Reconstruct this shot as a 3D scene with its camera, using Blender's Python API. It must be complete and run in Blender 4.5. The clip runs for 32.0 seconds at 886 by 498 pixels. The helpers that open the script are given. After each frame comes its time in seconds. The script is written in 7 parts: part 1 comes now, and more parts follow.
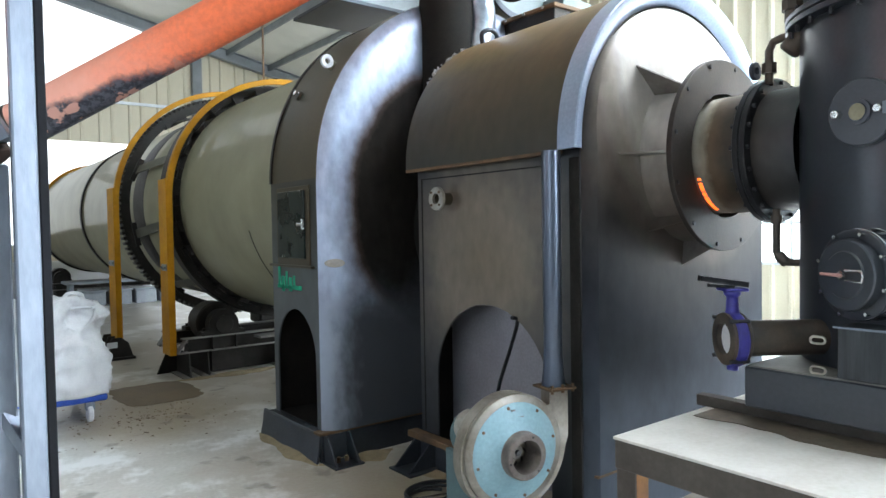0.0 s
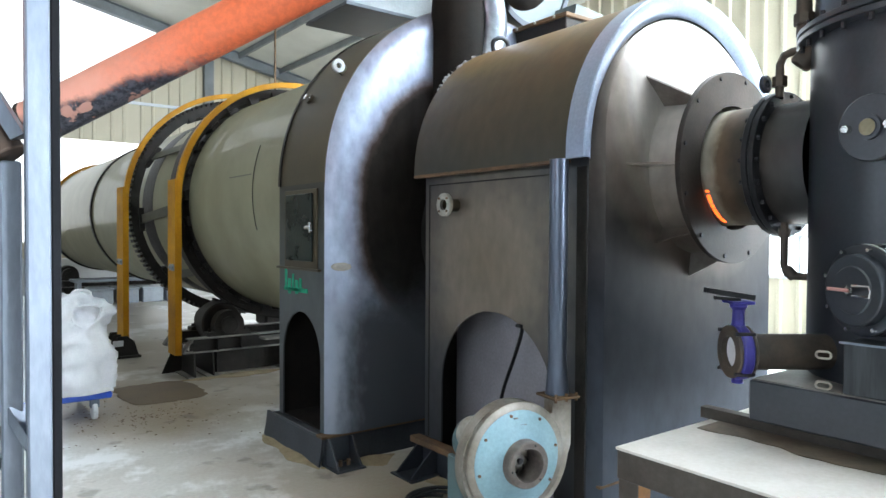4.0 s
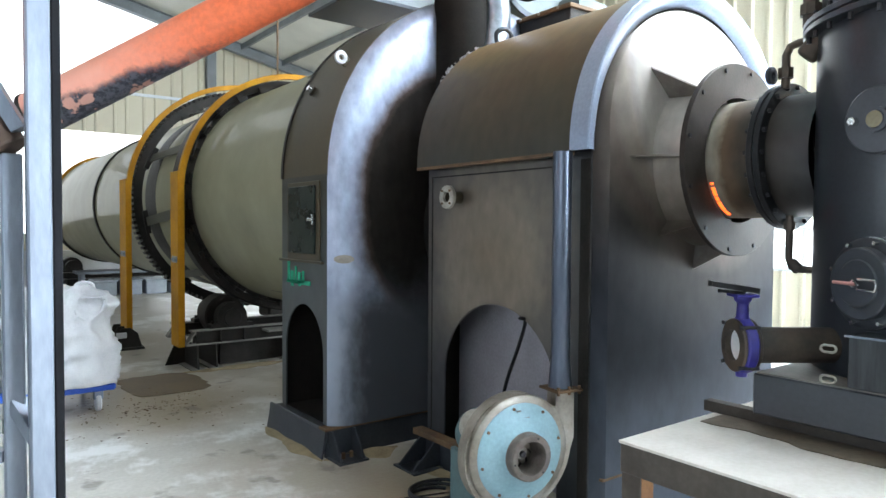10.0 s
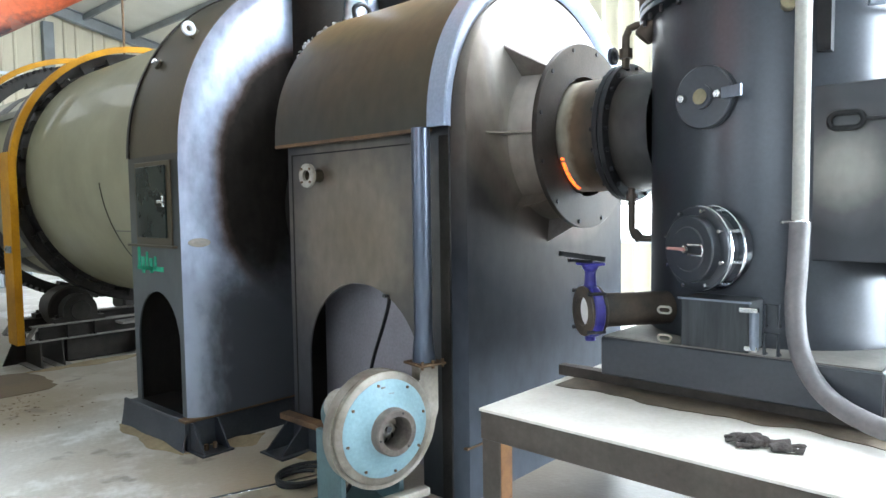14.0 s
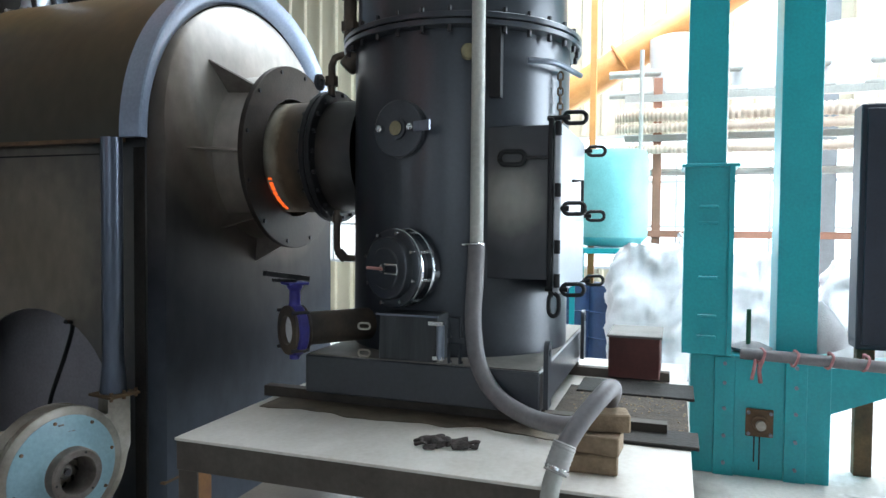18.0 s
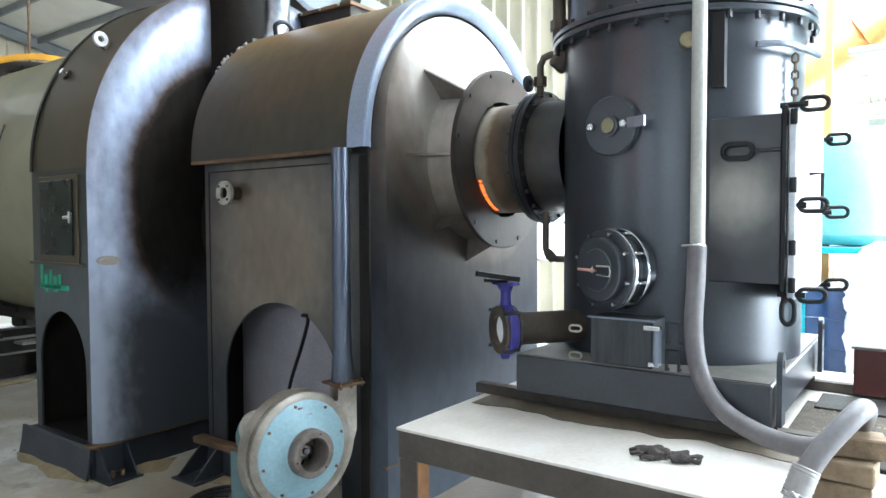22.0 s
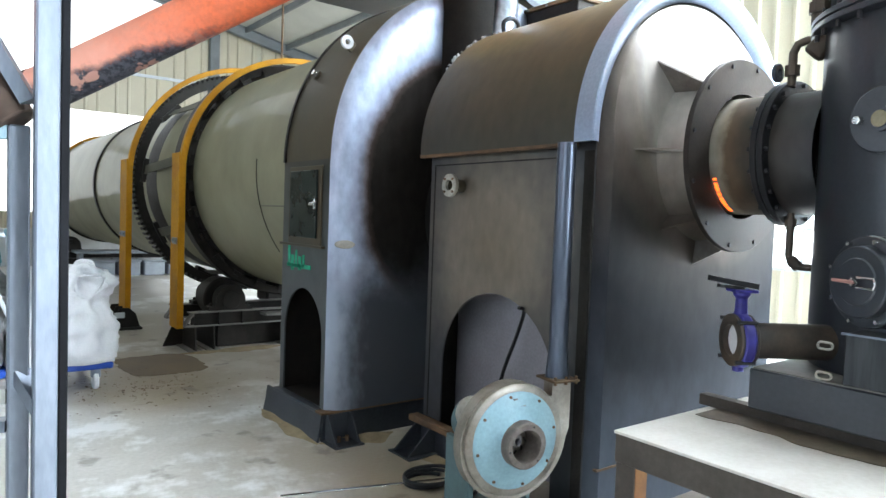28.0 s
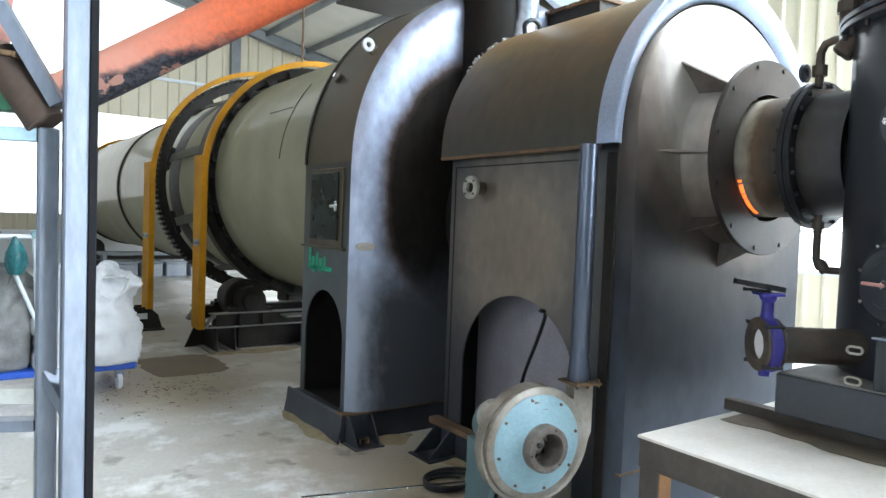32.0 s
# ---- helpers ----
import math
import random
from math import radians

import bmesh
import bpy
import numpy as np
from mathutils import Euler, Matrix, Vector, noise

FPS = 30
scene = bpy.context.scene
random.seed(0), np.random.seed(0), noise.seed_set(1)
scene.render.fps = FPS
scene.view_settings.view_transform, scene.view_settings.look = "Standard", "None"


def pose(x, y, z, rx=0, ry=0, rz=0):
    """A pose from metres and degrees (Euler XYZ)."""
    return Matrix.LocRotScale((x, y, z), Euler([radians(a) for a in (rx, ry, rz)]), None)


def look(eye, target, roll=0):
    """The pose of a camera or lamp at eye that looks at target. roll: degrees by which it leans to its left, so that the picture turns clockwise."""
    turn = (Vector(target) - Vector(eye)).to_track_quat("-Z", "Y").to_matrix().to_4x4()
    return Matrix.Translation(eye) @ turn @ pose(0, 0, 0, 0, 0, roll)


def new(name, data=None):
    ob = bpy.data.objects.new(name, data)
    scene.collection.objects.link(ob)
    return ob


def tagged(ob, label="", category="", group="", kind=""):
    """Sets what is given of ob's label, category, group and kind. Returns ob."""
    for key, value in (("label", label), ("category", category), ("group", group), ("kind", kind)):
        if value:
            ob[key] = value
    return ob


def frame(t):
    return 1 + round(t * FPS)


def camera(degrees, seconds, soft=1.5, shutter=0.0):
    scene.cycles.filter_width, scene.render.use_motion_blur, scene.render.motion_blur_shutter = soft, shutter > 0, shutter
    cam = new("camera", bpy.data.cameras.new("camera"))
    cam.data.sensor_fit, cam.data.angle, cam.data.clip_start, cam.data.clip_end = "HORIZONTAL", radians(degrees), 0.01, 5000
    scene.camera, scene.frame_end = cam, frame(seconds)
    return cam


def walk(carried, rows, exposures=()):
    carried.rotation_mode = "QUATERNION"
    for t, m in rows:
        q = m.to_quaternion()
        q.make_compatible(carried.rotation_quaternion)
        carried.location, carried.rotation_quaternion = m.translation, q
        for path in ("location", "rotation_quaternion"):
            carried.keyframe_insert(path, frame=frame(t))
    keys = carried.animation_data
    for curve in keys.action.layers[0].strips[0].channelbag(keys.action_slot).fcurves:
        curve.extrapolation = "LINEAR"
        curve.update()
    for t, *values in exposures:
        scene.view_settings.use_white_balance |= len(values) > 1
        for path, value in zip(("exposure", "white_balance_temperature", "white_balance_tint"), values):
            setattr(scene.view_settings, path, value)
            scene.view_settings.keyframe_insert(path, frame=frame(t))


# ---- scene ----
cam = camera(66.4, 32.0)
PATH = [
    (0.0, pose(0.006, -0.000, 1.554, 88.225, 0.955, -37.935)),
    (0.5, pose(0.006, 0.003, 1.559, 88.273, 1.054, -38.125)),
    (1.0, pose(0.006, -0.001, 1.565, 88.285, 1.077, -37.870)),
    (1.5, pose(0.006, 0.001, 1.562, 88.361, 0.282, -37.808)),
    (2.0, pose(0.004, -0.005, 1.555, 89.000, 0.157, -37.996)),
    (2.5, pose(0.003, -0.010, 1.556, 89.139, 0.280, -37.602)),
    (3.0, pose(0.004, -0.006, 1.560, 88.762, 0.408, -38.112)),
    (3.5, pose(0.004, -0.006, 1.554, 88.635, -0.062, -37.712)),
    (5.5, pose(-0.006, -0.003, 1.552, 88.959, -0.295, -36.823)),
    (6.0, pose(-0.004, -0.001, 1.556, 88.681, -0.502, -37.033)),
    (6.5, pose(0.002, -0.000, 1.555, 88.686, -0.304, -37.584)),
    (7.0, pose(0.004, 0.003, 1.555, 88.446, -0.464, -37.463)),
    (7.5, pose(0.005, 0.001, 1.553, 88.603, -0.515, -37.463)),
    (8.0, pose(0.001, -0.002, 1.555, 88.763, -0.640, -37.413)),
    (8.5, pose(0.002, -0.002, 1.554, 88.811, -0.641, -37.683)),
    (9.0, pose(0.009, -0.001, 1.557, 88.213, -0.819, -37.997)),
    (9.5, pose(0.013, 0.003, 1.554, 88.217, -0.724, -37.987)),
    (10.0, pose(0.009, 0.004, 1.556, 88.074, -0.373, -37.096)),
    (10.5, pose(0.006, -0.003, 1.555, 88.506, -0.890, -36.837)),
    (11.0, pose(0.006, -0.014, 1.554, 88.564, -0.740, -36.273)),
    (11.5, pose(0.009, -0.015, 1.551, 88.500, -0.837, -36.818)),
    (12.0, pose(0.020, -0.005, 1.542, 87.047, -0.156, -36.950)),
    (12.5, pose(0.038, 0.002, 1.545, 86.338, -0.061, -39.346)),
    (13.0, pose(0.050, -0.007, 1.541, 86.535, 0.422, -42.631)),
    (13.5, pose(0.058, -0.014, 1.541, 86.552, 0.674, -43.489)),
    (14.0, pose(0.070, -0.030, 1.534, 86.473, 0.802, -47.753)),
    (14.5, pose(0.090, -0.043, 1.538, 86.723, 1.441, -51.376)),
    (15.0, pose(0.089, -0.063, 1.536, 87.087, 1.214, -54.962)),
    (15.5, pose(0.089, -0.077, 1.539, 87.593, 0.412, -57.483)),
    (17.5, pose(0.069, -0.121, 1.541, 87.414, -0.349, -69.063)),
    (18.0, pose(0.065, -0.123, 1.542, 87.976, -0.482, -70.928)),
    (18.5, pose(0.065, -0.126, 1.542, 88.129, -0.206, -68.719)),
    (19.0, pose(0.070, -0.118, 1.545, 88.006, -0.492, -68.148)),
    (19.5, pose(0.070, -0.116, 1.543, 87.888, -0.341, -65.361)),
    (20.0, pose(0.078, -0.115, 1.542, 87.642, -0.114, -64.035)),
    (20.5, pose(0.079, -0.112, 1.542, 87.777, 0.236, -61.533)),
    (21.0, pose(0.073, -0.109, 1.540, 88.139, 0.047, -59.365)),
    (21.5, pose(0.064, -0.089, 1.540, 87.584, -0.094, -58.254)),
    (22.0, pose(0.053, -0.075, 1.554, 87.792, 0.202, -54.154)),
    (22.5, pose(0.031, -0.039, 1.548, 87.719, 0.137, -48.713)),
    (23.0, pose(0.022, -0.025, 1.542, 87.632, -0.276, -46.517)),
    (23.5, pose(0.014, -0.019, 1.541, 87.545, -0.385, -44.830)),
    (24.0, pose(0.016, -0.013, 1.538, 87.274, -0.548, -43.814)),
    (24.5, pose(0.014, -0.009, 1.540, 86.749, -0.175, -43.620)),
    (25.0, pose(0.012, -0.001, 1.541, 86.528, -0.646, -42.554)),
    (25.5, pose(-0.000, 0.000, 1.541, 87.564, -1.260, -39.346)),
    (27.5, pose(-0.010, 0.004, 1.539, 87.501, -1.836, -37.860)),
    (28.0, pose(-0.010, 0.005, 1.539, 87.290, -2.062, -37.168)),
    (28.5, pose(-0.012, 0.008, 1.539, 86.978, -1.741, -36.377)),
    (29.0, pose(-0.016, 0.012, 1.539, 86.766, -1.797, -36.298)),
    (29.5, pose(-0.022, 0.013, 1.537, 87.046, -1.825, -35.952)),
    (30.0, pose(-0.023, 0.011, 1.539, 87.508, -1.958, -35.713)),
    (30.5, pose(-0.020, 0.010, 1.538, 87.611, -2.094, -35.657)),
    (31.0, pose(-0.020, 0.014, 1.537, 87.259, -2.213, -35.119)),
    (31.5, pose(-0.020, 0.019, 1.538, 86.897, -1.811, -35.085)),
    (32.0, pose(-0.018, 0.020, 1.537, 87.438, -2.109, -35.623)),
]
walk(cam, PATH, [(0.0, -0.05), (1.0, 0.1), (12.0, 0.08), (13.5, 0.42), (14.5, 0.42), (15.5, 0.25), (17.5, -1.2), (19.0, -1.1), (20.0, -0.75), (21.0, -0.35), (21.5, -0.17), (22.5, 0.26), (23.0, 0.38), (25.5, 0.32), (27.5, 0.18), (32.0, 0.08)])

# ---- light ----
world = bpy.data.worlds.new("world")
scene.world = world
world.use_nodes = True
wn = world.node_tree.nodes
sky = wn.new("ShaderNodeTexSky")
sky.sky_type, sky.sun_disc = "NISHITA", False
sky.sun_elevation, sky.sun_rotation = radians(50), radians(120)
world.node_tree.links.new(sky.outputs[0], wn["Background"].inputs[0])
wn["Background"].inputs[1].default_value = 0.10
sun = new("sun", bpy.data.lights.new("sun", "SUN"))
sun.data.energy, sun.data.angle, sun.data.color = 1.0, radians(12), (1, 0.96, 0.9)
sun.matrix_world = look((0, 0, 0), (-0.52, 0.3, -0.8))


def opening_light(eye, target, w, h, energy, color=(1, 1, 1)):
    """Sky light that comes in through an opening of w x h metres."""
    lamp = new("opening_light", bpy.data.lights.new("opening_light", "AREA"))
    lamp.data.shape, lamp.data.size, lamp.data.size_y = "RECTANGLE", w, h
    lamp.data.energy, lamp.data.color = energy, color
    lamp.matrix_world = look(eye, target)


COOL = (0.77, 0.89, 1.0)
opening_light((10.3, 2.2, 2.0), (0, 2.2, 1.9), 10, 2.0, 700, COOL)
# gate out of view, added to brighten the furnace's right side
opening_light((10.4, -5.6, 2.4), (3.0, 0.4, 2.2), 4.6, 4.4, 900, COOL)
opening_light((7.8, -0.2, 6.6), (7.7, -0.2, 0), 4.4, 8.6, 3900, COOL)
opening_light((7.0, -7.8, 2.8), (5.4, 0, 2.3), 5.2, 5.0, 3000, COOL)
opening_light((-5.8, -0.9, 2.7), (0, 0.2, 1.5), 3.2, 1.5, 75, COOL)
opening_light((-5.8, 3.2, 2.7), (0, 3.2, 1.5), 2.2, 1.5, 45, COOL)
opening_light((-5.8, 8.5, 2.7), (0, 8.5, 1.5), 2.2, 1.5, 50, COOL)
opening_light((0.9, 16.4, 7.5), (0.9, 16.4, 0), 2.6, 5, 4, COOL)
opening_light((5.0, 19.6, 2.7), (4.0, 0, 1.5), 9.5, 2.4, 24, COOL)

# ---- materials ----
XC, ZC = 3.5, 1.9          # axis of the rotary dryer, which runs along y
ZC0 = ZC


def material(name, color, color2=None, rough=0.5, rough2=None, metal=0.0, scale=3.0, bump=0.05, grain=60.0, emit=0.0, spot=None, spot_at=0.62, stretch=(1, 1, 1), coat=0.0):
    """Procedural paint or metal: two scales of stain, a fine grain and optional worn spots."""
    m = bpy.data.materials.new(name)
    m.use_nodes = True
    n, l = m.node_tree.nodes, m.node_tree.links
    b = n["Principled BSDF"]
    tc = n.new("ShaderNodeTexCoord")
    mp = n.new("ShaderNodeMapping")
    mp.inputs["Scale"].default_value = stretch
    l.new(tc.outputs["Object"], mp.inputs[0])
    big = n.new("ShaderNodeTexNoise")
    big.inputs["Scale"].default_value, big.inputs["Detail"].default_value, big.inputs["Roughness"].default_value = scale, 6, 0.62
    fine = n.new("ShaderNodeTexNoise")
    fine.inputs["Scale"].default_value, fine.inputs["Detail"].default_value = grain, 4
    l.new(mp.outputs[0], big.inputs[0])
    l.new(mp.outputs[0], fine.inputs[0])
    ramp = n.new("ShaderNodeValToRGB")
    ramp.color_ramp.elements[0].position, ramp.color_ramp.elements[1].position = 0.33, 0.68
    c2 = color2 or tuple(c * 0.6 for c in color)
    ramp.color_ramp.elements[0].color, ramp.color_ramp.elements[1].color = (*c2, 1), (*color, 1)
    l.new(big.outputs[0], ramp.inputs[0])
    mix = n.new("ShaderNodeMix")
    mix.data_type, mix.blend_type = "RGBA", "OVERLAY"
    mix.inputs[0].default_value = 0.2
    l.new(ramp.outputs[0], mix.inputs[6])
    l.new(fine.outputs[0], mix.inputs[7])
    out = mix.outputs[2]
    if spot:
        sp = n.new("ShaderNodeTexNoise")
        sp.inputs["Scale"].default_value, sp.inputs["Detail"].default_value, sp.inputs["Roughness"].default_value = scale * 2.3, 8, 0.7
        l.new(tc.outputs["Object"], sp.inputs[0])
        sr = n.new("ShaderNodeValToRGB")
        sr.color_ramp.elements[0].position, sr.color_ramp.elements[1].position = spot_at, spot_at + 0.06
        l.new(sp.outputs[0], sr.inputs[0])
        m2 = n.new("ShaderNodeMix")
        m2.data_type = "RGBA"
        l.new(sr.outputs[0], m2.inputs[0])
        l.new(out, m2.inputs[6])
        m2.inputs[7].default_value = (*spot, 1)
        out = m2.outputs[2]
    l.new(out, b.inputs["Base Color"])
    rr = n.new("ShaderNodeMapRange")
    rr.inputs["To Min"].default_value, rr.inputs["To Max"].default_value = rough, rough2 if rough2 is not None else min(1, rough + 0.2)
    l.new(big.outputs[0], rr.inputs[0])
    l.new(rr.outputs[0], b.inputs["Roughness"])
    b.inputs["Metallic"].default_value = metal
    b.inputs["Coat Weight"].default_value, b.inputs["Coat Roughness"].default_value = coat, 0.06
    bp = n.new("ShaderNodeBump")
    bp.inputs["Strength"].default_value, bp.inputs["Distance"].default_value = bump, 0.02
    l.new(fine.outputs[0], bp.inputs["Height"])
    l.new(bp.outputs[0], b.inputs["Normal"])
    if emit:
        b.inputs["Emission Color"].default_value = (*color, 1)
        b.inputs["Emission Strength"].default_value = emit
    return m


M = {
    "concrete": material("concrete", (0.46, 0.43, 0.375), (0.19, 0.165, 0.135), 0.40, 0.75, scale=0.9, bump=0.12, grain=40, spot=(0.62, 0.61, 0.58), spot_at=0.66),
    "steel": material("dark_steel", (0.075, 0.082, 0.098), (0.04, 0.044, 0.052), 0.34, 0.5, 0.55, scale=1.6, bump=0.03),
    "steel_blue": material("blued_steel", (0.34, 0.40, 0.52), (0.24, 0.29, 0.39), 0.3, 0.42, 0.5, scale=1.2, bump=0.01),
    "steel_brown": material("heat_browned_steel", (0.085, 0.064, 0.034), (0.045, 0.036, 0.022), 0.42, 0.58, 0.2, scale=1.3, bump=0.03),
    "soot": material("soot", (0.022, 0.018, 0.015), (0.012, 0.011, 0.01), 0.8, 1.0, scale=3),
    "drum": material("drum_paint", (0.285, 0.268, 0.183), (0.228, 0.212, 0.14), 0.42, 0.55, scale=1.6, bump=0.05, grain=2.2, coat=0.15),
    "grease": material("greased_black_steel", (0.035, 0.03, 0.026), (0.018, 0.016, 0.014), 0.4, 0.7, 0.2, scale=6, bump=0.15),
    "yellow": material("yellow_paint", (0.56, 0.26, 0.006), (0.38, 0.16, 0.005), 0.5, 0.65, scale=3, spot=(0.12, 0.07, 0.03), spot_at=0.68),
    "teal": material("teal_paint", (0.008, 0.37, 0.41), (0.007, 0.29, 0.33), 0.28, 0.42, scale=1.5),
    "teal_pale": material("pale_blue_paint", (0.26, 0.41, 0.47), (0.19, 0.32, 0.375), 0.35, 0.5, scale=4, spot=(0.16, 0.14, 0.11), spot_at=0.7),
    "cast": material("bare_cast_metal", (0.48, 0.45, 0.40), (0.27, 0.24, 0.20), 0.38, 0.6, 0.5, scale=6),
    "furnace": material("furnace_paint", (0.052, 0.058, 0.070), (0.040, 0.045, 0.055), 0.28, 0.33, 0.35, scale=1.6, bump=0.004),
    "plate_top": material("scuffed_plate", (0.70, 0.66, 0.615), (0.55, 0.505, 0.455), 0.30, 0.42, 0.0, scale=3.5, bump=0.02, grain=45),
    "rust": material("rusty_steel", (0.20, 0.12, 0.065), (0.09, 0.06, 0.04), 0.6, 0.85, 0.2, scale=5, bump=0.15),
    "galv": material("bare_tube_steel", (0.26, 0.29, 0.35), (0.17, 0.19, 0.23), 0.3, 0.5, 0.6, scale=6, stretch=(1, 1, 0.3)),
    "black": material("black_paint", (0.018, 0.018, 0.02), None, 0.35, 0.5, scale=6),
    "sheet": material("cream_sheet", (0.62, 0.56, 0.43), (0.52, 0.47, 0.35), 0.45, 0.6, scale=0.6, bump=0.01),
    "roof": material("white_roof_sheet", (0.66, 0.66, 0.60), (0.55, 0.55, 0.50), 0.5, 0.65, scale=0.8),
    "beam": material("grey_beam_paint", (0.22, 0.24, 0.25), (0.15, 0.16, 0.17), 0.5, 0.65, scale=2),
    "hose": material("grey_hose", (0.19, 0.18, 0.185), (0.14, 0.13, 0.135), 0.45, 0.6, scale=8),
    "white_bag": material("white_woven_sack", (0.70, 0.70, 0.715), (0.58, 0.58, 0.60), 0.6, 0.75, scale=5, bump=0.2, grain=90, spot=(0.68, 0.56, 0.52), spot_at=0.72),
    "blue": material("blue_paint", (0.02, 0.10, 0.55), (0.015, 0.07, 0.38), 0.35, 0.5, scale=6),
    "purple": material("valve_blue_paint", (0.035, 0.03, 0.27), (0.025, 0.02, 0.16), 0.35, 0.5, scale=9, spot=(0.25, 0.22, 0.22), spot_at=0.68),
    "brick": material("yellow_firebrick", (0.34, 0.25, 0.165), (0.20, 0.14, 0.09), 0.8, 0.95, scale=9, bump=0.3),
    "rag": material("dirty_cloth", (0.10, 0.085, 0.08), (0.05, 0.042, 0.04), 0.9, 1.0, scale=20, bump=0.4, grain=140),
    "chrome": material("bright_steel", (0.78, 0.78, 0.78), (0.6, 0.6, 0.6), 0.18, 0.3, 1.0, scale=8, bump=0.01),
    "red": material("dark_red_paint", (0.14, 0.035, 0.028), (0.09, 0.025, 0.02), 0.4, 0.6, scale=4),
    "green": material("green_paint", (0.03, 0.16, 0.08), (0.02, 0.10, 0.05), 0.4, 0.6, scale=6),
    "spray": material("green_spray_paint", (0.01, 0.40, 0.22), None, 0.6, 0.8, scale=20),
    "fire": material("glowing_gap", (1.0, 0.13, 0.018), None, 0.9, scale=20, emit=2.6),
    "gold": material("orange_tube_paint", (0.78, 0.36, 0.12), (0.62, 0.26, 0.08), 0.4, 0.55, scale=3),
    "glass": material("sight_glass", (0.30, 0.26, 0.16), (0.2, 0.17, 0.10), 0.1, 0.2, scale=10),
    "rope": material("pink_rope", (0.5, 0.22, 0.22), None, 0.8, 0.95, scale=20),
}

M.update({
    # darker copy of white_bag: the shade on the sack is put in
    "grey_sack": material("shaded_woven_sack", (0.25, 0.25, 0.245), (0.15, 0.15, 0.15), 0.7, 0.85, scale=5, bump=0.25, grain=90),
    "drum_dull": material("dull_drum_paint", (0.12, 0.114, 0.085), (0.07, 0.066, 0.05), 0.5, 0.7, scale=3),
    "hatch": material("dark_green_door", (0.012, 0.022, 0.018), (0.006, 0.010, 0.009), 0.22, 0.34, 0.0, scale=5),
    "inner": material("inner_plate", (0.36, 0.345, 0.38), (0.26, 0.245, 0.27), 0.5, 0.65, 0.3, scale=2),
    "flange_brown": material("burnt_flange", (0.055, 0.044, 0.037), (0.03, 0.024, 0.02), 0.42, 0.6, 0.5, scale=6),
    "pipe_brown": material("dusty_brown_pipe", (0.115, 0.085, 0.06), (0.05, 0.042, 0.038), 0.45, 0.65, 0.3, scale=5),
    "wool": material("mineral_wool", (0.36, 0.35, 0.34), (0.22, 0.21, 0.20), 0.95, 1.0, scale=30, bump=0.6),
    "bolt": material("dark_bolt", (0.06, 0.06, 0.065), (0.035, 0.035, 0.038), 0.35, 0.5, 0.6, scale=8),
    "dusty": material("dusty_paint", (0.26, 0.24, 0.22), (0.15, 0.14, 0.13), 0.6, 0.8, scale=4),
    "furnace_worn": material("scratched_dark_paint", (0.05, 0.055, 0.06), (0.018, 0.022, 0.026), 0.4, 0.55, 0.1, scale=9, stretch=(1, 3, 0.25)),
    "pink_bar": material("pale_pink_rod", (0.75, 0.40, 0.36), (0.6, 0.3, 0.27), 0.35, 0.5, 0.3, scale=20),
    "table_rim": material("table_steel", (0.115, 0.10, 0.085), (0.065, 0.052, 0.045), 0.45, 0.65, 0.4, scale=3.5, spot=(0.20, 0.09, 0.04), spot_at=0.66),
    "leg_rust": material("orange_primer_leg", (0.42, 0.19, 0.06), (0.20, 0.09, 0.035), 0.55, 0.75, scale=5),
    "dark_teal": material("teal_film", (0.012, 0.15, 0.16), (0.006, 0.07, 0.08), 0.22, 0.4, scale=14, bump=0.5, grain=30, spot=(0.45, 0.6, 0.65), spot_at=0.66),
    "white_paint": material("white_tube_paint", (0.72, 0.75, 0.78), (0.60, 0.64, 0.68), 0.35, 0.5, scale=6, spot=(0.2, 0.4, 0.55), spot_at=0.68),
    "white_pipe": material("offwhite_pipe", (0.44, 0.44, 0.41), (0.36, 0.36, 0.33), 0.35, 0.5, scale=4),
    "steel_pipe": material("blued_pipe", (0.16, 0.185, 0.24), (0.10, 0.115, 0.15), 0.24, 0.34, 0.75, scale=3, stretch=(1, 1, 0.2)),
    "teal_dark": material("grey_teal_paint", (0.08, 0.15, 0.16), (0.05, 0.09, 0.10), 0.45, 0.6, scale=5),
    "navy": material("dark_navy_cabinet", (0.02, 0.024, 0.04), (0.014, 0.016, 0.026), 0.4, 0.55, scale=3),
    "white_wall": material("white_low_wall", (0.72, 0.73, 0.74), (0.62, 0.63, 0.65), 0.6, 0.75, scale=1.5),
    "grey_plastic": material("grey_plastic", (0.30, 0.33, 0.36), (0.22, 0.24, 0.27), 0.5, 0.6, scale=4),
    "hopper": material("pink_hopper_paint", (0.70, 0.34, 0.28), (0.55, 0.25, 0.20), 0.35, 0.5, scale=2, spot=(0.75, 0.68, 0.66), spot_at=0.6),
})
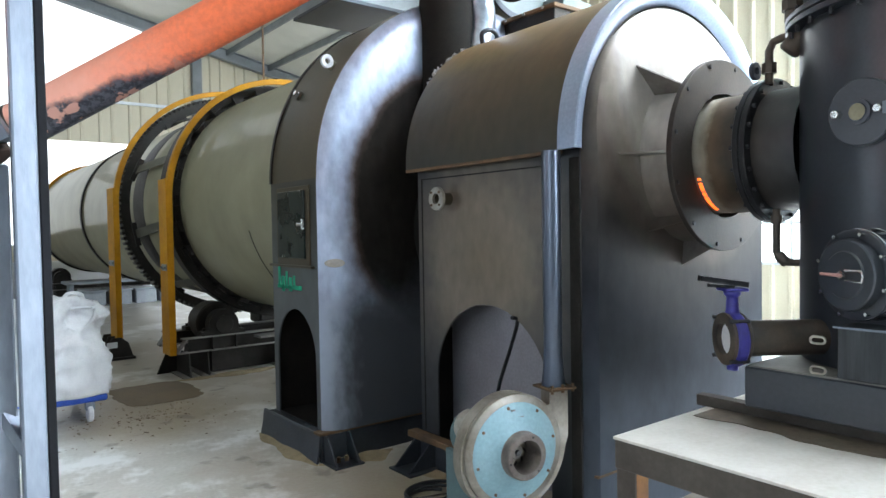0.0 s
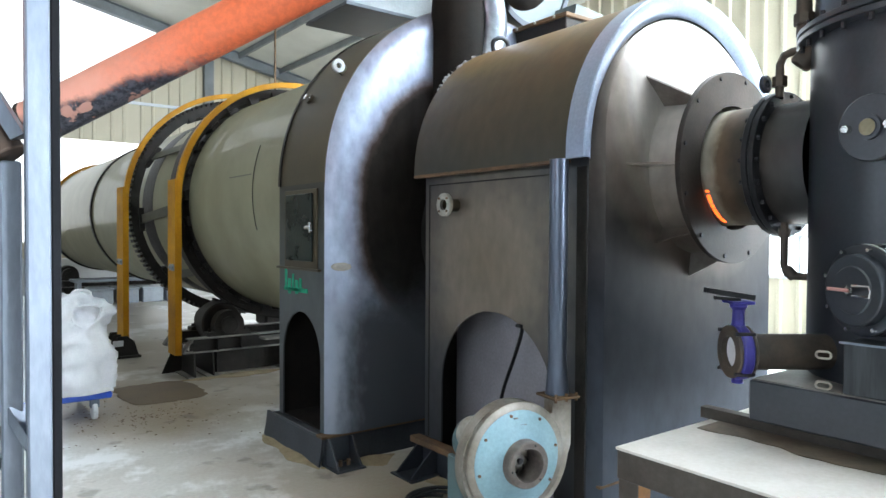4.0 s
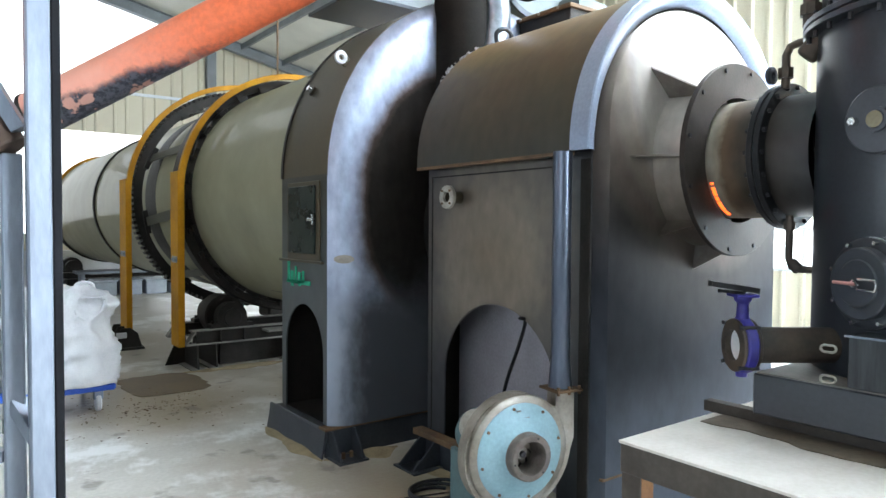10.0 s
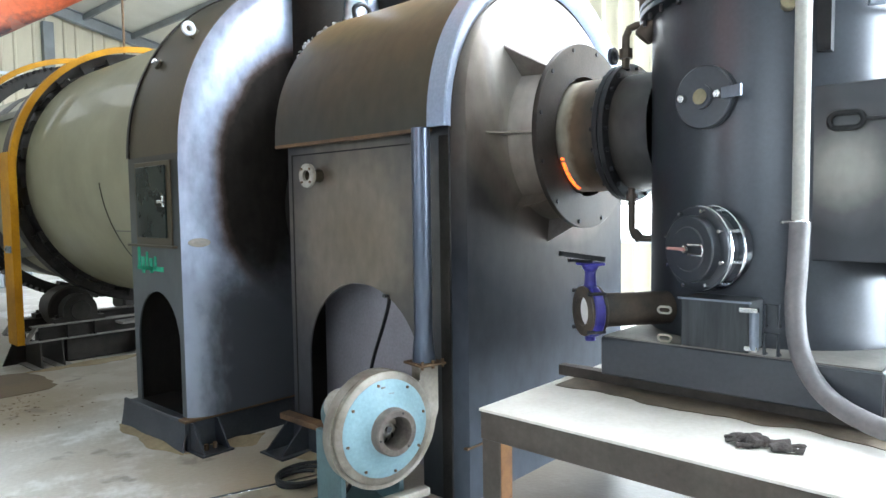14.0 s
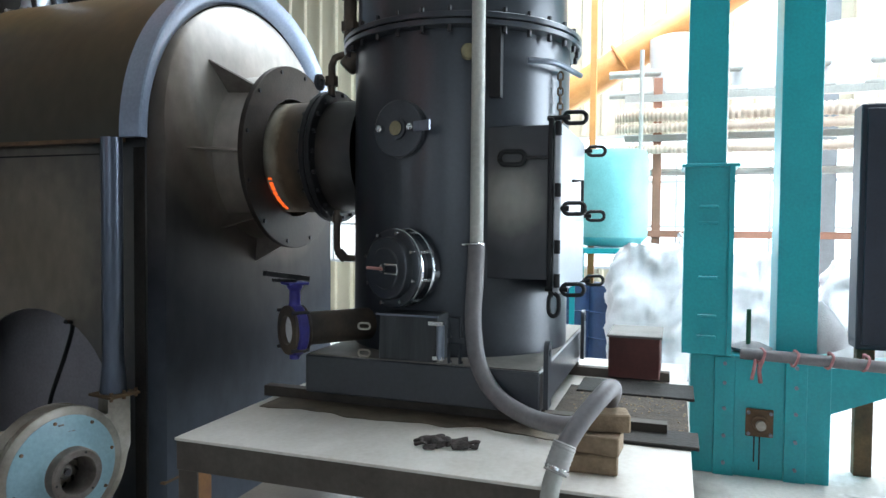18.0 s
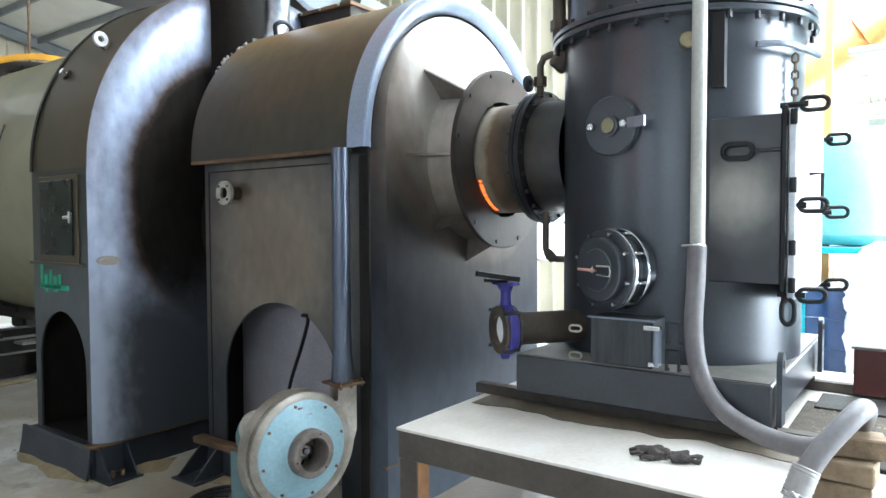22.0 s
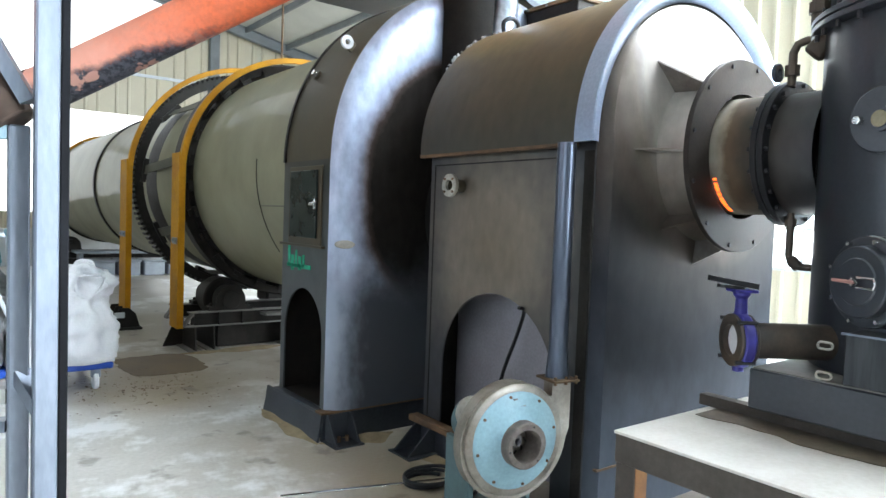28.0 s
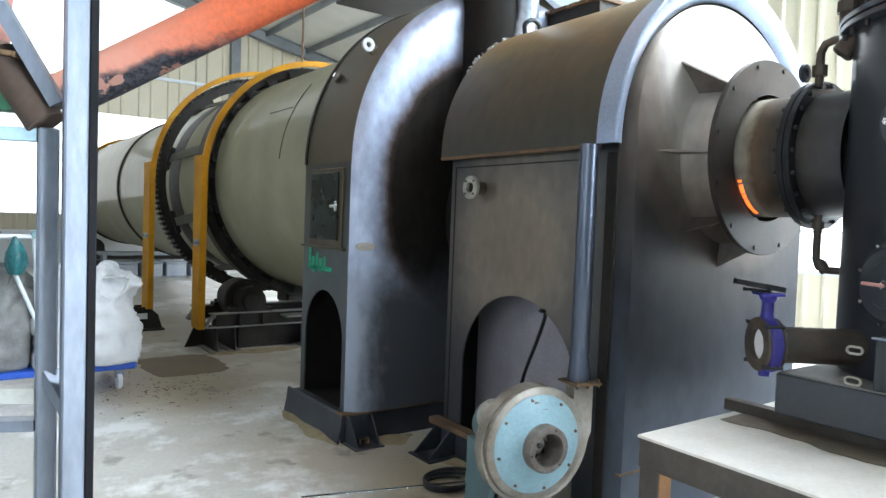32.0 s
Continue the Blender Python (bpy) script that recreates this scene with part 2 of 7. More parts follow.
M.update({
    "rail_blue": material("pale_blue_rail", (0.45, 0.62, 0.70), (0.35, 0.50, 0.58), 0.4, 0.55, scale=6),
    "soot_pipe": material("burnt_spout", (0.09, 0.055, 0.04), (0.04, 0.028, 0.022), 0.6, 0.8, 0.2, scale=9),
    "galv_duct": material("crumpled_bright_metal", (0.55, 0.60, 0.68), (0.3, 0.33, 0.38), 0.22, 0.4, 0.9, scale=7, bump=0.3, grain=18),
    "grey_fan": material("grey_fan_paint", (0.10, 0.12, 0.12), (0.07, 0.085, 0.085), 0.4, 0.55, scale=3),
    "teal_pale2": material("pale_teal_tank", (0.22, 0.55, 0.55), (0.16, 0.44, 0.44), 0.35, 0.5, scale=3),
    "navy_blue": material("navy_drum_paint", (0.03, 0.07, 0.17), (0.02, 0.045, 0.11), 0.35, 0.5, scale=4),
    "red_brown": material("red_oxide_paint", (0.42, 0.20, 0.13), (0.30, 0.14, 0.09), 0.5, 0.65, scale=4),
    "ribbed": material("tan_hose", (0.66, 0.53, 0.43), (0.50, 0.38, 0.29), 0.5, 0.7, scale=6),
    "blue_pale": material("meter_blue", (0.05, 0.30, 0.60), (0.04, 0.22, 0.45), 0.35, 0.5, scale=5),
})


def stained(name, center, stops, noise_amount=0.1, flat="y", rough=(0.3, 0.5), metal=0.5, scale=2.5, spec=0.5, upto=None, bend=None, mottle=0.24):
    """Plate whose colour (heat tint, soot, painted-in shade) changes with the distance from a point (in the thing's own
    space).
    """
    m = bpy.data.materials.new(name)
    m.use_nodes = True
    n, l = m.node_tree.nodes, m.node_tree.links
    b = n["Principled BSDF"]
    tc = n.new("ShaderNodeTexCoord")
    sub = n.new("ShaderNodeVectorMath")
    sub.operation = "SUBTRACT"
    sub.inputs[1].default_value = center
    l.new(tc.outputs["Object"], sub.inputs[0])
    mul = n.new("ShaderNodeVectorMath")
    mul.operation = "MULTIPLY"
    mul.inputs[1].default_value = (0 if "x" in flat else 1, 0 if "y" in flat else 1, 0 if "z" in flat else 1)
    l.new(sub.outputs[0], mul.inputs[0])
    ln = n.new("ShaderNodeVectorMath")
    ln.operation = "LENGTH"
    l.new(mul.outputs[0], ln.inputs[0])
    nz = n.new("ShaderNodeTexNoise")
    nz.inputs["Scale"].default_value, nz.inputs["Detail"].default_value, nz.inputs["Roughness"].default_value = scale, 7, 0.6
    l.new(tc.outputs["Object"], nz.inputs[0])
    nm = n.new("ShaderNodeMath")
    nm.operation = "MULTIPLY_ADD"
    nm.inputs[1].default_value, nm.inputs[2].default_value = noise_amount * 2, -noise_amount
    l.new(nz.outputs[0], nm.inputs[0])
    ad = n.new("ShaderNodeMath")
    ad.operation = "ADD"
    l.new(ln.outputs["Value"], ad.inputs[0])
    l.new(nm.outputs[0], ad.inputs[1])
    far = stops[-1][0]
    dv = n.new("ShaderNodeMath")
    dv.operation = "DIVIDE"
    dv.inputs[1].default_value = far
    l.new(ad.outputs[0], dv.inputs[0])
    cr, rr = n.new("ShaderNodeValToRGB"), n.new("ShaderNodeValToRGB")
    for ramp, pick in ((cr, 1), (rr, 2)):
        e = ramp.color_ramp.elements
        while len(e) < len(stops):
            e.new(0.5)
        for k, s in enumerate(stops):
            e[k].position = s[0] / far
            e[k].color = (*s[1], 1) if pick == 1 else (s[2], s[2], s[2], 1)
        l.new(dv.outputs[0], ramp.inputs[0])
    fine = n.new("ShaderNodeTexNoise")
    fine.inputs["Scale"].default_value, fine.inputs["Detail"].default_value = 14, 8
    st = n.new("ShaderNodeMapping")
    st.inputs["Scale"].default_value = (1, 1, 0.55)
    l.new(tc.outputs["Object"], st.inputs[0])
    l.new(st.outputs[0], fine.inputs[0])
    mx = n.new("ShaderNodeMix")
    mx.data_type, mx.blend_type = "RGBA", "OVERLAY"
    mx.inputs[0].default_value = mottle
    l.new(cr.outputs[0], mx.inputs[6])
    l.new(fine.outputs[0], mx.inputs[7])
    out = mx.outputs[2]
    if upto:    # shade low on the plate put into its colour: darker below these heights
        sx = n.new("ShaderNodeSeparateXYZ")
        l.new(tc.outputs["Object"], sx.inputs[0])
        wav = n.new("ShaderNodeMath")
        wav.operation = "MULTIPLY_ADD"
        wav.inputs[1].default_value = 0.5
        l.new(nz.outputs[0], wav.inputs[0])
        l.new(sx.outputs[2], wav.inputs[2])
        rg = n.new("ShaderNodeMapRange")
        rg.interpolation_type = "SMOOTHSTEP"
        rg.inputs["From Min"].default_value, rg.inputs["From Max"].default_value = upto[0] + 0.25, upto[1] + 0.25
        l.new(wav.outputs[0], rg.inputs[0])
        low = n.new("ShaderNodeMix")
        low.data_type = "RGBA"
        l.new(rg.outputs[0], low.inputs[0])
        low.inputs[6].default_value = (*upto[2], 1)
        if bend:    # sheen of the rolled edge painted in as a lighter colour
            flake_sheen = n.new("ShaderNodeMath")
            flake_sheen.operation = "MULTIPLY_ADD"
            flake_sheen.inputs[1].default_value = 0.3
            l.new(fine.outputs[0], flake_sheen.inputs[0])
            l.new(sx.outputs[0], flake_sheen.inputs[2])
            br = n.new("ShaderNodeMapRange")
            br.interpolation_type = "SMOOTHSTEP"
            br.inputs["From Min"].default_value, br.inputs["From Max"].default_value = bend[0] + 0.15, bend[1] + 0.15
            l.new(flake_sheen.outputs[0], br.inputs[0])
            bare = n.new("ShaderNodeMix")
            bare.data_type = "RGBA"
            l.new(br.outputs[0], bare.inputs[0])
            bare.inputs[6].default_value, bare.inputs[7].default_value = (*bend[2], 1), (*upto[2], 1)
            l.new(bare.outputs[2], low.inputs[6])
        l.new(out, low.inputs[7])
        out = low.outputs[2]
    l.new(out, b.inputs["Base Color"])
    l.new(rr.outputs[0], b.inputs["Roughness"])
    b.inputs["Metallic"].default_value = metal
    b.inputs["Specular IOR Level"].default_value = spec
    bp = n.new("ShaderNodeBump")
    bp.inputs["Strength"].default_value, bp.inputs["Distance"].default_value = 0.14, 0.02
    l.new(nz.outputs[0], bp.inputs["Height"])
    l.new(bp.outputs[0], b.inputs["Normal"])
    return m


SOOT = (0.02, 0.017, 0.015)
# soot and blue tint, plus painted shade low down and sheen on the roll
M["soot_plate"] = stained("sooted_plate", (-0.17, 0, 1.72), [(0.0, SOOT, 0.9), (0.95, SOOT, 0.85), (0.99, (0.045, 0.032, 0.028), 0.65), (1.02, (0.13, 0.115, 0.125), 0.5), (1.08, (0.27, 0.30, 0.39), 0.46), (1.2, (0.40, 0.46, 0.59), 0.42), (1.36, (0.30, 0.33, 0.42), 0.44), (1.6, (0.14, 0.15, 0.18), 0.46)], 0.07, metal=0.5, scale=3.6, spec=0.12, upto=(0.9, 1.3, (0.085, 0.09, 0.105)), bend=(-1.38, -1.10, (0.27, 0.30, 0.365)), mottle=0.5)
# heat fade round the neck, with lit top and shaded foot painted in
M["heat_end"] = stained("heat_faded_shaded_plate", (0.05, 0, ZC0 + 0.42), [(0.0, (0.50, 0.47, 0.44), 0.40), (0.62, (0.44, 0.405, 0.37), 0.42), (0.74, (0.24, 0.205, 0.175), 0.45), (0.86, (0.13, 0.105, 0.088), 0.45), (1.05, (0.046, 0.041, 0.038), 0.45), (1.4, (0.024, 0.025, 0.03), 0.42), (2.3, (0.075, 0.088, 0.11), 0.42)], 0.10, metal=0.4, spec=0.07, mottle=0.3)
# brown heat stain, with the upper sheen painted into its inner stops
M["heat_side"] = stained("heat_browned_sheen_plate", (-0.86, 0.05, 1.38), [(0.0, (0.19, 0.15, 0.108), 0.42), (0.35, (0.215, 0.178, 0.138), 0.4), (0.55, (0.13, 0.114, 0.098), 0.38), (0.85, (0.06, 0.06, 0.064), 0.38), (1.6, (0.042, 0.045, 0.053), 0.4)], 0.22, flat="x", metal=0.5, scale=4.0, mottle=0.3)
M["roof_cover"] = stained("browned_cover", (0.0, 0, 2.95), [(0.0, (0.24, 0.155, 0.07), 0.45), (0.5, (0.165, 0.108, 0.048), 0.45), (0.9, (0.075, 0.057, 0.031), 0.45), (1.45, (0.04, 0.040, 0.033), 0.45)], 0.24, metal=0.15, scale=2.8, spec=0.35, mottle=0.3)
M["tinted_side"] = stained("tinted_side_plate", (-1.39, 0.1, 2.2), [(0.0, (0.032, 0.026, 0.018), 0.42), (0.5, (0.042, 0.042, 0.036), 0.42), (1.0, (0.075, 0.082, 0.082), 0.42), (2.4, (0.062, 0.07, 0.076), 0.45)], 0.15, flat="x", metal=0.4, scale=3.0)
M["hot_pipe"] = stained("burnt_pipe", (0, 1.0, 0.9), [(0.0, (0.33, 0.30, 0.245), 0.5), (0.06, (0.26, 0.22, 0.17), 0.5), (0.095, (0.11, 0.072, 0.042), 0.45), (0.2, (0.048, 0.036, 0.026), 0.42), (0.5, (0.03, 0.031, 0.034), 0.4)], 0.05, flat="xz", metal=0.2, scale=7.0, mottle=0.6)


def floor_material():
    """Concrete with pale worn skin, brown dust swept against the machines and oily stains."""
    m = material("worn_concrete", (0.62, 0.605, 0.575), (0.40, 0.375, 0.34), 0.26, 0.5, scale=0.5, bump=0.1, grain=35)
    n, l = m.node_tree.nodes, m.node_tree.links
    b = n["Principled BSDF"]
    out = b.inputs["Base Color"].links[0].from_socket
    tc = n.new("ShaderNodeTexCoord")
    nz = n.new("ShaderNodeTexNoise")
    nz.inputs["Scale"].default_value, nz.inputs["Detail"].default_value, nz.inputs["Roughness"].default_value = 1.1, 9, 0.66
    l.new(tc.outputs["Object"], nz.inputs[0])

    def lay(mask, color, amount):
        nonlocal out
        k = n.new("ShaderNodeMath")
        k.operation = "MULTIPLY"
        k.inputs[1].default_value = amount
        l.new(mask, k.inputs[0])
        mx = n.new("ShaderNodeMix")
        mx.data_type = "RGBA"
        l.new(k.outputs[0], mx.inputs[0])
        l.new(out, mx.inputs[6])
        mx.inputs[7].default_value = (*color, 1)
        out = mx.outputs[2]

    def step(value, lo, hi):
        r = n.new("ShaderNodeMapRange")
        r.inputs["From Min"].default_value, r.inputs["From Max"].default_value = lo, hi
        l.new(value, r.inputs[0])
        return r.outputs[0]

    lay(step(nz.outputs[0], 0.52, 0.60), (0.80, 0.80, 0.80), 0.8)
    for x, y, r in ((2.3, 3.9, 1.0), (2.2, 6.6, 1.3), (2.4, 9.0, 1.4), (2.6, 2.7, 0.8), (1.5, 6.0, 0.8)):
        d = n.new("ShaderNodeVectorMath")
        d.operation = "DISTANCE"
        d.inputs[1].default_value = (x, y, 0)
        l.new(tc.outputs["Object"], d.inputs[0])
        s = n.new("ShaderNodeMath")
        s.operation = "MULTIPLY_ADD"
        s.inputs[1].default_value = 1.6
        l.new(nz.outputs[0], s.inputs[0])
        l.new(d.outputs["Value"], s.inputs[2])
        lay(step(s.outputs[0], r + 0.95, r + 0.35), (0.27, 0.21, 0.135), 0.6)
    for x, y, r in ((3.7, 1.6, 1.15), (4.3, 0.4, 0.6)):    # darker brown floor under the table
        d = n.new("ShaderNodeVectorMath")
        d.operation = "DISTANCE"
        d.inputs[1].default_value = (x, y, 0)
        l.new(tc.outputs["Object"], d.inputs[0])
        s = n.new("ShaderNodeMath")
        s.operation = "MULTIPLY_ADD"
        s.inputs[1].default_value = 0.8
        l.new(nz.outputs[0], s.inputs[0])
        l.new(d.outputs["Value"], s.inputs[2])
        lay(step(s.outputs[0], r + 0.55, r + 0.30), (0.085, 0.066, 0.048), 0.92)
    sp = n.new("ShaderNodeTexNoise")
    sp.inputs["Scale"].default_value, sp.inputs["Detail"].default_value = 3.2, 10
    l.new(tc.outputs["Object"], sp.inputs[0])
    lay(step(sp.outputs[0], 0.62, 0.68), (0.10, 0.08, 0.06), 0.55)
    l.new(out, b.inputs["Base Color"])
    return m


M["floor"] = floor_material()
M["sky_white"] = material("bright_sky", (0.93, 0.97, 1.0), (0.93, 0.97, 1.0), 1.0, 1.0, emit=2.6)
M["sky_far"] = material("far_sky", (0.93, 0.97, 1.0), (0.93, 0.97, 1.0), 1.0, 1.0, emit=1.4)
M["damp"] = material("umber_concrete", (0.15, 0.105, 0.06), (0.10, 0.07, 0.042), 0.6, 0.8, scale=2.0, bump=0.08, grain=40)
M["pale_door"] = material("pale_grey_door_paint", (0.56, 0.59, 0.63), (0.46, 0.49, 0.53), 0.25, 0.4, 0.1, scale=3)
M["ash"] = material("sooty_ash", (0.10, 0.078, 0.055), (0.045, 0.036, 0.03), 0.8, 0.95, scale=12, bump=0.5, grain=70, spot=(0.30, 0.20, 0.08), spot_at=0.66)
M["mullion"] = material("white_window_frame", (0.62, 0.65, 0.68), (0.5, 0.53, 0.56), 0.4, 0.55, scale=3)
M["door_metal"] = material("polished_steel", (0.62, 0.64, 0.67), (0.45, 0.47, 0.5), 0.14, 0.24, 1.0, scale=4, bump=0.01)
# soft pale patch mid-plate, darker towards the border
M["worn_side"] = stained("pale_patch_housing_paint", (-0.49, -0.40, 0.90), [(0.0, (0.34, 0.325, 0.30), 0.5), (0.08, (0.27, 0.26, 0.24), 0.5), (0.17, (0.09, 0.09, 0.092), 0.45), (0.26, (0.05, 0.052, 0.058), 0.4), (0.9, (0.05, 0.054, 0.062), 0.4)], 0.05, flat="x", metal=0.3, scale=4.0)
# paler copy of inner: the light on the end wall is painted in
M["inner_pale"] = material("lit_inner_plate", (0.52, 0.50, 0.56), (0.40, 0.38, 0.43), 0.45, 0.6, 0.2, scale=2)
M["cast_rim"] = material("worn_cast_rim", (0.33, 0.305, 0.265), (0.16, 0.13, 0.10), 0.32, 0.5, 0.55, scale=5)
M["inlet_dirty"] = material("dirty_inlet_iron", (0.20, 0.17, 0.15), (0.10, 0.08, 0.07), 0.5, 0.7, 0.3, scale=14, bump=0.1)


def scorched_tube(start, way):
    """Orange paint with a sunlit glow painted in towards the start of a sloping tube, and burnt to a flaky blue-black
    crust on its underside there.
    """
    m = bpy.data.materials.new("scorched_orange_paint")
    m.use_nodes = True
    n, l = m.node_tree.nodes, m.node_tree.links
    b = n["Principled BSDF"]
    tc = n.new("ShaderNodeTexCoord")
    sub = n.new("ShaderNodeVectorMath")
    sub.operation = "SUBTRACT"
    sub.inputs[1].default_value = start
    l.new(tc.outputs["Object"], sub.inputs[0])

    def dot(v):
        o = n.new("ShaderNodeVectorMath")
        o.operation = "DOT_PRODUCT"
        o.inputs[1].default_value = v
        l.new(sub.outputs[0], o.inputs[0])
        return o.outputs["Value"]

    def math_node(op, x, y, z=None):
        o = n.new("ShaderNodeMath")
        o.operation = op
        for k, v in enumerate((x, y, z)):
            if v is None:
                continue
            if isinstance(v, (int, float)):
                o.inputs[k].default_value = v
            else:
                l.new(v, o.inputs[k])
        return o.outputs[0]

    def ranged(v, lo, hi):
        o = n.new("ShaderNodeMapRange")
        o.interpolation_type = "SMOOTHSTEP"
        o.inputs["From Min"].default_value, o.inputs["From Max"].default_value = lo, hi
        l.new(v, o.inputs[0])
        return o.outputs[0]

    def noisy(scale, detail=8, rough=0.65):
        o = n.new("ShaderNodeTexNoise")
        o.inputs["Scale"].default_value, o.inputs["Detail"].default_value, o.inputs["Roughness"].default_value = scale, detail, rough
        l.new(tc.outputs["Object"], o.inputs[0])
        return o.outputs[0]

    def mixed(f, x, y):
        o = n.new("ShaderNodeMix")
        o.data_type = "RGBA"
        l.new(f, o.inputs[0])
        for k, v in ((6, x), (7, y)):
            if isinstance(v, tuple):
                o.inputs[k].default_value = (*v, 1)
            else:
                l.new(v, o.inputs[k])
        return o.outputs[2]

    side = way.cross(Vector((0, 0, 1))).normalized()
    along, under = dot(way), dot(-side.cross(way))
    coarse, fine = noisy(5.5), noisy(26)
    paint = mixed(ranged(fine, 0.35, 0.65), (0.78, 0.17, 0.07), (0.64, 0.14, 0.06))
    # sunlit glare put into the paint, paler towards the tube's start
    sun_glow = ranged(math_node("MULTIPLY_ADD", coarse, -0.8, math_node("MULTIPLY", along, -1)), -1.9, -0.5)
    paint = mixed(sun_glow, paint, (0.72, 0.34, 0.26))
    # the crust climbs higher round the tube near its start and dies out along it
    reach = math_node("MULTIPLY_ADD", along, -0.115, under)
    reach = math_node("MULTIPLY_ADD", coarse, 0.16, reach)
    reach = math_node("MULTIPLY_ADD", fine, 0.06, reach)
    burnt = ranged(reach, 0.08, 0.15)
    crust = mixed(ranged(fine, 0.4, 0.6), (0.018, 0.02, 0.028), (0.075, 0.075, 0.09))
    out = mixed(burnt, paint, crust)
    flake_sheen = math_node("MULTIPLY", ranged(noisy(8, 3, 0.5), 0.60, 0.64), burnt)
    out = mixed(flake_sheen, out, (0.46, 0.24, 0.19))
    l.new(out, b.inputs["Base Color"])
    b.inputs["Roughness"].default_value = 0.45
    b.inputs["Specular IOR Level"].default_value = 0.3
    bp = n.new("ShaderNodeBump")
    bp.inputs["Strength"].default_value, bp.inputs["Distance"].default_value = 0.4, 0.008
    l.new(math_node("MULTIPLY", burnt, fine), bp.inputs["Height"])
    l.new(bp.outputs[0], b.inputs["Normal"])
    return m


M["dust"] = material("mustard_dust", (0.36, 0.285, 0.175), (0.24, 0.185, 0.11), 0.9, 1.0, scale=9, bump=0.5, grain=90)
M["gusset"] = material("heat_greyed_gusset", (0.20, 0.175, 0.155), (0.11, 0.09, 0.078), 0.45, 0.6, 0.3, scale=6)
M["hose_pale"] = material("pale_grey_hose", (0.42, 0.41, 0.40), (0.30, 0.29, 0.285), 0.4, 0.55, scale=8)
M["grime"] = material("oily_grime_and_shade", (0.20, 0.16, 0.12), (0.10, 0.078, 0.058), 0.45, 0.65, scale=7, bump=0.12, grain=60)
M["matt_black"] = material("dull_black_shade", (0.010, 0.010, 0.012), (0.006, 0.006, 0.007), 0.7, 0.85, scale=6)
M["matt_black"].node_tree.nodes["Principled BSDF"].inputs["Specular IOR Level"].default_value = 0.12
M["hatch"].node_tree.nodes["Principled BSDF"].inputs["Specular IOR Level"].default_value = 0.22
for dark, level in (("grease", 0.22), ("black", 0.25), ("bolt", 0.3), ("table_rim", 0.3), ("steel", 0.3), ("rust", 0.25), ("yellow", 0.22), ("furnace", 0.8)):
    M[dark].node_tree.nodes["Principled BSDF"].inputs["Specular IOR Level"].default_value = level
M["soot"].node_tree.nodes["Principled BSDF"].inputs["Specular IOR Level"].default_value = 0.1
M["drum"].node_tree.nodes["Principled BSDF"].inputs["Specular IOR Level"].default_value = 0.08
M["drum"].node_tree.nodes["Principled BSDF"].inputs["Coat IOR"].default_value = 2.2

# ---- building blocks ----
ORIGIN = {}


def thing(name, at, label, category, group="", kind=""):
    ob = new(name)
    ob.location = at
    ob.empty_display_size = 0.1
    ORIGIN[ob] = Vector(at)
    return tagged(ob, label, category, group, kind)


def mesh_of(name, bm, mats, sharp=35):
    bmesh.ops.recalc_face_normals(bm, faces=bm.faces[:])
    for f in bm.faces:
        f.smooth = True
    lim = radians(sharp)
    for e in bm.edges:
        if len(e.link_faces) != 2 or e.calc_face_angle(0) > lim:
            e.smooth = False
    me = bpy.data.meshes.new(name)
    bm.to_mesh(me)
    bm.free()
    for m in mats if isinstance(mats, (list, tuple)) else [mats]:
        me.materials.append(M[m] if isinstance(m, str) else m)
    return me


def part(name, bm, mats, parent, label="", sharp=35):
    """One mesh under a thing or a part; bm is in world metres."""
    o = ORIGIN[parent]
    bmesh.ops.translate(bm, verts=bm.verts[:], vec=-o)
    ob = new(name, mesh_of(name, bm, mats, sharp))
    ob.parent = parent
    ORIGIN[ob] = o
    return tagged(ob, label) if label else ob


def single(name, bm, mats, at, label, category="", group="", kind=""):
    """A thing of one mesh."""
    bmesh.ops.translate(bm, verts=bm.verts[:], vec=-Vector(at))
    ob = new(name, mesh_of(name, bm, mats))
    ob.location = at
    ORIGIN[ob] = Vector(at)
    return tagged(ob, label, category, group, kind)


def box(x0, x1, y0, y1, z0, z1, bev=0.004, bm=None):
    bm2 = bmesh.new()
    bmesh.ops.create_cube(bm2, size=1)
    for v in bm2.verts:
        v.co = ((x0 + x1) / 2 + v.co.x * (x1 - x0), (y0 + y1) / 2 + v.co.y * (y1 - y0), (z0 + z1) / 2 + v.co.z * (z1 - z0))
    if bev:
        bmesh.ops.bevel(bm2, geom=bm2.edges[:], offset=bev, segments=1, affect="EDGES")
    return join(bm, bm2)


def join(bm, other):
    if bm is None:
        return other
    me = bpy.data.meshes.new("tmp")
    other.to_mesh(me)
    other.free()
    bm.from_mesh(me)
    bpy.data.meshes.remove(me)
    return bm


def frame_of(d):
    d = Vector(d).normalized()
    a = Vector((0, 0, 1)) if abs(d.z) < 0.9 else Vector((1, 0, 0))
    u = d.cross(a).normalized()
    return d, u, u.cross(d).normalized()


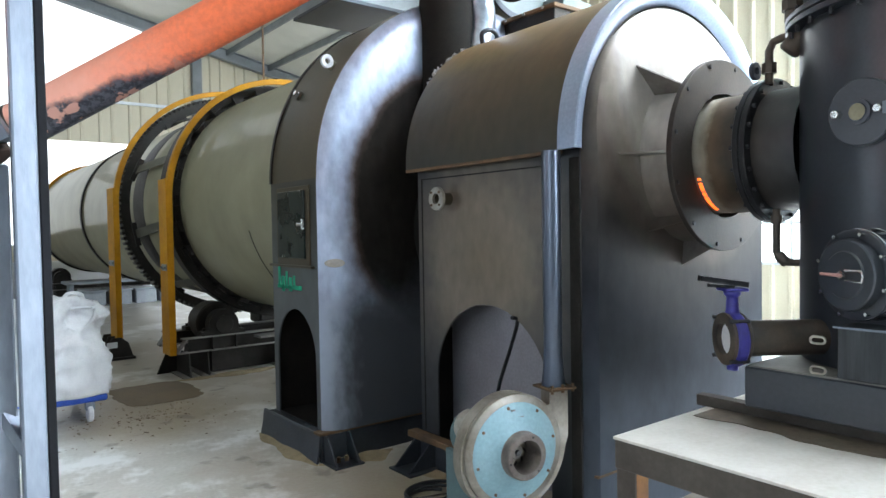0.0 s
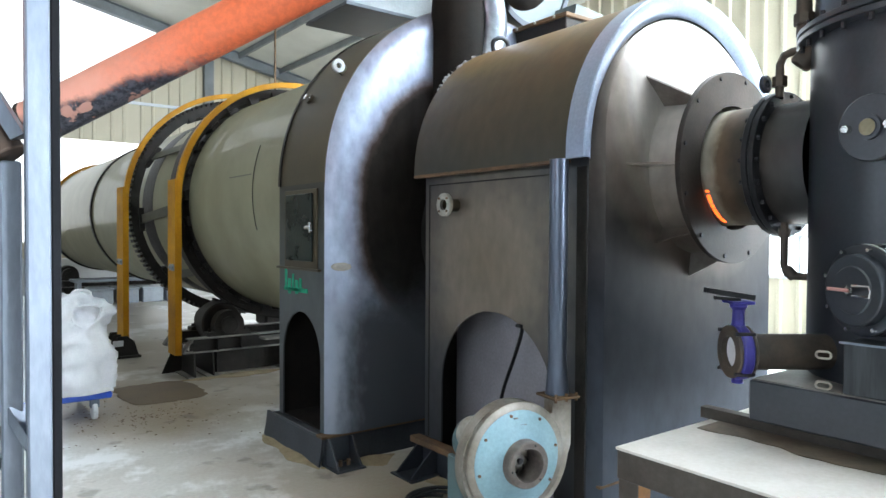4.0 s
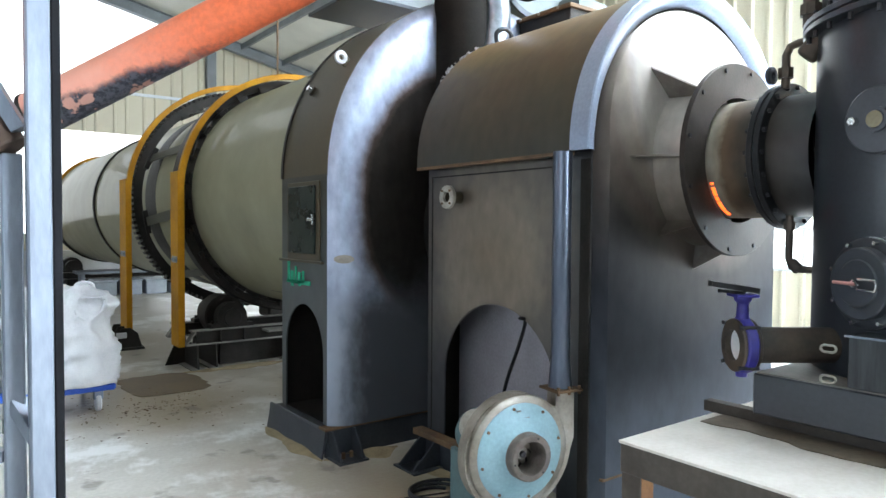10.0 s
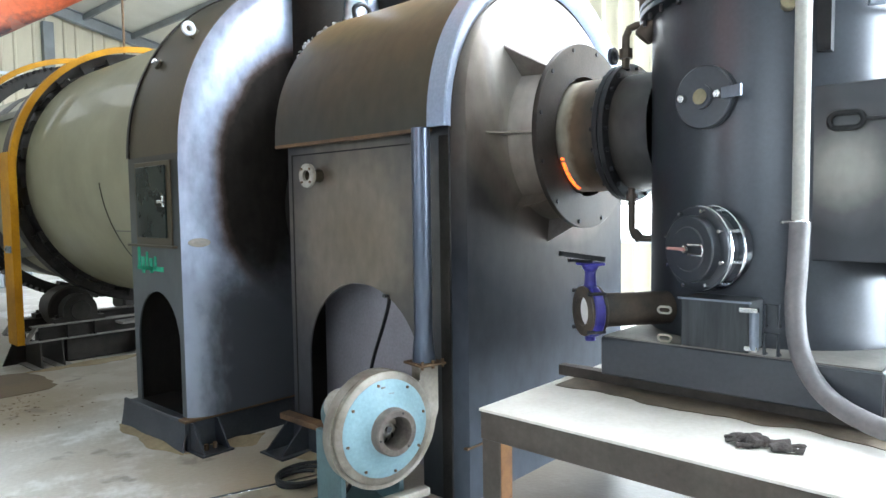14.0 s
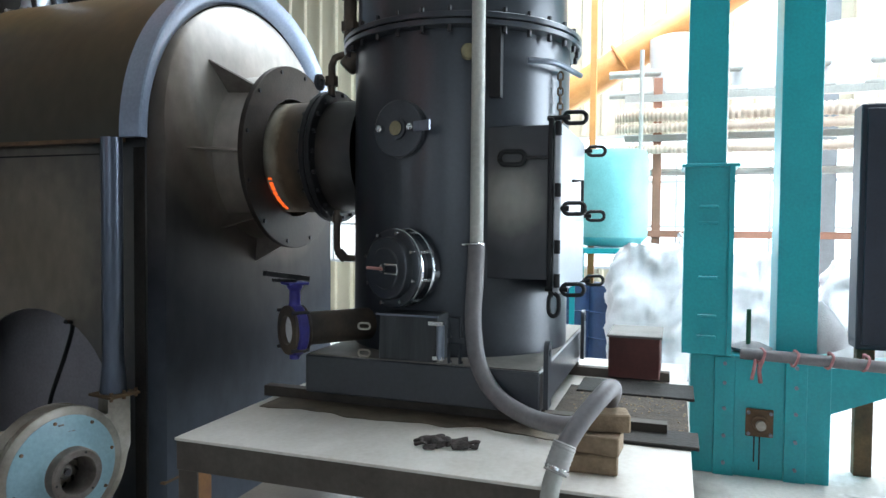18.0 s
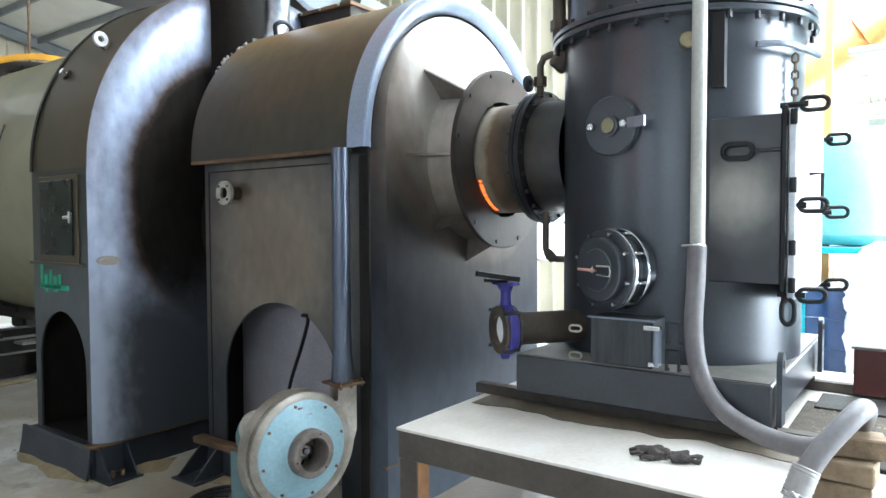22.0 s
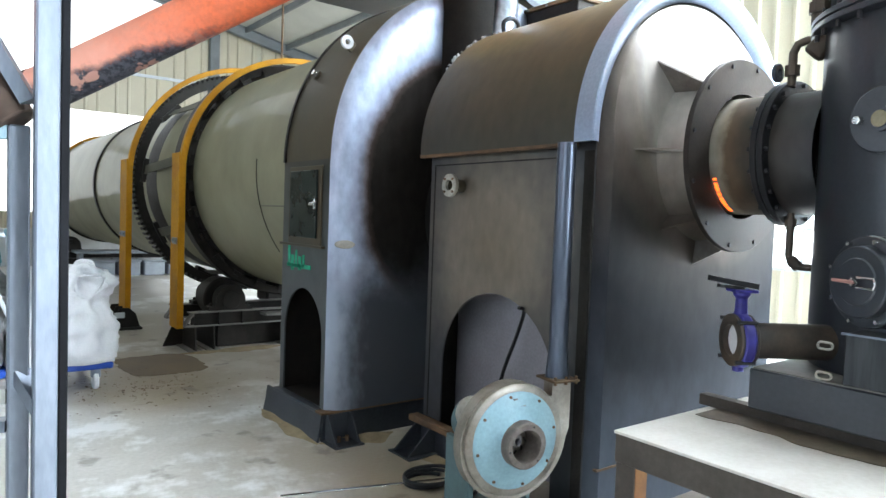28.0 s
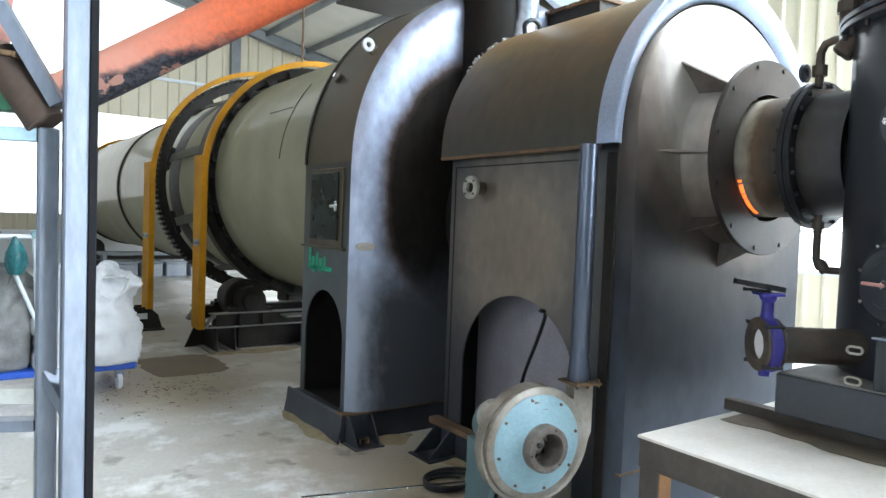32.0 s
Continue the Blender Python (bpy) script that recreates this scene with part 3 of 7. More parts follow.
def lathe(profile, at, axis, n=32, bm=None, arc=(0, 360), closed=False):
    """Turn (radius, height along axis) points about the axis through at. closed joins the last point to the first."""
    out = bmesh.new()
    d, u, w = frame_of(axis)
    at = Vector(at)
    full = arc[1] - arc[0] >= 360
    cols = []
    for i in range(n if full else n + 1):
        a = radians(arc[0] + (arc[1] - arc[0]) * i / n)
        e = u * math.cos(a) + w * math.sin(a)
        cols.append([out.verts.new(at + d * h + e * r) for r, h in profile])
    k = len(profile)
    for i in range(n):
        p, q = cols[i], cols[(i + 1) % len(cols)]
        for j in range(k if closed else k - 1):
            out.faces.new((p[j], p[(j + 1) % k], q[(j + 1) % k], q[j]))
    if closed and not full:
        out.faces.new(cols[0])
        out.faces.new(cols[-1])
    bmesh.ops.remove_doubles(out, verts=out.verts[:], dist=1e-5)
    return join(bm, out)


def cyl(p, q, r, n=20, r2=None, bm=None, bev=0.0):
    p, q = Vector(p), Vector(q)
    h = (q - p).length
    r2 = r if r2 is None else r2
    if bev:
        prof = [(0, 0), (r - bev, 0), (r, bev), (r2, h - bev), (r2 - bev, h), (0, h)]
    else:
        prof = [(0, 0), (r, 0), (r2, h), (0, h)]
    return lathe(prof, p, q - p, n, bm)


def ring(at, axis, r0, r1, h, n=40, bm=None, bev=0.003, arc=(0, 360)):
    """A flat ring of inner radius r0, outer r1 and thickness h."""
    return lathe([(r0, 0), (r1 - bev, 0), (r1, bev), (r1, h - bev), (r1 - bev, h), (r0, h)], at, axis, n, bm, arc, True)


def smooth_path(pts, k=6):
    pts = [Vector(p) for p in pts]
    out = []
    for i in range(len(pts) - 1):
        p0, p1, p2, p3 = pts[max(i - 1, 0)], pts[i], pts[i + 1], pts[min(i + 2, len(pts) - 1)]
        for j in range(k):
            t = j / k
            out.append(0.5 * ((2 * p1) + (p2 - p0) * t + (2 * p0 - 5 * p1 + 4 * p2 - p3) * t * t + (3 * p1 - p0 - 3 * p2 + p3) * t ** 3))
    return out + [pts[-1]]


def tube(pts, r, n=12, bm=None, k=6, ribs=0.0):
    """A round bar or hose through pts (k=0: straight pieces). ribs swells every second ring."""
    path = smooth_path(pts, k) if k else [Vector(p) for p in pts]
    out = bmesh.new()
    rows, up = [], None
    for i, p in enumerate(path):
        d = (path[min(i + 1, len(path) - 1)] - path[max(i - 1, 0)]).normalized()
        if up is None:
            up = frame_of(d)[1]
        up = (up - d * up.dot(d)).normalized()
        w = d.cross(up)
        rr = r * (1 + (ribs if i % 2 else 0))
        rows.append([out.verts.new(p + (up * math.cos(2 * math.pi * j / n) + w * math.sin(2 * math.pi * j / n)) * rr) for j in range(n)])
    for a, b in zip(rows, rows[1:]):
        for j in range(n):
            out.faces.new((a[j], a[(j + 1) % n], b[(j + 1) % n], b[j]))
    out.faces.new(rows[0])
    out.faces.new(rows[-1])
    return join(bm, out)


def bar(p, q, w, h, bm=None, up=(0, 0, 1)):
    """A rectangular bar from p to q, w wide and h high."""
    p, q = Vector(p), Vector(q)
    d = (q - p).normalized()
    u = d.cross(Vector(up))
    u = u.normalized() if u.length > 1e-4 else Vector((1, 0, 0))
    v = u.cross(d)
    out = bmesh.new()
    ends = []
    for c in (p, q):
        ends.append([out.verts.new(c + u * a * w / 2 + v * b * h / 2) for a, b in ((-1, -1), (1, -1), (1, 1), (-1, 1))])
    out.faces.new(ends[0])
    out.faces.new(ends[1][::-1])
    for j in range(4):
        out.faces.new((ends[0][j], ends[0][(j + 1) % 4], ends[1][(j + 1) % 4], ends[1][j]))
    return join(bm, out)


def prism(outline, axis, a0, a1, bm=None, bev=0.0):
    """A flat outline of (u, v) points, drawn out from a0 to a1 along the axis x, y or z."""
    put = {"x": lambda u, v, a: (a, u, v), "y": lambda u, v, a: (u, a, v), "z": lambda u, v, a: (u, v, a)}[axis]
    out = bmesh.new()
    lo = [out.verts.new(put(u, v, a0)) for u, v in outline]
    hi = [out.verts.new(put(u, v, a1)) for u, v in outline]
    out.faces.new(lo)
    out.faces.new(hi[::-1])
    n = len(lo)
    for j in range(n):
        out.faces.new((lo[j], lo[(j + 1) % n], hi[(j + 1) % n], hi[j]))
    return join(bm, out)


def strip(inner, outer, axis, a0, a1, bm=None):
    """A bent plate between two outlines of the same length, drawn out along the axis."""
    return prism(list(inner) + list(outer)[::-1], axis, a0, a1, bm) if len(inner) < 3 else loft(inner, outer, axis, a0, a1, bm)


def loft(inner, outer, axis, a0, a1, bm=None):
    put = {"x": lambda u, v, a: (a, u, v), "y": lambda u, v, a: (u, a, v), "z": lambda u, v, a: (u, v, a)}[axis]
    out = bmesh.new()
    rows = [[out.verts.new(put(u, v, a)) for u, v in line] for a in (a0, a1) for line in (inner, outer)]
    i0, o0, i1, o1 = rows
    n = len(inner)
    for j in range(n - 1):
        out.faces.new((i0[j], i0[j + 1], o0[j + 1], o0[j]))
        out.faces.new((i1[j], o1[j], o1[j + 1], i1[j + 1]))
        out.faces.new((o0[j], o0[j + 1], o1[j + 1], o1[j]))
        out.faces.new((i0[j], i1[j], i1[j + 1], i0[j + 1]))
    for j in (0, n - 1):
        out.faces.new((i0[j], o0[j], o1[j], i1[j]))
    return join(bm, out)


def arc_pts(cx, cz, r, a0, a1, n):
    return [(cx + r * math.cos(radians(a0 + (a1 - a0) * i / n)), cz + r * math.sin(radians(a0 + (a1 - a0) * i / n))) for i in range(n + 1)]

# ---- the hall ----

X0, X1, Y0, Y1 = -6.0, 10.5, -8.0, 20.0
EAVE, RIDGE = 6.2, 8.0


def sheet_wall(name, axis, at, a0, a1, z0, z1, mat="sheet", step=0.3, depth=0.045, t=0.05):
    """Ribbed steel sheet standing along x or y."""
    pts = []
    a = a0
    while a < a1:
        for da, d in ((0, 0), (step * 0.7, 0), (step * 0.78, depth), (step * 0.92, depth)):
            if a + da < a1:
                pts.append((a + da, d))
        a += step
    pts.append((a1, 0))
    if axis == "x":
        near, far = [(p, at - d) for p, d in pts], [(p, at + t) for p, d in pts]
    else:
        near, far = [(at - d, p) for p, d in pts], [(at + t, p) for p, d in pts]
    return single(name, loft(near, far, "z", z0, z1), mat, ((a0 + a1) / 2, at, z0) if axis == "x" else (at, (a0 + a1) / 2, z0), "ribbed steel sheet wall of the hall", "wall", kind="structure")


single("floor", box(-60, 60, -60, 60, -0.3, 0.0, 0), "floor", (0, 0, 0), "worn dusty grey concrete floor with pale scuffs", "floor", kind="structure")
# far end wall: sheet above a window band above a low wall
for i in range(22):    # gable sheets cut along the slope of an open gable light
    xs = X0 + i * 0.75
    sheet_wall("wall_far", "x", Y1, xs, xs + 0.75, 4.0, min(max(4.3, 2.95 + 0.683 * xs), 8.2) if xs > -0.4 else 8.2)
single("wall_girt", box(4.05, 6.2, Y1 - 0.10, Y1 - 0.04, 5.06, 5.14, 0.004), "white_paint", (5.1, Y1 - 0.1, 5.1), "white painted girt along the far wall", "girt", kind="structure")
single("wall_column", box(6.42, 6.68, Y1 - 0.24, Y1 - 0.04, 0, 6.55, 0.004), "beam", (6.55, Y1 - 0.14, 0), "grey steel column before the far wall", "column", kind="structure")
sheet_wall("wall_far_low", "x", Y1, X0, X1, 0.0, 1.3)
# unseen stretch of the window band, closed to cut light from the left
sheet_wall("wall_far_unseen_pier", "x", Y1, X0, 0.2, 1.3, 4.0)
# side with wide openings
sheet_wall("wall_right", "y", X1, -3.2, Y1, 2.9, 6.4)
sheet_wall("wall_right_low", "y", X1, -3.2, Y1, 0.0, 0.9)
# sheet above the added, unseen gate opening
sheet_wall("wall_right_unseen_gate", "y", X1, -8, -3.2, 4.7, 6.4)
# left and back walls stand out of view, dark to keep reflections low
sheet_wall("wall_left", "y", X0, -8, Y1, 3.5, 6.4, "beam")
sheet_wall("wall_left_low", "y", X0, -8, Y1, 0.0, 1.9, "beam")
for ya, yb in ((-8, -2.6), (0.8, 2.0), (4.4, 7.3), (9.7, Y1)):    # unseen sheet between the side windows, added to hold back light
    sheet_wall("wall_left_unseen_pier", "y", X0, ya, yb, 1.9, 3.5, "beam")
sheet_wall("wall_back", "x", Y0, X0, X1, 5.4, 8.2, "beam")
# unseen wall added to keep the back left dark
sheet_wall("wall_back_unseen", "x", Y0, X0, 4.3, 0.0, 5.4, "beam")

win = thing("window_1", (X1, 0, 0.9), "long window band in thin white frames", "window", kind="structure")
for i in range(24):
    y = -3.2 + i * 0.62
    part("mullion", box(X1 - 0.02, X1 + 0.02, y - (0.035 if i % 4 == 0 else 0.018), y + (0.035 if i % 4 == 0 else 0.018), 0.9, 2.9, 0), "mullion", win)
for z in (0.92, 1.55, 2.20, 2.87):
    part("rail", box(X1 - 0.025, X1 + 0.025, -3.2, 11.5, z - 0.022, z + 0.022, 0), "mullion", win)
single("sky_backdrop", box(16.0, 16.1, -20, 30, -2, 9, 0), "sky_white", (16, 5, -2), "bright overcast sky beyond the windows", "sky", kind="structure")
single("sky_backdrop", box(-12, 14, 26.0, 26.1, -2, 16, 0), "sky_far", (1, 26, -2), "bright overcast sky beyond the gable", "sky", kind="structure")

XM = (X0 + X1) / 2


def roof_z(x):
    return RIDGE - (RIDGE - EAVE) * abs(x - XM) / (X1 - XM)


roof = bmesh.new()
SKY = {"left": (-0.4, 2.2, 13.6, 19.0), "right": (5.5, 10.0, -4.6, 4.2)}    # roof lights: x0, x1, y0, y1


def roof_piece(xa, xb, ya, yb):
    prism([(xa, roof_z(xa)), (xb, roof_z(xb)), (xb, roof_z(xb) + 0.08), (xa, roof_z(xa) + 0.08)], "y", ya, yb, roof)


roof_piece(X0 - 0.3, SKY["left"][0], Y0 - 0.3, Y1 + 0.3)
roof_piece(SKY["left"][0], SKY["left"][1], Y0 - 0.3, SKY["left"][2])
roof_piece(SKY["left"][0], SKY["left"][1], SKY["left"][3], Y1 + 0.3)
sx0, sx1, sy0, sy1 = SKY["right"]
roof_piece(SKY["left"][1], XM, Y0 - 0.3, Y1 + 0.3)
roof_piece(XM, sx0, Y0 - 0.3, Y1 + 0.3)
roof_piece(sx0, X1 + 0.3, Y0 - 0.3, sy0)
roof_piece(sx1, X1 + 0.3, sy0, sy1)
roof_piece(sx0, X1 + 0.3, sy1, Y1 + 0.3)
single("ceiling", roof, "roof", (XM, 6, EAVE), "pale sheet roof with long open roof lights", "roof", kind="structure")
for yb in (Y0 + 0.3, -2.0, 4.0, Y1 - 0.35):
    raft = thing("roof_frame", (XM, yb, 0), "grey steel portal frame with tapered rafters", "roof frame", "portal frames", "structure")
    for s, xe in (("rafter", X0 + 0.15), ("rafter", X1 - 0.15)):
        if yb > 6 and xe < XM:    # the far frame has no rafter over the open roof light
            continue
        bm = bar((xe, yb, roof_z(xe) - 0.32), (XM, yb, roof_z(XM) - 0.32), 0.2, 0.02)
        bar((xe, yb, roof_z(xe) - 0.18), (XM, yb, roof_z(XM) - 0.18), 0.02, 0.3, bm)
        bar((xe, yb, roof_z(xe) - 0.03), (XM, yb, roof_z(XM) - 0.03), 0.2, 0.02, bm)
        part(s, bm, "beam", raft)
        bm = box(xe - 0.1, xe + 0.1, yb - 0.01, yb + 0.01, 0, roof_z(xe) - 0.35, 0)
        box(xe - 0.12, xe - 0.1, yb - 0.1, yb + 0.1, 0, roof_z(xe) - 0.35, 0, bm)
        box(xe + 0.1, xe + 0.12, yb - 0.1, yb + 0.1, 0, roof_z(xe) - 0.35, 0, bm)
        part("column", bm, "beam", raft)
for i in range(13):
    xp = X0 + 0.6 + i * 1.28
    single("purlin", box(xp - 0.035, xp + 0.035, Y0, 6.0 if xp < 6.3 else Y1, roof_z(xp) - 0.17, roof_z(xp) - 0.012, 0), "beam", (xp, 6, roof_z(xp) - 0.1), "grey steel roof purlin", "purlin", "roof purlins", "structure")

# ---- rotary dryer ----
AXY = (0, 1, 0)
AXV = Vector((0, 1, 0))


def build_drum():
    drum = thing("dryer_drum", (XC, 4.9, ZC), "olive-cream painted rotating dryer drum with black greased rings", "dryer drum")
    r = 1.235
    part("shell", lathe([(r - 0.03, 0), (r, 0), (r, 2.87), (r - 0.03, 2.87)], (XC, 4.75, ZC), AXY, 160, closed=True), "drum", drum)
    part("shell", lathe([(r - 0.03, 0), (r, 0), (r, 5.29), (r - 0.03, 5.29)], (XC, 7.63, ZC), AXY, 128, closed=True), "drum", drum)
    part("shell", lathe([(r - 0.03, 0), (r, 0), (r, 5.65), (r - 0.03, 5.65)], (XC, 12.95, ZC), AXY, 128, closed=True), "drum", drum)
    part("end_disc", lathe([(0, 0), (r - 0.01, 0), (r - 0.01, 0.02), (0, 0.02)], (XC, 18.58, ZC), AXY, 64), "drum", drum)
    # raised weld seams and scratches that turn with the front shell
    for a0, a1, y in ((196, 236, 5.72), (330, 352, 5.75), (60, 95, 5.70)):
        part("weld_seam", lathe([(r - 0.004, -0.006), (r + 0.005, -0.003), (r + 0.005, 0.003), (r - 0.004, 0.006)], (XC, y, ZC), AXY, 24, arc=(a0, a1), closed=True), "grease", drum, "dark raised weld seam")
    for a, y0, y1 in ((72, 5.76, 6.3), (215, 5.0, 5.7), (345, 5.78, 6.6)):
        d = Vector((math.cos(radians(a)), 0, math.sin(radians(a))))
        c = Vector((XC, 0, ZC)) + d * (r + 0.001)
        part("weld_seam", bar(c + AXV * y0, c + AXV * y1, 0.008, 0.006, up=d), "drum_dull", drum)
    part("riding_ring", ring((XC, 7.60, ZC), AXY, 1.275, 1.37, 0.20, 160, bev=0.015), "grease", drum, "black greased riding ring")
    part("riding_ring", ring((XC, 18.10, ZC), AXY, 1.24, 1.275, 0.2, 96, bev=0.01), "grease", drum, "black greased riding ring")
    for y0, w in ((7.50, 0.45), (8.98, 0.5)):
        part("grease_band", lathe([(r, 0), (r + 0.003, 0.004), (r + 0.003, w - 0.004), (r, w)], (XC, y0, ZC), AXY, 128), "grease", drum, "black smear of old grease")
    for i in range(28):
        a = 2 * math.pi * i / 28
        d = Vector((math.cos(a), 0, math.sin(a)))
        c = Vector((XC, 0, ZC)) + d * 1.257
        part("ring_pad", bar(c + Vector((0, 7.50, 0)), c + Vector((0, 7.92, 0)), 0.11, 0.04, up=d), "grease", drum)
        c = Vector((XC, 0, ZC)) + d * 1.29
        part("pad_stop", bar(c + Vector((0, 7.555, 0)), c + Vector((0, 7.60, 0)), 0.07, 0.06, up=d), "grease", drum)
    gear = part("girth_gear", ring((XC, 9.22, ZC), AXY, 1.335, 1.44, 0.16, 128, bev=0.004), "grease", drum, "black greased girth gear")
    for i in range(132):
        if i == 0:
            tooth = part("gear_tooth", bar(Vector((XC + 1.455, 9.22, ZC)), Vector((XC + 1.455, 9.38, ZC)), 0.034, 0.045, up=(1, 0, 0)), "grease", gear)
        else:
            o = new("gear_tooth", tooth.data)
            o.parent, o.matrix_basis = gear, pose(0, 0, 0, 0, -360 * i / 132, 0)
    for i in range(10):
        a = 2 * math.pi * i / 10 + 0.2
        d, s = Vector((math.cos(a), 0, math.sin(a))), Vector((-math.sin(a), 0, math.cos(a)))
        p = Vector((XC, 8.05, ZC)) + d * 1.25
        q = Vector((XC, 9.26, ZC)) + d * 1.32 + s * 0.10
        part("spring_plate", bar(p, q, 0.11, 0.014, up=d), "drum_dull", drum, "cream spring plate that carries the gear")
        part("plate_clamp", bar(q - s * 0.15, q + s * 0.15, 0.14, 0.06, up=d), "grease", drum)
        part("plate_clamp", bar(p - s * 0.15, p + s * 0.15, 0.09, 0.04, up=d), "grease", drum)
    part("hoop_band", ring((XC, 12.90, ZC), AXY, 1.22, 1.262, 0.10, 96), "grease", drum)
    return drum


drum = build_drum()


def hoop(y, r, z_foot, foot_w):
    """A flat bar rolled over a drum ring, with a thin rim and a channel post."""
    xp = XC - r
    g = thing("ring_guard", (xp, y, z_foot), "yellow painted steel guard hoop over a drum ring", "guard", "ring guards")
    part("hoop", loft(arc_pts(XC, ZC, r - 0.062, 6, 180, 72), arc_pts(XC, ZC, r, 6, 180, 72), "y", y - 0.025, y), "yellow", g)
    part("hoop_rim", loft(arc_pts(XC, ZC, r - 0.014, 6, 180, 72), arc_pts(XC, ZC, r - 0.002, 6, 180, 72), "y", y, y + 0.05), "yellow", g)
    part("post", box(xp - 0.006, xp + 0.01, y - 0.03, y - 0.03 + foot_w, z_foot, ZC + 0.22, 0.002), "yellow", g, "dull yellow channel post")
    part("post_lip", box(xp + 0.01, xp + 0.062, y - 0.03, y - 0.016, z_foot, ZC, 0.002), "yellow", g)
    part("post_lip", box(xp + 0.01, xp + 0.062, y - 0.044 + foot_w, y - 0.03 + foot_w, z_foot, ZC, 0.002), "yellow", g)
    part("splice_plate", box(xp - 0.016, xp - 0.006, y + 0.0, y + foot_w - 0.1, ZC - 0.75, ZC - 0.68, 0.002), "galv", g)
    for yy in (y + 0.03, y + foot_w - 0.13):
        part("splice_bolt", cyl((xp - 0.028, yy, ZC - 0.715), (xp - 0.014, yy, ZC - 0.715), 0.014, 6), "galv", g)
    return g


hoop(7.40, 1.412, 0.25, 0.27)
hoop(9.11, 1.555, 0.08, 0.34)
hoop(18.0, 1.30, 0.0, 0.2)
fb = thing("guard_foot", (1.9, 9.0, 0), "dark steel bracket under a yellow guard post", "bracket")
part("plate", box(1.74, 2.12, 8.95, 9.5, 0, 0.03, 0.004), "grease", fb)
for y in (9.0, 9.2, 9.44):
    part("rib", prism([(1.78, 0.03), (2.10, 0.03), (2.05, 0.20), (1.97, 0.27), (1.86, 0.27)], "y", y, y + 0.02), "grease", fb)
part("tie_plate", box(1.80, 2.06, 9.02, 9.44, 0.055, 0.08, 0.003), "grease", fb)
part("label_plate", box(1.80, 1.92, 8.985, 8.998, 0.15, 0.22, 0.002), "white_bag", fb, "small pale plate")


def roller_station(y):
    """Riding rollers in pillow blocks on a channel frame under a ring."""
    s = thing("roller_station", (XC, y, 0), "dark greasy steel roller frame under the drum", "roller frame", "drum roller frames")
    yf = y - 0.40
    for y0, y1 in ((yf, yf + 0.10), (y + 0.30, y + 0.40)):
        front = y0 if y0 < y else y1
        inn = 1 if y0 < y else -1
        cb = part("channel_beam", box(2.27, 4.75, min(front + inn * 0.05, front + inn * 0.06), max(front + inn * 0.05, front + inn * 0.06), 0.275, 0.41, 0.0), "grease", s)
        part("flange", box(2.20, 4.77, min(front, front + inn * 0.1), max(front, front + inn * 0.1), 0.41, 0.425, 0.003), "dusty", cb, "dusty top flange")
        part("flange", box(2.15, 4.77, min(front, front + inn * 0.1), max(front, front + inn * 0.1), 0.262, 0.275, 0.003), "dusty", cb)
        part("end_plate", bar((2.25, front + inn * 0.05, 0.41), (2.15, front + inn * 0.05, 0.272), 0.1, 0.014), "dusty", cb)
        for x in (2.52, 2.78, 3.4, 4.2):
            part("web_rib", box(x, x + 0.012, min(front + inn * 0.005, front + inn * 0.05), max(front + inn * 0.005, front + inn * 0.05), 0.275, 0.41, 0), "grease", cb)
    for x in (2.26, 2.46, 3.3, 4.4):
        part("leg_plate", prism([(yf - 0.03, 0.012), (yf + 0.86, 0.012), (yf + 0.80, 0.262), (yf + 0.01, 0.262)], "x", x, x + 0.014), "grease", s)
        part("leg_foot", box(x - 0.07, x + 0.08, yf - 0.05, yf + 0.88, 0, 0.012, 0.002), "dusty", s)
    part("side_gusset", prism([(2.05, 0.0), (2.27, 0.0), (2.27, 0.30), (2.18, 0.30)], "y", y + 0.04, y + 0.06), "grease", s)
    # dark box added to stand for the shade under the frame
    part("base_shade", box(2.55, 4.5, y - 0.24, y + 0.24, 0, 0.24, 0.01), "grease", s)
    for x in (2.66, 4.34):
        zr = 0.535
        rr = part("roller", lathe([(0.05, -0.02), (0.215, -0.02), (0.23, 0), (0.23, 0.24), (0.215, 0.26), (0.05, 0.26)], (x, y - 0.12, zr), AXY, 40), "grease", s)
        part("axle", cyl((x, y - 0.34, zr), (x, y + 0.36, zr), 0.055, 20, bev=0.006), "steel", rr)
        for yy in (y - 0.36, y + 0.22):
            blk = [(x - 0.24, 0.425), (x + 0.24, 0.425), (x + 0.24, 0.465), (x + 0.165, 0.475)] + arc_pts(x, zr, 0.165, 0, 180, 16) + [(x - 0.165, 0.475), (x - 0.24, 0.465)]
            pb = part("bearing_block", prism(blk, "y", yy, yy + 0.14), "grease", s)
            part("end_cover", cyl((x, yy - 0.02, zr), (x, yy, zr), 0.10, 24, bev=0.006), "grease", pb)
            for k in (-0.2, 0.2):
                part("bolt", cyl((x + k, yy + 0.07, 0.465), (x + k, yy + 0.07, 0.50), 0.018, 6), "grease", pb)
    part("grease_tray", box(3.0, 3.45, yf - 0.14, yf + 0.1, 0.36, 0.385, 0.006), "dusty", s, "pale dusty tray")
    return s


roller_station(7.72)
roller_station(18.2)
drive = thing("drive_unit", (4.2, 9.0, 0), "dark gear drive under the drum", "drive")
part("base", box(3.7, 4.6, 8.7, 9.7, 0, 0.2, 0.006), "grease", drive)
part("gearbox", box(3.95, 4.45, 9.45, 9.85, 0.2, 0.5, 0.03), "grease", drive)
part("pinion", cyl((4.30, 9.2, 0.46), (4.30, 9.42, 0.46), 0.13, 24, bev=0.01), "grease", drive)


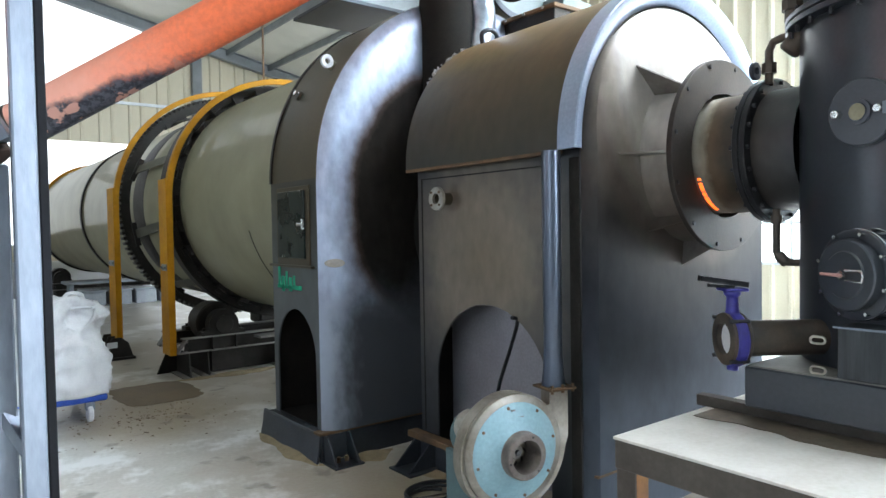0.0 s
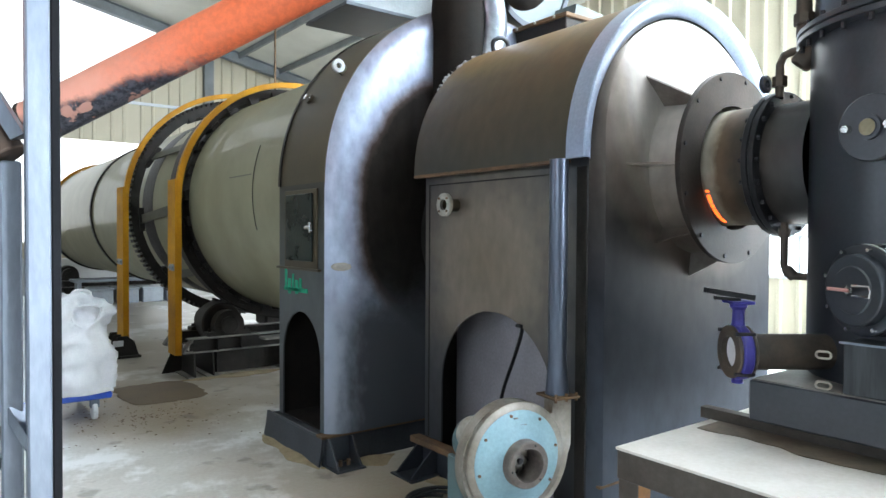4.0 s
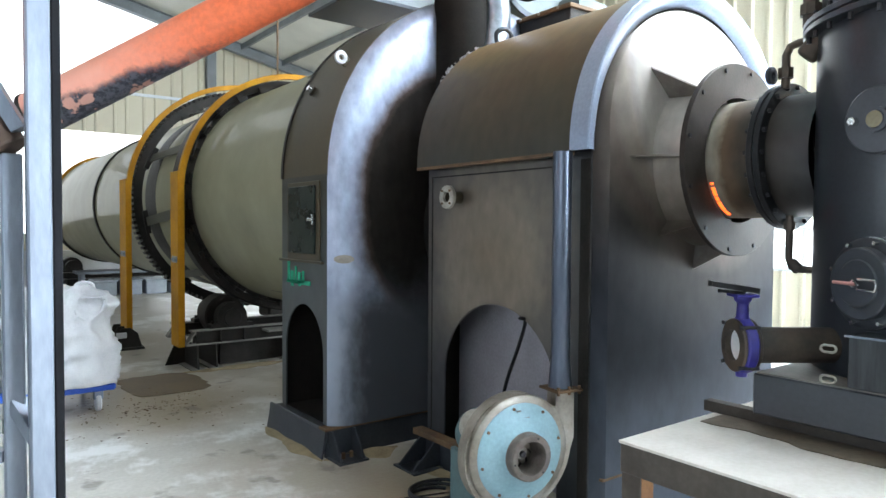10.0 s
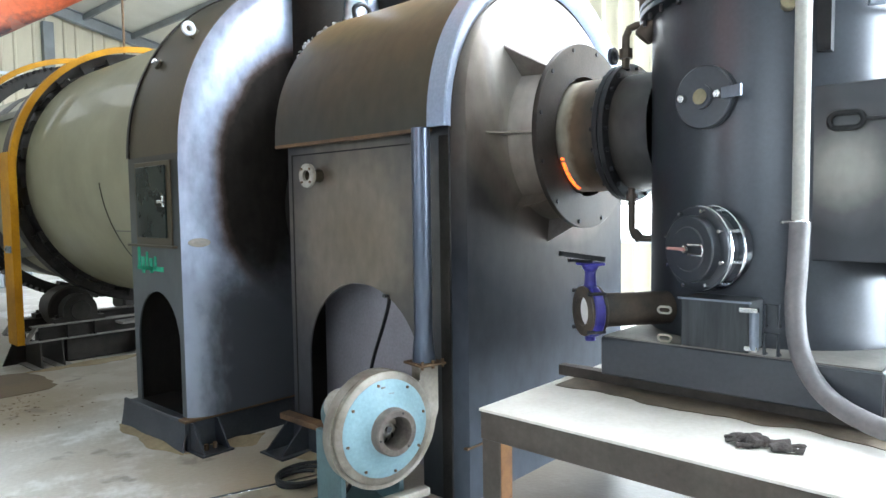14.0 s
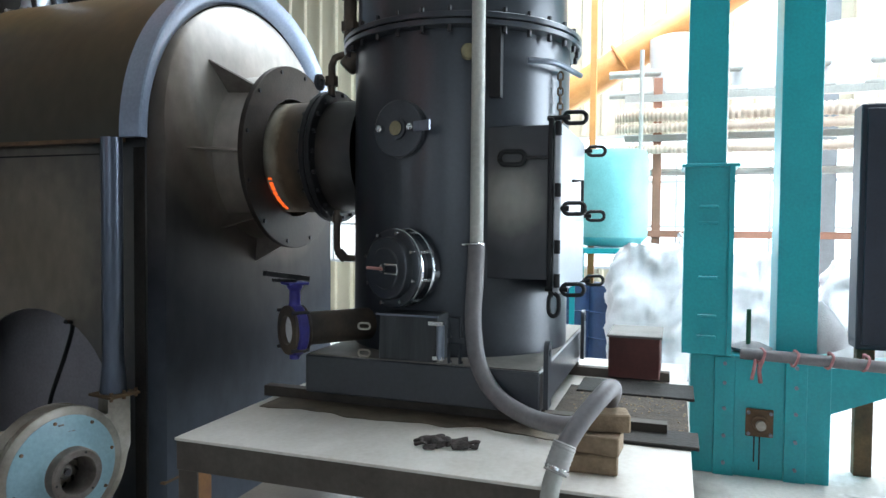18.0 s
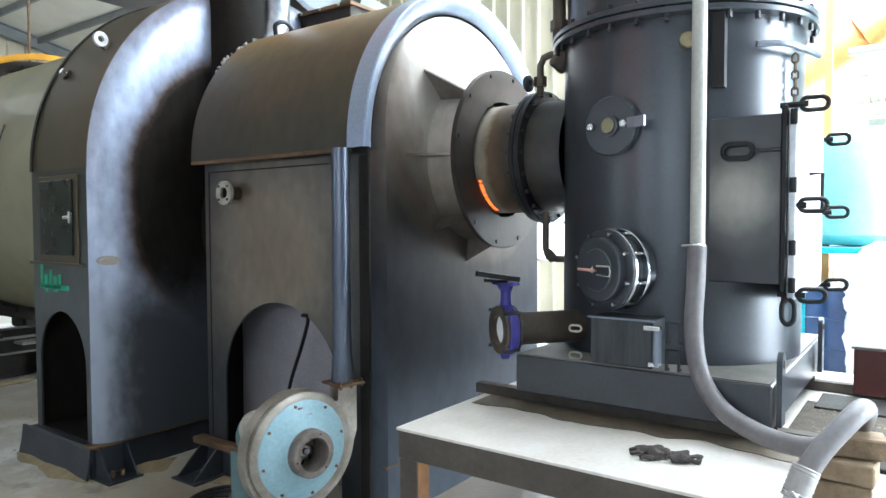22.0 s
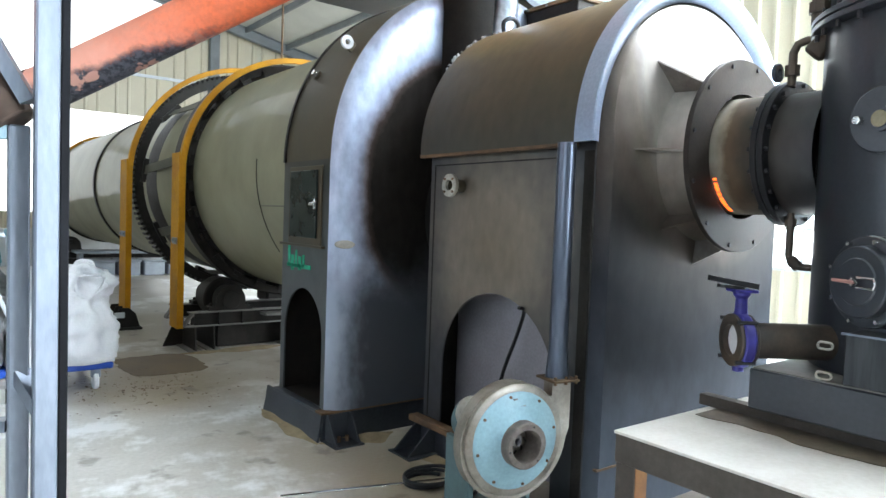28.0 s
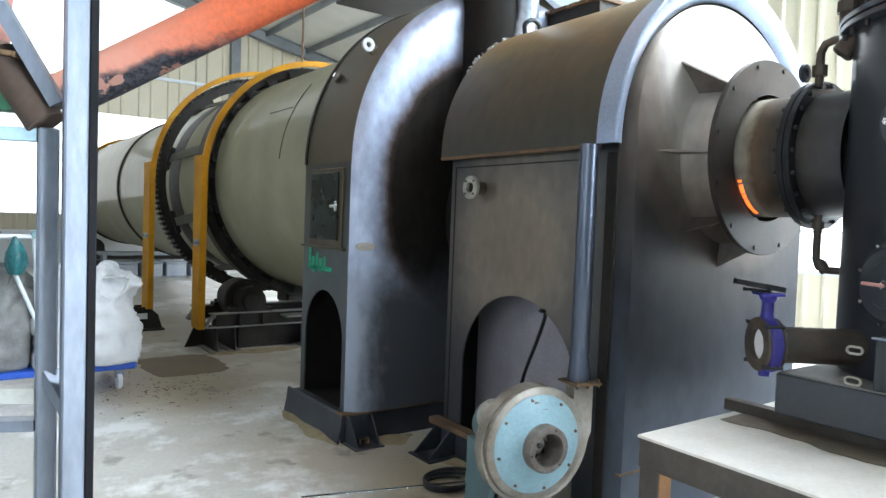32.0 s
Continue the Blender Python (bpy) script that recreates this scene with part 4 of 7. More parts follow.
# ---- inlet chamber ----
def eye_lug(parent, at, normal, mat="white_bag", size=0.055):
    n, u, w = frame_of(normal)
    c = Vector(at) + n * size * 1.3
    part("eye_lug", ring(c - AXV * 0.012, (0, 1, 0), size * 0.42, size, 0.024, 20), mat, parent, "pale steel lifting eye")
    part("lug_foot", bar(Vector(at) - n * 0.02, Vector(at) + n * size * 0.6, 0.07, 0.02, up=(0, 1, 0)), "steel_brown", parent)




def rolled_end(xa, xb, zc, r, z0, y0, rf, steep=52, crown=None):
    """A round-topped end plate whose edge is rolled back all along its outline. crown: (width, degrees) of a shallow dish inside the roll."""
    out = bmesh.new()
    rows, prof = [], []
    low = crown[1] if crown else 0
    for th in np.linspace(steep, low, 9):
        prof.append((rf * (math.sin(radians(steep)) - math.sin(radians(th))), y0 - rf * (math.cos(radians(th)) - math.cos(radians(steep)))))
    if crown:
        n = 9
        for i in range(n):
            th = low * (1 - (i + 0.5) / n)
            k, y = prof[-1]
            prof.append((k + crown[0] / n, y - crown[0] / n * math.tan(radians(th))))
    xm = (xa + xb) / 2
    knuckle, last = prof[8][1], prof[-1][1]
    for i, (k, y) in enumerate(prof):
        line = [(xa + k, z0), (xa + k, zc - 0.03)] + arc_pts(xm, zc, r - k, 180, 0, 64) + [(xb - k, zc - 0.03), (xb - k, z0)]
        flat = y0 + (y - y0) * (last - y0) / (knuckle - y0) if i <= 8 else last    # the straight sides roll over at once
        row = []
        for j, (x, z) in enumerate(line):
            f = math.sin(math.pi * (j - 2) / 64) if 2 <= j <= 66 else 0
            row.append(out.verts.new((x, y * f + flat * (1 - f), z)))
        rows.append(row)
    for a, b in zip(rows, rows[1:]):
        for j in range(len(a) - 1):
            out.faces.new((a[j], a[j + 1], b[j + 1], b[j]))
    out.faces.new(rows[-1])
    return out


def build_inlet_chamber():
    xa, ya, yb, r = 2.11, 4.06, 4.78, 1.39
    c = thing("inlet_chamber", (XC, 4.4, 0), "round-topped steel dryer inlet chamber blackened by soot", "dryer inlet")
    ym = 4.415
    arch = [(ym + 0.30 * math.cos(radians(a)), 0.66 + 0.34 * math.sin(radians(a))) for a in np.linspace(180, 0, 18)]
    out = [(ya, 0.21), (ya, ZC), (yb, ZC), (yb, 0.21), (ym + 0.30, 0.21)] + [(2 * ym - y, z) for y, z in arch] + [(ym - 0.30, 0.21)]
    part("side_plate", prism(out, "x", xa, xa + 0.012), "tinted_side", c)
    part("side_plate", box(2 * XC - xa - 0.012, 2 * XC - xa, ya, yb, 0.2, ZC, 0), "steel", c)
    part("roof_shell", loft(arc_pts(XC, ZC, r - 0.012, 0, 180, 64), arc_pts(XC, ZC, r, 0, 180, 64), "y", ya, yb), "steel_brown", c)
    part("roof_rim", loft(arc_pts(XC, ZC, r, 0, 180, 64), arc_pts(XC, ZC, r + 0.012, 0, 180, 64), "y", yb - 0.03, yb), "grease", c)
    plate = [(xa, 0.21)] + arc_pts(XC, ZC, r - 0.004, 0, 180, 64)[::-1] + [(2 * XC - xa, 0.21)]
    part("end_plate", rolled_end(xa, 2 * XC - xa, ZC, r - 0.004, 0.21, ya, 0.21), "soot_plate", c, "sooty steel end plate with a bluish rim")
    part("end_plate", prism([(xa + 0.02, 0.21)] + arc_pts(XC, ZC, r - 0.03, 0, 180, 48)[::-1] + [(2 * XC - xa - 0.02, 0.21)], "y", yb - 0.03, yb - 0.018), "soot", c)
    part("inlet_sleeve", lathe([(0.62, 0), (0.66, 0), (0.66, 0.42), (0.62, 0.42)], (XC, ya - 0.40, 1.55), AXY, 48, closed=True), "soot", c, "black sooted inlet sleeve")
    # black plate added to darken the floor inside the arch
    part("dark_floor_plate", box(xa + 0.02, 2 * XC - xa - 0.02, ya + 0.02, yb - 0.03, 0.20, 0.212, 0), "soot", c)
    part("inner_plate", box(xa + 0.55, xa + 0.56, ya + 0.02, yb - 0.03, 0.212, 1.2, 0), "soot", c)
    # hatch on the side
    h = part("hatch_frame", box(xa - 0.012, xa, 4.15, 4.66, 1.31, 1.86, 0.003), "steel_brown", c)
    part("hatch_door", box(xa - 0.026, xa - 0.012, 4.20, 4.62, 1.36, 1.83, 0.004), "hatch", h, "dark green inspection door")
    part("latch", box(xa - 0.05, xa - 0.026, 4.19, 4.27, 1.585, 1.605, 0.003), "chrome", h)
    part("latch", box(xa - 0.045, xa - 0.026, 4.19, 4.21, 1.56, 1.63, 0.003), "chrome", h)
    part("hatch_sill", box(xa - 0.03, xa, 4.10, 4.77, 1.295, 1.312, 0.002), "steel_brown", c)
    for i, (y, z, w, hh) in enumerate(((4.66, 1.22, 0.025, 0.12), (4.60, 1.17, 0.03, 0.09), (4.54, 1.20, 0.02, 0.10), (4.48, 1.17, 0.03, 0.08), (4.42, 1.19, 0.022, 0.07), (4.57, 1.15, 0.16, 0.02), (4.38, 1.15, 0.1, 0.025))):
        part("spray_mark", box(xa - 0.004, xa + 0.001, y - w * 0.75, y + w * 0.75, z - hh * 0.62, z + hh * 0.62, 0), "spray", c, "green sprayed scribble")
    oval = lathe([(0.0, 0.008), (0.064, 0.008), (0.068, 0.004), (0.068, -0.01)], (2.2, ya - 0.068, 0), (-0.36, -0.93, 0), 28)
    for v in oval.verts:
        v.co.z = v.co.z * 0.42 + 1.332
    part("oval_plate", oval, "cast", c, "small oval name plate")
    eye_lug(c, (XC - r * 0.82, 4.24, ZC + r * 0.572), (-0.82, 0, 0.572), size=0.048)
    a = Vector((-0.87, 0, 0.45)).normalized()
    p = Vector((XC, 4.58, ZC)) + a * r
    part("plug", cyl(p, p + a * 0.05, 0.022, 12, bev=0.004), "chrome", c, "shiny plug")
    part("plug_boss", cyl(p - a * 0.01, p + a * 0.02, 0.036, 16), "steel_brown", c)
    # base
    part("base_rail", box(xa - 0.045, 2 * XC - xa, ya - 0.06, ya + 0.03, 0.19, 0.21, 0.003), "rust", c)
    part("base_rail", box(xa - 0.045, xa + 0.02, ya + 0.03, yb + 0.02, 0.19, 0.21, 0.003), "steel", c)
    part("skirt", loft([(xa - 0.03, 0.19), (xa - 0.04, 0.1), (xa - 0.06, 0.0)], [(xa - 0.015, 0.19), (xa - 0.025, 0.1), (xa - 0.045, 0.0)], "y", ya - 0.03, yb + 0.16), "steel", c)
    part("skirt", box(xa - 0.02, 2 * XC - xa, ya - 0.035, ya + 0.0, 0, 0.19, 0), "steel", c)
    for x in (xa + 0.0, xa + 0.17):
        part("bracket_rib", prism([(ya - 0.20, 0.012), (ya - 0.035, 0.012), (ya - 0.035, 0.185), (ya - 0.07, 0.185)], "x", x, x + 0.012), "steel", c)
    part("bracket_foot", box(xa - 0.02, xa + 0.2, ya - 0.22, ya - 0.02, 0, 0.012, 0.002), "steel", c)
    for x in (xa + 0.06, xa + 0.12):
        part("anchor_bolt", cyl((x, ya - 0.12, 0.012), (x, ya - 0.12, 0.05), 0.014, 8), "rust", c)
    return c


build_inlet_chamber()


# ---- mixing chamber ----
ZH = ZC + 0.02    # axis of the hot gas neck


def band_lip(zc, ro):
    """The edge band turned inwards to meet the end plate."""
    out = bmesh.new()
    rows = [[out.verts.new((x, y, z)) for x, z in arc_pts(XC, zc, r, -1, 181, 72)] for r, y in ((ro + 0.012, 2.206), (ro + 0.006, 2.198), (ro - 0.01, 2.199), (ro - 0.06, 2.222), (0.836, 2.27), (0.83, 2.30))]
    for a, b in zip(rows, rows[1:]):
        for j in range(len(a) - 1):
            out.faces.new((a[j], a[j + 1], b[j + 1], b[j]))
    return out


def build_mixing_chamber():
    xa, ya, yb, h = 2.64, 2.26, 3.64, 0.86
    c = thing("mixing_chamber", (XC, 3.0, 0), "round-topped heat-stained steel hot air chamber", "hot air chamber")
    arch = [(2.965 - 0.495 * math.cos(radians(a)), 0.60 + 0.50 * math.sin(radians(a))) for a in np.linspace(0, 180, 24)]
    out = [(ya, 0.0), (ya, ZC + 0.05), (yb, ZC + 0.05), (yb, 0.21), (3.46, 0.21)] + arch[::-1] + [(2.47, 0.21), (2.47, 0.0)]
    part("side_plate", prism(out, "x", xa, xa + 0.012), "heat_side", c, "brownish heat-stained side plate with an arched opening")
    part("side_plate", box(XC + h - 0.012, XC + h, ya, yb, 0, ZC + 0.05, 0), "steel", c)
    part("inner_plate", box(xa + 0.26, xa + 0.272, ya + 0.01, yb - 0.01, 0.0, 1.3, 0), "inner", c)
    part("inner_plate", box(xa + 0.012, xa + 0.26, ya + 0.14, ya + 0.15, 0.0, 1.3, 0), "inner_pale", c)
    part("inner_shelf", box(xa + 0.012, xa + 0.5, ya + 0.03, yb - 0.01, 1.25, 1.27, 0), "inner", c)
    zc = ZC + 0.052
    ro = 0.945
    part("roof_cover", loft(arc_pts(XC, zc, ro - 0.02, -1, 181, 64), arc_pts(XC, zc, ro, -1, 181, 64), "y", 2.32, 3.655), "roof_cover", c, "brown heat-stained curved cover")
    part("hem_lip", box(XC - ro - 0.004, XC - ro + 0.03, 2.32, 3.655, zc - 0.035, zc - 0.016, 0.002), "rust", c)
    part("roof_band", loft(arc_pts(XC, zc, ro - 0.02, -1, 181, 64), arc_pts(XC, zc, ro + 0.012, -1, 181, 64), "y", 2.205, 2.32), "steel_blue", c, "pale bluish steel edge band")
    part("roof_band_edge", band_lip(zc, ro), "steel_blue", c, "bluish inner lip of the edge band")
    part("band_seam", loft(arc_pts(XC, zc, 0.832, 0, 180, 64), arc_pts(XC, zc, 0.838, 0, 180, 64), "y", 2.255, 2.275), "soot", c, "black open seam")
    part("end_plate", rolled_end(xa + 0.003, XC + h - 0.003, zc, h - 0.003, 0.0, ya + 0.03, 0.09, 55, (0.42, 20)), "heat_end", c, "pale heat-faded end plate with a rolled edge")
    part("end_seam", box(XC + h - 0.16, XC + h - 0.152, ya - 0.068, ya - 0.058, 0, 1.45, 0), "grease", c)
    part("end_plate", prism([(xa + 0.02, 0.0)] + arc_pts(XC, ZC, 0.85, 0, 180, 40)[::-1] + [(XC + h - 0.02, 0.0)], "y", yb, yb + 0.012), "soot", c)
    # dark strip painted in for the shaded gap at the corner
    part("corner_gap_shade", box(xa - 0.006, xa + 0.0, ya + 0.0, ya + 0.065, 0, ZC, 0.001), "grease", c)
    ax = (0, -1, 0)
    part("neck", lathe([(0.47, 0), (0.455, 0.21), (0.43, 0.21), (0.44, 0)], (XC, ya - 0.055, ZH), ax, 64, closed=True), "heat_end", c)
    fl = part("neck_flange", ring((XC, ya - 0.265, ZH), ax, 0.335, 0.517, 0.03, 64), "flange_brown", c, "brownish round flange")
    d, u, w = frame_of(ax)
    for i in range(12):
        a = 2 * math.pi * i / 12 + 0.2
        p = Vector((XC, ya - 0.287, ZH)) + (u * math.cos(a) + w * math.sin(a)) * 0.485
        part("bolt", cyl(p, p + d * 0.016, 0.012, 6), "bolt", fl)
    for a, reach in ((0, 0.67), (135, 0.67), (180, 0.67), (225, 0.58), (262, 0.61), (315, 0.58)):
        d = Vector((math.cos(radians(a)), 0, math.sin(radians(a))))
        s = Vector((-d.z, 0, d.x)) * 0.005
        o = Vector((XC, 0, ZH))
        tri = [o + Vector((0, ya - 0.062, 0)) + d * reach, o + Vector((0, ya - 0.062, 0)) + d * 0.44, o + Vector((0, ya - 0.262, 0)) + d * 0.44, o + Vector((0, ya - 0.262, 0)) + d * 0.50]
        bm = bmesh.new()
        lo, hi = [bm.verts.new(p - s) for p in tri], [bm.verts.new(p + s) for p in tri]
        bm.faces.new(lo), bm.faces.new(hi[::-1])
        for j in range(4):
            bm.faces.new((lo[j], lo[(j + 1) % 4], hi[(j + 1) % 4], hi[j]))
        part("gusset", bm, "gusset" if a in (135, 262) else "heat_end", c)
    # pipe stub with flange on the side plate
    nz = part("nozzle_pipe", lathe([(0.032, 0), (0.04, 0), (0.04, 0.09), (0.032, 0.09)], (xa - 0.085, 3.315, 1.735), (1, 0, 0), 20, closed=True), "steel_brown", c)
    part("nozzle_flange", ring((xa - 0.105, 3.315, 1.735), (1, 0, 0), 0.034, 0.072, 0.024, 28), "cast", nz, "pale machined nozzle flange")
    for i in range(4):
        a = math.pi / 4 + i * math.pi / 2
        part("bolt", cyl((xa - 0.112, 3.315 + 0.055 * math.cos(a), 1.735 + 0.055 * math.sin(a)), (xa - 0.104, 3.315 + 0.055 * math.cos(a), 1.735 + 0.055 * math.sin(a)), 0.008, 6), "rust", nz)
    part("panel_seam", box(xa - 0.004, xa + 0.001, 2.47, 3.60, 1.868, 1.876, 0), "grease", c)
    part("panel_seam", box(xa - 0.004, xa + 0.001, 3.592, 3.60, 0.22, 1.868, 0), "grease", c)
    part("base_rail", box(xa - 0.08, xa - 0.002, 2.52, yb + 0.06, 0.17, 0.21, 0.003), "rust", c)
    part("base_skirt", box(xa - 0.03, xa - 0.002, 3.0, yb + 0.04, 0.0, 0.17, 0.0), "steel", c)
    for y in (yb - 0.02, yb - 0.18):
        part("bracket_rib", prism([(xa - 0.24, 0.012), (xa - 0.03, 0.012), (xa - 0.03, 0.17), (xa - 0.07, 0.17)], "y", y, y + 0.012), "steel", c)
    part("bracket_foot", box(xa - 0.26, xa - 0.02, yb - 0.22, yb + 0.02, 0, 0.012, 0.002), "steel", c)
    part("seam_flange", box(xa + 0.02, 3.1, ya - 0.085, ya - 0.058, 0.285, 0.295, 0), "rust", c)
    # mineral wool packed along the far edge of the cover
    rng = random.Random(4)
    bm = None
    for i in range(170):
        a = radians(rng.uniform(84, 142))
        rr = ro + rng.uniform(-0.025, 0.004)
        p = Vector((XC + rr * math.cos(a), 3.655 + rng.uniform(-0.012, 0.03), zc + rr * math.sin(a)))
        b2 = bmesh.new()
        bmesh.ops.create_icosphere(b2, subdivisions=1, radius=rng.uniform(0.006, 0.015), matrix=Matrix.Translation(p) @ Matrix.Diagonal((1, rng.uniform(0.6, 1.6), rng.uniform(0.6, 1.3), 1)))
        bm = join(bm, b2)
    part("wool_seal", bm, "wool", c, "grey mineral wool packing")
    sh = part("shackle", tube([(XC - 0.30, 3.61, ZC + 0.95), (XC - 0.32, 3.59, ZC + 1.01), (XC - 0.26, 3.57, ZC + 1.04), (XC - 0.20, 3.57, ZC + 1.01), (XC - 0.20, 3.59, ZC + 0.95)], 0.016, 8), "steel", c, "steel shackle")
    return c


build_mixing_chamber()
fire = thing("burner_flame", (XC, 1.95, ZH), "orange firelight glowing in a gap round the pipe", "flame")
for a0, a1, r0 in ((-70, -62, 0.302), (-60, -47, 0.300), (-45, -41, 0.304), (-39, -30, 0.301), (-27, -25, 0.305)):
    part("ember", lathe([(r0, 0.0), (0.312, 0.0), (0.315, 0.01), (0.312, 0.02), (r0, 0.02)], (XC, 1.968, ZH), (0, -1, 0), 10, arc=(a0, a1), closed=True), "fire", fire)
cab = single("loose_cable", tube([(2.60, 2.72, 1.05), (2.66, 2.74, 1.02), (2.72, 2.86, 0.85), (2.74, 2.98, 0.62), (2.76, 3.06, 0.40)], 0.011, 8), "black", (2.7, 2.8, 0.4), "black cable hanging in the arched opening", "cable")

# ---- furnace ----
FX, FY, FR = 3.55, 0.98, 0.566
UP = (0, 0, 1)


def on_shell(a, z, out=0.0):
    """Point on the furnace shell at compass angle a (degrees from -x towards +y)."""
    return Vector((FX - (FR + out) * math.cos(radians(a)), FY + (FR + out) * math.sin(radians(a)), z))


def loop_latch(parent, at, d, size=0.045, mat="black"):
    """A forged eye: a flat oval loop that points along d."""
    d = Vector(d).normalized()
    s = d.cross(Vector((0, 0, 1))).normalized()
    up = Vector((0, 0, 1))
    pts = []
    for k in range(21):    # a stadium: two half rounds joined by straight sides
        a = 2 * math.pi * k / 20
        along = size * (1.25 + 0.55 * (1 if math.cos(a) > 0 else -1)) + size * 0.6 * math.cos(a)
        pts.append(Vector(at) + d * along + up * size * 0.6 * math.sin(a))
    part("latch_eye", tube(pts, size * 0.23, 8, k=0), mat, parent)


def build_furnace():
    f = thing("gas_furnace", (FX, FY, 0.76), "dark grey painted upright furnace on a welded skid", "furnace")
    part("shell", lathe([(FR, 0.93), (FR, 2.44)], (FX, FY, 0), UP, 96), "furnace", f)
    part("upper_shell", lathe([(FR - 0.015, 2.5), (FR - 0.015, 4.6), (0, 4.7)], (FX, FY, 0), UP, 96), "furnace", f)
    for z in (2.435, 2.468):
        part("flange", ring((FX, FY, z), UP, 0.3, FR + 0.06, 0.026, 96), "furnace", f)
    for i in range(30):
        a = 2 * math.pi * i / 30
        p = Vector((FX + (FR + 0.036) * math.cos(a), FY + (FR + 0.036) * math.sin(a), 2.405))
        part("flange_bolt", cyl(p, p + Vector((0, 0, 0.115)), 0.011, 6), "bolt", f)
    # skid
    sk = part("skid", box(2.84, 4.26, 0.405, 1.515, 0.755, 0.93, 0.006), "furnace", f)
    part("skid_top", box(2.85, 4.25, 0.415, 1.505, 0.93, 0.936, 0), "dusty", sk, "dusty top plate of the skid")
    for x, y in ((2.85, 0.392), (4.0, 0.392)):
        lug = [(x - 0.0, 0.775), (x + 0.075, 0.775), (x + 0.075, 1.02)] + arc_pts(x + 0.0375, 1.02, 0.0375, 0, 180, 10)[1:] + [(x, 0.775)]
        part("lifting_lug", prism(lug[:-1], "y", y - 0.02, y), "furnace", f)
        part("lug_hole", cyl((x + 0.037, y - 0.0225, 1.01), (x + 0.037, y - 0.02, 1.01), 0.016, 14), "black", f)
    # hot gas pipe to the chamber
    part("hot_pipe", lathe([(0.305, 0), (0.305, 0.22)], (XC, 1.47, ZH), AXY, 64), "hot_pipe", f)
    part("hot_pipe", lathe([(0.31, 0), (0.31, 0.36), (0.29, 0.36), (0.29, 0)], (XC, 1.72, ZH), AXY, 64, closed=True), "hot_pipe", f)
    for y in (1.672, 1.706):
        fl = part("pipe_flange", ring((XC, y, ZH), AXY, 0.28, 0.365, 0.03, 64), "black", f)
    for i in range(20):
        a = 2 * math.pi * i / 20
        p = Vector((XC + 0.342 * math.cos(a), 1.655, ZH + 0.342 * math.sin(a)))
        part("flange_bolt", cyl(p, p + AXV * 0.1, 0.012, 6), "bolt", f)
    part("lifting_eye", ring((XC - 0.18, 1.70, ZH + 0.385), AXY, 0.02, 0.045, 0.022, 20), "steel", f)
    # sight port
    a0 = 12
    p, d = on_shell(a0, 1.985), Vector((-math.cos(radians(a0)), math.sin(radians(a0)), 0))
    s = Vector((d.y, -d.x, 0))
    pt = part("port_cover", lathe([(0.0, 0.035), (0.128, 0.035), (0.134, 0.03), (0.134, 0.016), (0.124, 0.012), (0.134, 0.008), (0.134, -0.03)], p, d, 48), "furnace", f)
    part("port_glass", lathe([(0.0, 0.0), (0.034, 0.0), (0.036, -0.004), (0.05, -0.004), (0.05, -0.03)], p + d * 0.052, d, 28), ["furnace"], pt)
    part("sight_glass", lathe([(0, 0), (0.033, 0)], p + d * 0.0535, d, 24), "glass", pt, "amber sight glass")
    for k in (-0.085, 0.085):
        part("port_bolt", cyl(p + s * k + d * 0.035, p + s * k + d * 0.07, 0.018, 6, bev=0.003), "chrome", pt, "shiny bolt")
    part("lever", bar(p - s * 0.105 + d * 0.055, p - s * 0.20 + d * 0.075, 0.012, 0.045), "galv", pt, "bare steel lever")
    # burner door
    a0 = 7
    p, d = on_shell(a0, 1.345), Vector((-math.cos(radians(a0 + 18)), math.sin(radians(a0 + 18)), 0))
    s = Vector((d.y, -d.x, 0))
    bd = part("burner_stub", lathe([(0.150, -0.05), (0.150, 0.10)], p, d, 56), "furnace", f)
    part("stub_flange", ring(p + d * 0.015, d, 0.14, 0.182, 0.014, 56), "door_metal", bd)
    part("stub_flange", ring(p + d * 0.085, d, 0.12, 0.182, 0.014, 56), "door_metal", bd)
    part("burner_door", lathe([(0.178, 0.0), (0.178, 0.012), (0.17, 0.016), (0.142, 0.016), (0.140, 0.05), (0.135, 0.054), (0.095, 0.054), (0.09, 0.06), (0.0, 0.062)], p + d * 0.10, d, 56), "furnace", f)
    for i in range(8):
        a = 2 * math.pi * i / 8 + 0.3
        q = p + d * 0.0 + (s * math.cos(a) + Vector((0, 0, 1)) * math.sin(a)) * 0.165
        part("stud", cyl(q, q + d * 0.135, 0.008, 8), "chrome", bd, "bright stud")
    q = p + d * 0.172
    part("handle_bar", tube([q + s * 0.10, q - s * 0.02 + d * 0.012], 0.007, 8, k=0), "pink_bar", f, "pale pink striker rod")
    part("clamp_bracket", tube([q - s * 0.02 + Vector((0, 0, 0.02)), q - s * 0.10 + Vector((0, 0, 0.02)), q - s * 0.105, q - s * 0.10 - Vector((0, 0, 0.02)), q - s * 0.02 - Vector((0, 0, 0.02))], 0.006, 8, k=0), "chrome", f, "bright wire bracket")
    part("clamp_head", tube([q + s * 0.02, q + s * 0.0 + Vector((0, 0, 0.016)), q - s * 0.04 + d * 0.02, q - s * 0.0 - Vector((0, 0, 0.016)), q + s * 0.02], 0.006, 8, k=0), "chrome", f)
    # clean-out box
    cb = part("cleanout_box", box(2.83, 3.02, 0.86, 1.135, 0.94, 1.145, 0.005), "furnace_worn", f, "dark box with scratched runs")
    part("box_lid", box(2.818, 2.832, 0.85, 1.145, 1.138, 1.146, 0.001), "galv", cb)
